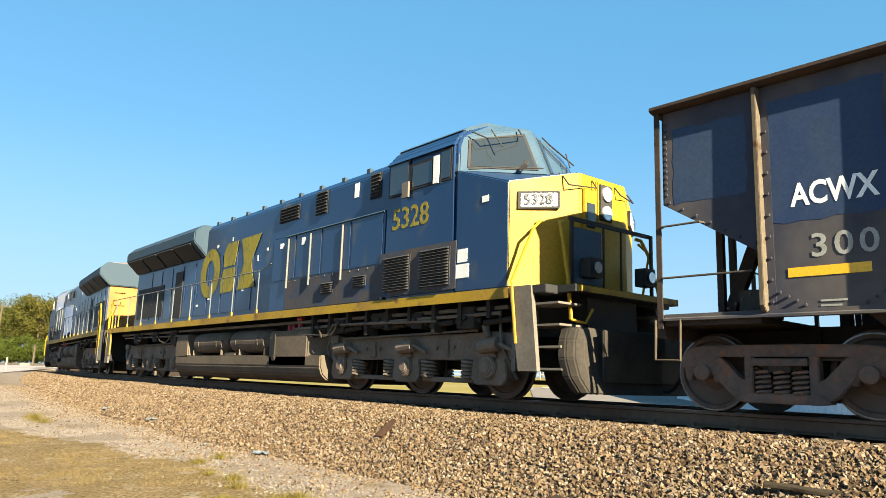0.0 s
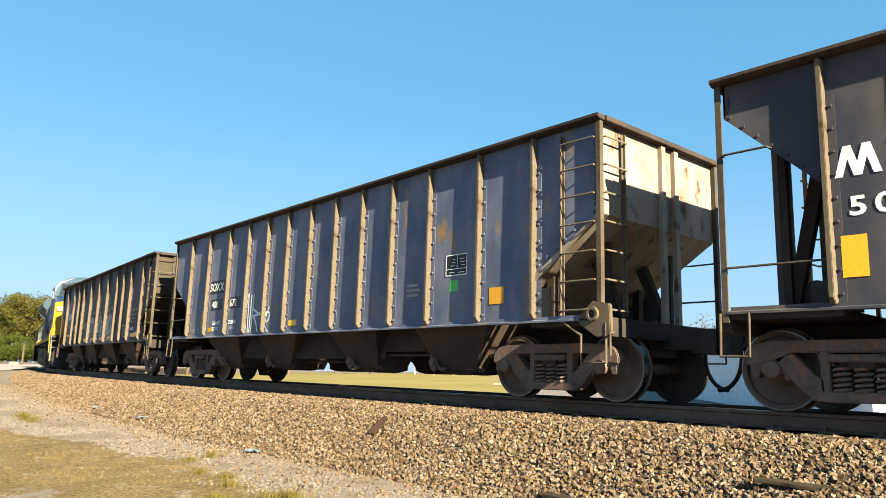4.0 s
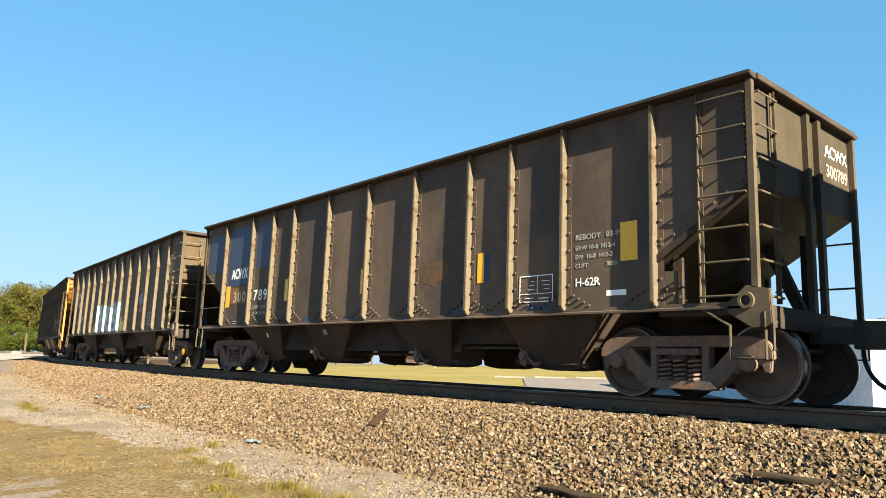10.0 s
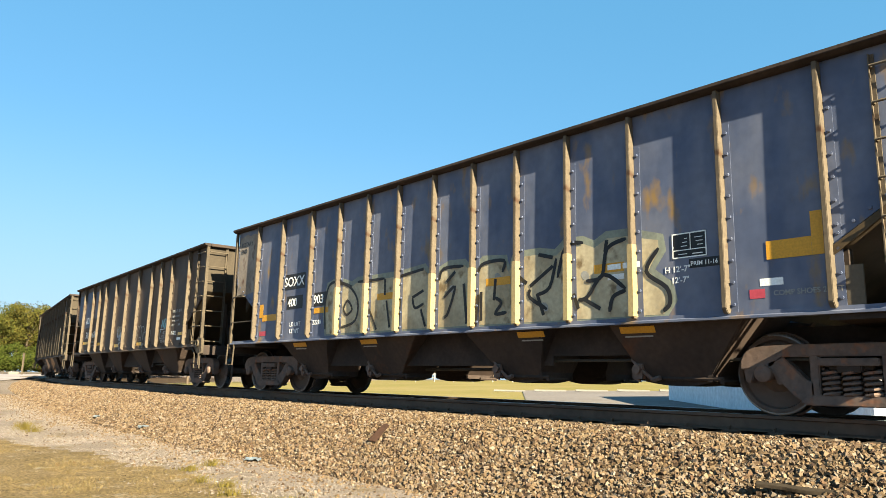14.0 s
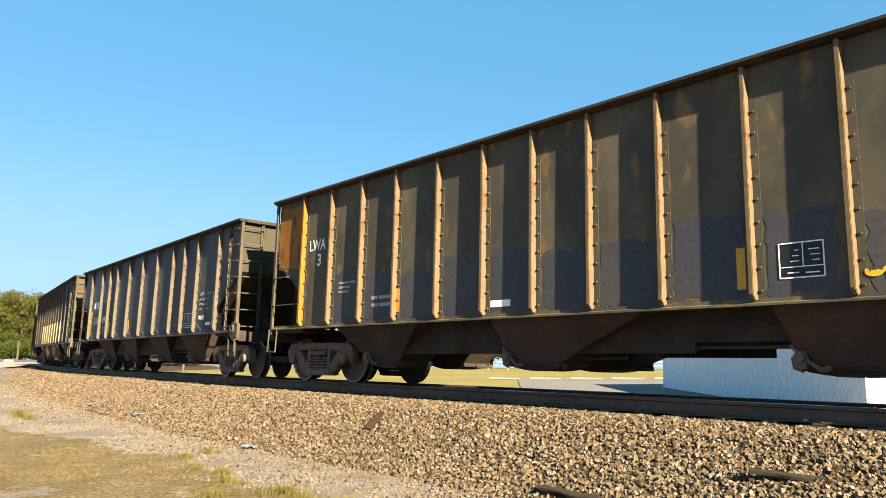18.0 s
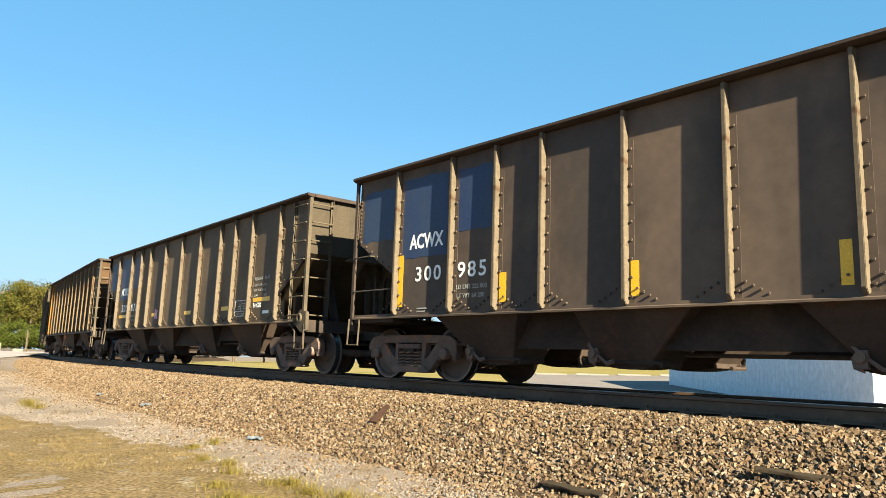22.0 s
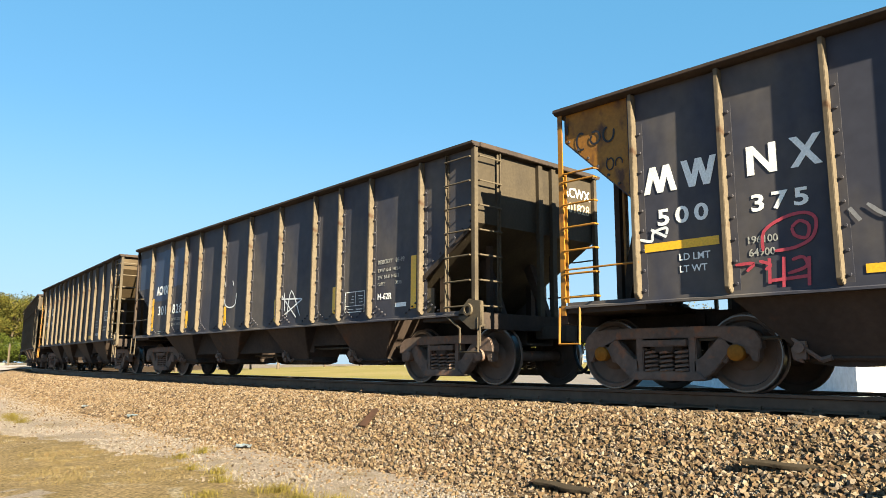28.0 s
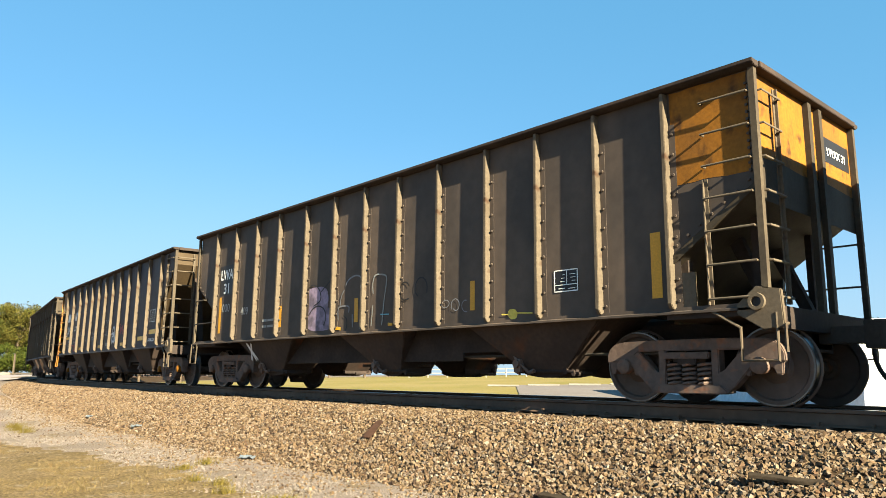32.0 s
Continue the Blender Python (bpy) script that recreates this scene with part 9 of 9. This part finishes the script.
spray(CARS[2], M["pale"], 0.018, [[(2.76, 1.65), (2.72, 1.48), (2.78, 1.27)], [(2.68, 1.5), (2.5, 1.55), (2.63, 1.31), (2.45, 1.26)], [(2.47, 1.57), (2.45, 1.3), (2.36, 1.46)], [(2.36, 1.5), (2.22, 1.41), (2.24, 1.29), (2.38, 1.27)], [(1.85, 1.61), (1.81, 1.47), (1.69, 1.6), (1.71, 1.44)], [(1.62, 1.58), (1.49, 1.51), (1.55, 1.36), (1.42, 1.37)], [(1.43, 1.61), (1.3, 1.48), (1.24, 1.57)], [(0.88, 1.57), (0.82, 1.45)], [(0.82, 1.51), (0.73, 1.31), (0.58, 1.32), (0.67, 1.46), (0.79, 1.45)], [(0.56, 1.49), (0.53, 1.28)], [(0.48, 1.54), (0.53, 1.42)]])
spray(CARS[3], M["spray"], 0.055, [[(5.18, 1.09), (5.11, 1.81)], [(5.11, 1.81), (4.81, 1.11)], [(5, 1.84), (5.08, 1.16)], [(4.86, 2), (4.83, 1.64)], [(5.26, 1.6), (4.83, 1.68)], [(5.18, 1.12), (4.92, 1.29)], [(4.94, 1.79), (4.98, 1.37)]])
spray(CARS[3], M["teal"], 0.030, [[(6.02, 1.65), (6.01, 1.42), (5.83, 1.52), (5.99, 1.63)], [(5.77, 1.4), (5.66, 1.62), (5.57, 1.4)], [(5.51, 1.62), (5.48, 1.39)], [(5.5, 1.5), (5.43, 1.57)]])
spray(CARS[5], M["pale"], 0.028, [[(-1.43, 1.24), (-1.54, 1.54), (-1.45, 1.51), (-1.42, 1.57), (-1.49, 1.75), (-1.62, 1.8), (-1.71, 1.74)], [(-1.64, 1.62), (-1.71, 1.79), (-1.83, 1.81), (-1.94, 1.71), (-1.94, 1.54), (-1.9, 1.45), (-1.75, 1.45), (-1.78, 1.34)], [(-1.92, 1.71), (-2.02, 1.78), (-2.18, 1.75), (-2.24, 1.64), (-2.12, 1.54), (-2.1, 1.44), (-2.16, 1.35)], [(-2.16, 1.35), (-2.18, 1.52), (-2.32, 1.6), (-2.44, 1.54), (-2.44, 1.44), (-2.34, 1.42), (-2.36, 1.22)], [(-2.36, 1.62), (-2.56, 1.66)], [(-2.76, 1.64), (-2.86, 1.62), (-2.87, 1.41), (-2.76, 1.39)], [(-1.92, 1.45), (-1.9, 1.32)], [(-2.82, 1.39), (-2.85, 1.3), (-2.76, 1.24)]])
spray_area(CARS[5], bubble(0.45, 1.02, 1.55, 1.93, 0.05, 13), HAZE, SHEET + 0.0028)
spray(CARS[5], M["spray"], 0.022, [[(0.86, 1.82), (0.80, 1.55), (0.70, 1.62)], [(0.70, 1.88), (0.60, 1.42), (0.48, 1.80)], [(0.56, 1.70), (0.44, 1.62), (0.52, 1.45), (0.38, 1.40)],
                                   [(0.46, 1.92), (0.40, 1.52), (0.30, 1.58)], [(0.62, 1.38), (0.52, 1.14), (0.34, 1.22), (0.40, 1.36), (0.62, 1.30)]])
spray(CARS[5], M["pale"], 0.025, [[(0.62, 1.91), (0.73, 1.82), (0.84, 1.78)], [(0.65, 1.88), (0.66, 1.59), (0.72, 1.49)], [(0.5, 1.75), (0.57, 1.52), (0.5, 1.25)], [(0.41, 1.69), (0.49, 1.45), (0.37, 1.41)], [(0.83, 1.5), (0.8, 1.57), (0.72, 1.6), (0.71, 1.46)], [(0.43, 1.41), (0.29, 1.37), (0.31, 1.17), (0.47, 1.15)], [(-2.06, 1.27), (-2.11, 1.18), (-2.17, 1.25), (-2.23, 1.19), (-2.28, 1.27)], [(-2.13, 1.09), (-2.15, 1.16)], [(-2.25, 1.12), (-2.27, 1.16)]])
spray(CARS[6], M["ink"], 0.050, [[(2.72, 1.26), (2.87, 1.79), (2.84, 2.09), (2.45, 2.03), (2.15, 1.74), (2.21, 1.37), (2.68, 1.26)], [(2.61, 1.61), (2.48, 1.76), (2.32, 1.59), (2.5, 1.49), (2.61, 1.61)], [(1.86, 1.56), (1.81, 2.03)], [(1.78, 1.56), (1.54, 1.18)], [(1.33, 2.07), (1.32, 1.78)], [(1.27, 1.68), (1.16, 1.2)], [(0.92, 1.16), (0.87, 1.7)], [(0.55, 1.68), (0.26, 1.78)], [(0.55, 1.68), (0.47, 1.5), (0.25, 1.56)], [(0.32, 1.47), (0.2, 1.18)]])
spray(CARS[6], M["ink"], 0.055, [[(-0.13, 1.91), (-0.23, 2.09), (-0.7, 2.09)], [(-0.31, 1.87), (-0.51, 2.02)], [(-0.25, 1.62), (-0.51, 1.78), (-0.36, 1.38), (-0.26, 1.3)], [(-0.71, 1.81), (-0.79, 1.18)], [(-0.98, 1.13), (-1.03, 1.61)], [(-1.03, 1.96), (-1.15, 2.08), (-1.57, 2.08), (-1.54, 1.91)], [(-1.1, 1.65), (-1.1, 1.21)], [(-1.4, 1.54), (-1.52, 1.45), (-1.4, 1.3), (-1.63, 1.31)], [(-1.4, 1.82), (-1.37, 1.5)], [(-1.75, 1.35), (-1.86, 2.09)], [(-1.8, 1.85), (-2.02, 1.7)]])
spray(CARS[6], M["ink"], 0.055, [[(-2.08, 1.65), (-2.5, 1.9)], [(-2.08, 1.61), (-2.08, 1.49), (-2.39, 1.31)], [(-2.24, 2.09), (-2.5, 2.02)]])
spray(CARS[6], M["ink"], 0.055, [[(-2.21, 1.52), (-2.44, 1.61), (-2.56, 2)], [(-2.21, 1.54), (-2.33, 1.23)], [(-2.58, 1.73), (-2.73, 2.15), (-3.02, 2.16)], [(-2.93, 1.4), (-3.08, 1.43), (-3.34, 1.7), (-3.67, 1.49)], [(-2.85, 1.49), (-2.93, 1.28)], [(-3.06, 1.64), (-3.31, 1.68), (-3.4, 2.03), (-3.69, 2.13)], [(-3.4, 2.15), (-3.37, 1.99)], [(-3.67, 1.47), (-3.48, 1.4), (-3.42, 1.21)], [(-4.15, 1.95), (-3.97, 1.68), (-4.24, 1.46), (-4.28, 1.27), (-4.19, 1.18)], [(-3.28, 1.26), (-3.03, 1.4)]])
spray(CARS[6], M["ink"], 0.050, [[(3.22, 1.25), (3.26, 1.7), (3.14, 2.09), (2.85, 2.15), (2.35, 2.02)], [(2.17, 2.09), (1.81, 2.08), (1.34, 2.08)], [(0.88, 2.08), (0.27, 2.14)]])
spray(CARS[11], M["haze"], 0.026, [[(3.68, 1.64), (3.7, 1.85), (3.59, 1.99), (3.44, 1.93), (3.4, 1.82), (3.25, 1.93), (3.08, 1.89), (3.11, 1.77), (3.25, 1.7)], [(3.5, 1.67), (3.35, 1.51), (3.18, 1.56), (3.09, 1.67)], [(2.8, 1.9), (2.75, 2.11), (2.55, 2.14), (2.47, 2.01), (2.63, 1.88), (2.78, 1.82)], [(2.32, 2.05), (2.21, 2.15), (2.01, 2.1), (1.98, 1.95)], [(2.29, 1.88), (2.22, 1.96), (2.1, 1.96), (2, 1.86), (2.05, 1.74), (2.19, 1.73), (2.29, 1.84)], [(2.57, 1.5), (2.53, 1.65), (2.36, 1.69), (2.19, 1.64), (2.24, 1.51), (2.38, 1.47)], [(2.54, 1.37), (2.47, 1.5), (2.33, 1.33), (2.24, 1.42), (2.05, 1.35), (2.03, 1.22)], [(2.62, 1.3), (2.55, 1.48)]])
spray(CARS[11], M["pale"], 0.050, [[(1.44, 1.81), (1.48, 1.74), (1.46, 1.6), (1.42, 1.35), (1.4, 1.22)], [(1.46, 1.81), (1.28, 1.88), (1.09, 1.89), (1.12, 1.8)], [(1.33, 1.55), (1.3, 1.48), (1.36, 1.08)], [(1.25, 1.49), (1.17, 1.47), (1.26, 1.07)], [(1.1, 1.78), (1.15, 1.5), (1.18, 1.3)], [(1.44, 1.58), (1.3, 1.6), (1.16, 1.54)]])
spray(CARS[11], M["pale"], 0.035, [[(0.55, 1.65), (0.46, 1.61), (0.38, 1.51), (0.32, 1.36), (0.33, 1.2)], [(0.6, 1.35), (0.62, 1.1)], [(0.45, 1.62), (0.48, 1.44)], [(0.1, 1.71), (0.19, 1.41), (0.22, 1.4), (0.14, 1.36)], [(0.27, 1.65), (0.23, 1.63)]])
spray(CARS[11], M["pale"], 0.025, [[(-3.03, 1.31), (-3.05, 1.41), (-3.18, 1.42), (-3.2, 1.3)], [(-3.23, 1.49), (-3.08, 1.55), (-2.98, 1.47)], [(-3.57, 1.47), (-3.4, 1.42), (-3.56, 1.32), (-3.42, 1.25)], [(-0.02, 1.59), (-0.06, 1.73), (-0.17, 1.58)], [(-0.28, 1.71), (-0.46, 1.72), (-0.47, 1.51), (-0.32, 1.5)]])
spray(CARS[11], M["haze"], 0.030, [[(-4.03, 1.95), (-4.24, 1.94), (-4.07, 1.83), (-4.24, 1.74)], [(-4.33, 1.98), (-4.35, 1.8)], [(-4.41, 1.83), (-4.45, 1.97), (-4.62, 2.09), (-4.78, 2.04), (-4.73, 1.87), (-4.53, 1.82)], [(-3.03, 1.98), (-3.13, 1.58)], [(-3.33, 1.79), (-3.23, 1.65)]])
spray(CARS[12], M["spray"], 0.030, [[(1.31, 1.86), (1.22, 1.68), (0.97, 1.61), (0.72, 1.68), (0.68, 1.93)], [(1.3, 2.24), (1.25, 2.12)], [(0.89, 2.24), (0.84, 2.12)]])
spray(CARS[12], M["spray"], 0.028, [[(-1.67, 1.27), (-1.83, 1.8), (-2.19, 1.27)], [(-1.44, 1.65), (-2.26, 1.61)], [(-2.26, 1.6), (-1.58, 1.32)], [(-1.44, 1.72), (-2.04, 1.25)], [(-1.54, 1.78), (-1.58, 1.4)]])
spray(CARS[13], M["haze"], 0.110, [[(-1.18, 1.74), (-1.22, 1.82), (-1.31, 1.84), (-1.4, 1.78), (-1.4, 1.67), (-1.33, 1.6), (-1.23, 1.62), (-1.18, 1.72)], [(-0.85, 1.57), (-1, 1.61), (-1.14, 1.63), (-1.21, 1.62)], [(-1.13, 1.55), (-1.14, 1.37), (-1.15, 1.27)], [(-1.13, 1.54), (-1.27, 1.54), (-1.41, 1.54), (-1.41, 1.3)], [(-1.17, 1.36), (-1.41, 1.36)]])
spray(CARS[13], M["spray"], 0.045, [[(-1.18, 1.74), (-1.22, 1.82), (-1.31, 1.84), (-1.4, 1.78), (-1.4, 1.67), (-1.33, 1.6), (-1.23, 1.62), (-1.18, 1.72)], [(-0.85, 1.57), (-1, 1.61), (-1.14, 1.63), (-1.21, 1.62)], [(-1.13, 1.55), (-1.14, 1.37), (-1.15, 1.27)], [(-1.13, 1.54), (-1.27, 1.54), (-1.41, 1.54), (-1.41, 1.3)], [(-1.17, 1.36), (-1.41, 1.36)]])
spray(CARS[13], M["spray"], 0.045, [[(-1.21, 1.62), (-1.35, 1.66)], [(-1.28, 1.54), (-1.3, 1.38)], [(-1.43, 1.64), (-1.45, 1.56), (-1.51, 1.34)], [(-1.51, 1.35), (-1.51, 1.53), (-1.59, 1.61), (-1.59, 1.47)], [(-1.59, 1.57), (-1.66, 1.63), (-1.71, 1.56), (-1.67, 1.36), (-1.63, 1.25)]])
spray(CARS[13], M["carmine"], 0.040, [[(-2.16, 1.9), (-2.07, 1.89), (-2.06, 1.82), (-2.14, 1.76), (-2.15, 1.7), (-2.05, 1.62)], [(-2.16, 1.76), (-2.17, 1.66), (-2.14, 1.57)], [(-2.24, 1.79), (-2.24, 1.64)], [(-2.25, 1.74), (-2.32, 1.83), (-2.35, 1.79), (-2.35, 1.69)], [(-2.39, 1.91), (-2.37, 1.63), (-2.45, 1.6), (-2.48, 1.69), (-2.4, 1.74)], [(-2.51, 1.74), (-2.55, 1.8), (-2.6, 1.76), (-2.6, 1.66), (-2.53, 1.65), (-2.51, 1.73)], [(-2.58, 1.88), (-2.68, 1.66), (-2.77, 1.62)], [(-2.77, 1.95), (-2.66, 1.67), (-2.61, 1.52)]])
spray(CARS[13], M["haze"], 0.040, [[(-0.11, 2.11), (-0.25, 2.12), (-0.38, 1.99), (-0.31, 1.85)], [(-0.42, 2.04), (-0.52, 2.11), (-0.68, 2.06), (-0.79, 1.91), (-0.76, 1.74)], [(-0.38, 1.96), (-0.42, 1.58)], [(-0.53, 1.57), (-0.76, 1.72)], [(-0.57, 1.74), (-0.72, 1.55)], [(-0.15, 1.64), (-0.32, 1.62)]])
spray(CARS[13], M["carmine"], 0.035, [[(4.62, 1.52), (4.6, 1.73), (4.4, 1.85), (4.18, 1.88), (4.07, 1.8), (4.11, 1.62), (4.28, 1.53), (4.5, 1.51)], [(4.31, 1.74), (4.23, 1.8), (4.14, 1.74), (4.17, 1.62), (4.28, 1.65), (4.31, 1.74)], [(4.93, 1.4), (4.73, 1.4), (4.81, 1.32)], [(4.67, 1.42), (4.55, 1.37), (4.61, 1.32)], [(4.56, 1.44), (4.57, 1.17)], [(4.41, 1.44), (4.43, 1.09)], [(4.38, 1.26), (4.19, 1.32), (4.22, 1.42), (4.33, 1.4)], [(4.16, 1.42), (4.18, 1.08)], [(4.55, 1.2), (4.18, 1.22)]])
spray(CARS[13], M["haze"], 0.040, [[(3.59, 1.88), (3.38, 1.73), (3.09, 1.87)], [(3.75, 1.86), (3.66, 1.72)], [(2.71, 1.48), (2.53, 1.53), (2.44, 1.37)], [(1.73, 1.86), (1.51, 1.72), (1.16, 1.81)], [(1.76, 1.59), (1.44, 1.62), (1.13, 1.62)], [(1.48, 1.63), (1.5, 1.17)], [(1.6, 1.52), (1.46, 1.57), (1.32, 1.5)]])
spray(CARS[13], M["spray"], 0.035, [[(6.11, 1.83), (5.94, 1.79), (5.91, 1.89), (5.74, 1.93), (5.74, 1.85)], [(5.94, 1.93), (5.74, 1.82)]])
spray(CARS[14], M["ink"], 0.025, [[(1.96, 2), (1.79, 2.08), (1.58, 2.01), (1.47, 1.86), (1.5, 1.74), (1.71, 1.66)], [(1.89, 1.48), (1.71, 1.62), (1.48, 1.64), (1.31, 1.54), (1.27, 1.37), (1.34, 1.26)], [(1.47, 1.92), (1.1, 2.14)], [(0.67, 1.41), (0.56, 1.34), (0.55, 1.2), (0.59, 1.11)]])
spray(CARS[14], M["haze"], 0.030, [[(0.62, 1.96), (0.53, 2.07), (0.33, 2.13), (0.15, 2.09), (0.12, 1.94)], [(0.78, 1.6), (0.75, 1.77), (0.66, 1.89)], [(0.83, 1.33), (0.84, 1.55), (0.68, 1.59), (0.5, 1.57), (0.5, 1.46)], [(0.14, 1.94), (0.12, 1.69)], [(0.38, 1.42), (0.36, 1.18)], [(0.14, 1.15), (0.12, 1.69)]])
spray(CARS[14], M["pale"], 0.028, [[(-0.25, 1.75), (-0.23, 1.92), (-0.29, 2.07), (-0.44, 2.08), (-0.62, 2.03), (-0.62, 1.86), (-0.57, 1.6), (-0.52, 1.18)], [(-0.25, 1.54), (-0.21, 1.18)]])
spray(CARS[14], M["teal"], 0.020, [[(-0.47, 1.37), (-0.72, 1.36)]])
spray(CARS[14], M["yellow"], 0.060, [[(0.92, 1.19), (0.74, 1.17)]])
spray(CARS[14], M["orange"], 0.050, [[(-0.69, 1.19), (-0.82, 1.18)]])

# the two locomotives, back to back
ENGINES = []
for label, off, turn in (("blue and yellow freight locomotive, grimy below, nose facing the hopper cars", PITCH + 3.1, 180),
                         ("grimy blue lead locomotive with an orange hood end", PITCH + 3.1 + 22.3, 0)):
    ENGINES.append((locomotive(label, off, turn == 0), off, turn))


# ---- what moves ----
def motions():
    times = [i * 0.5 for i in range(65)]
    for i, car in enumerate(CARS):
        walk(car, [(t, car_pose(run(t) - i * PITCH + SLACK[i], BOLSTER)) for t in times])
    for eng, off, turn in ENGINES:
        walk(eng, [(t, car_pose(run(t) + off, 6.75) @ pose(0, 0, 0, 0, 0, turn)) for t in times])
    # wheels turn while their car is anywhere near; every row is less than a quarter turn on from the last
    fine = [i / 15.0 for i in range(481)]
    for ax, x, off, r in WHEELSETS:
        back = ax.parent is ENGINES[0][0]
        base = ax.matrix_basis.translation.copy()
        rows = []
        for t in fine:
            s = run(t) + off
            if -22 < s < 66 or t in (0.0, 32.0):
                a = min(max(s, -22.0), 66.0) / r
                rows.append((t, Matrix.Translation(base) @ pose(0, 0, 0, 0, math.degrees(-a if back else a) % 360, 0)))
        walk(ax, rows)


motions()
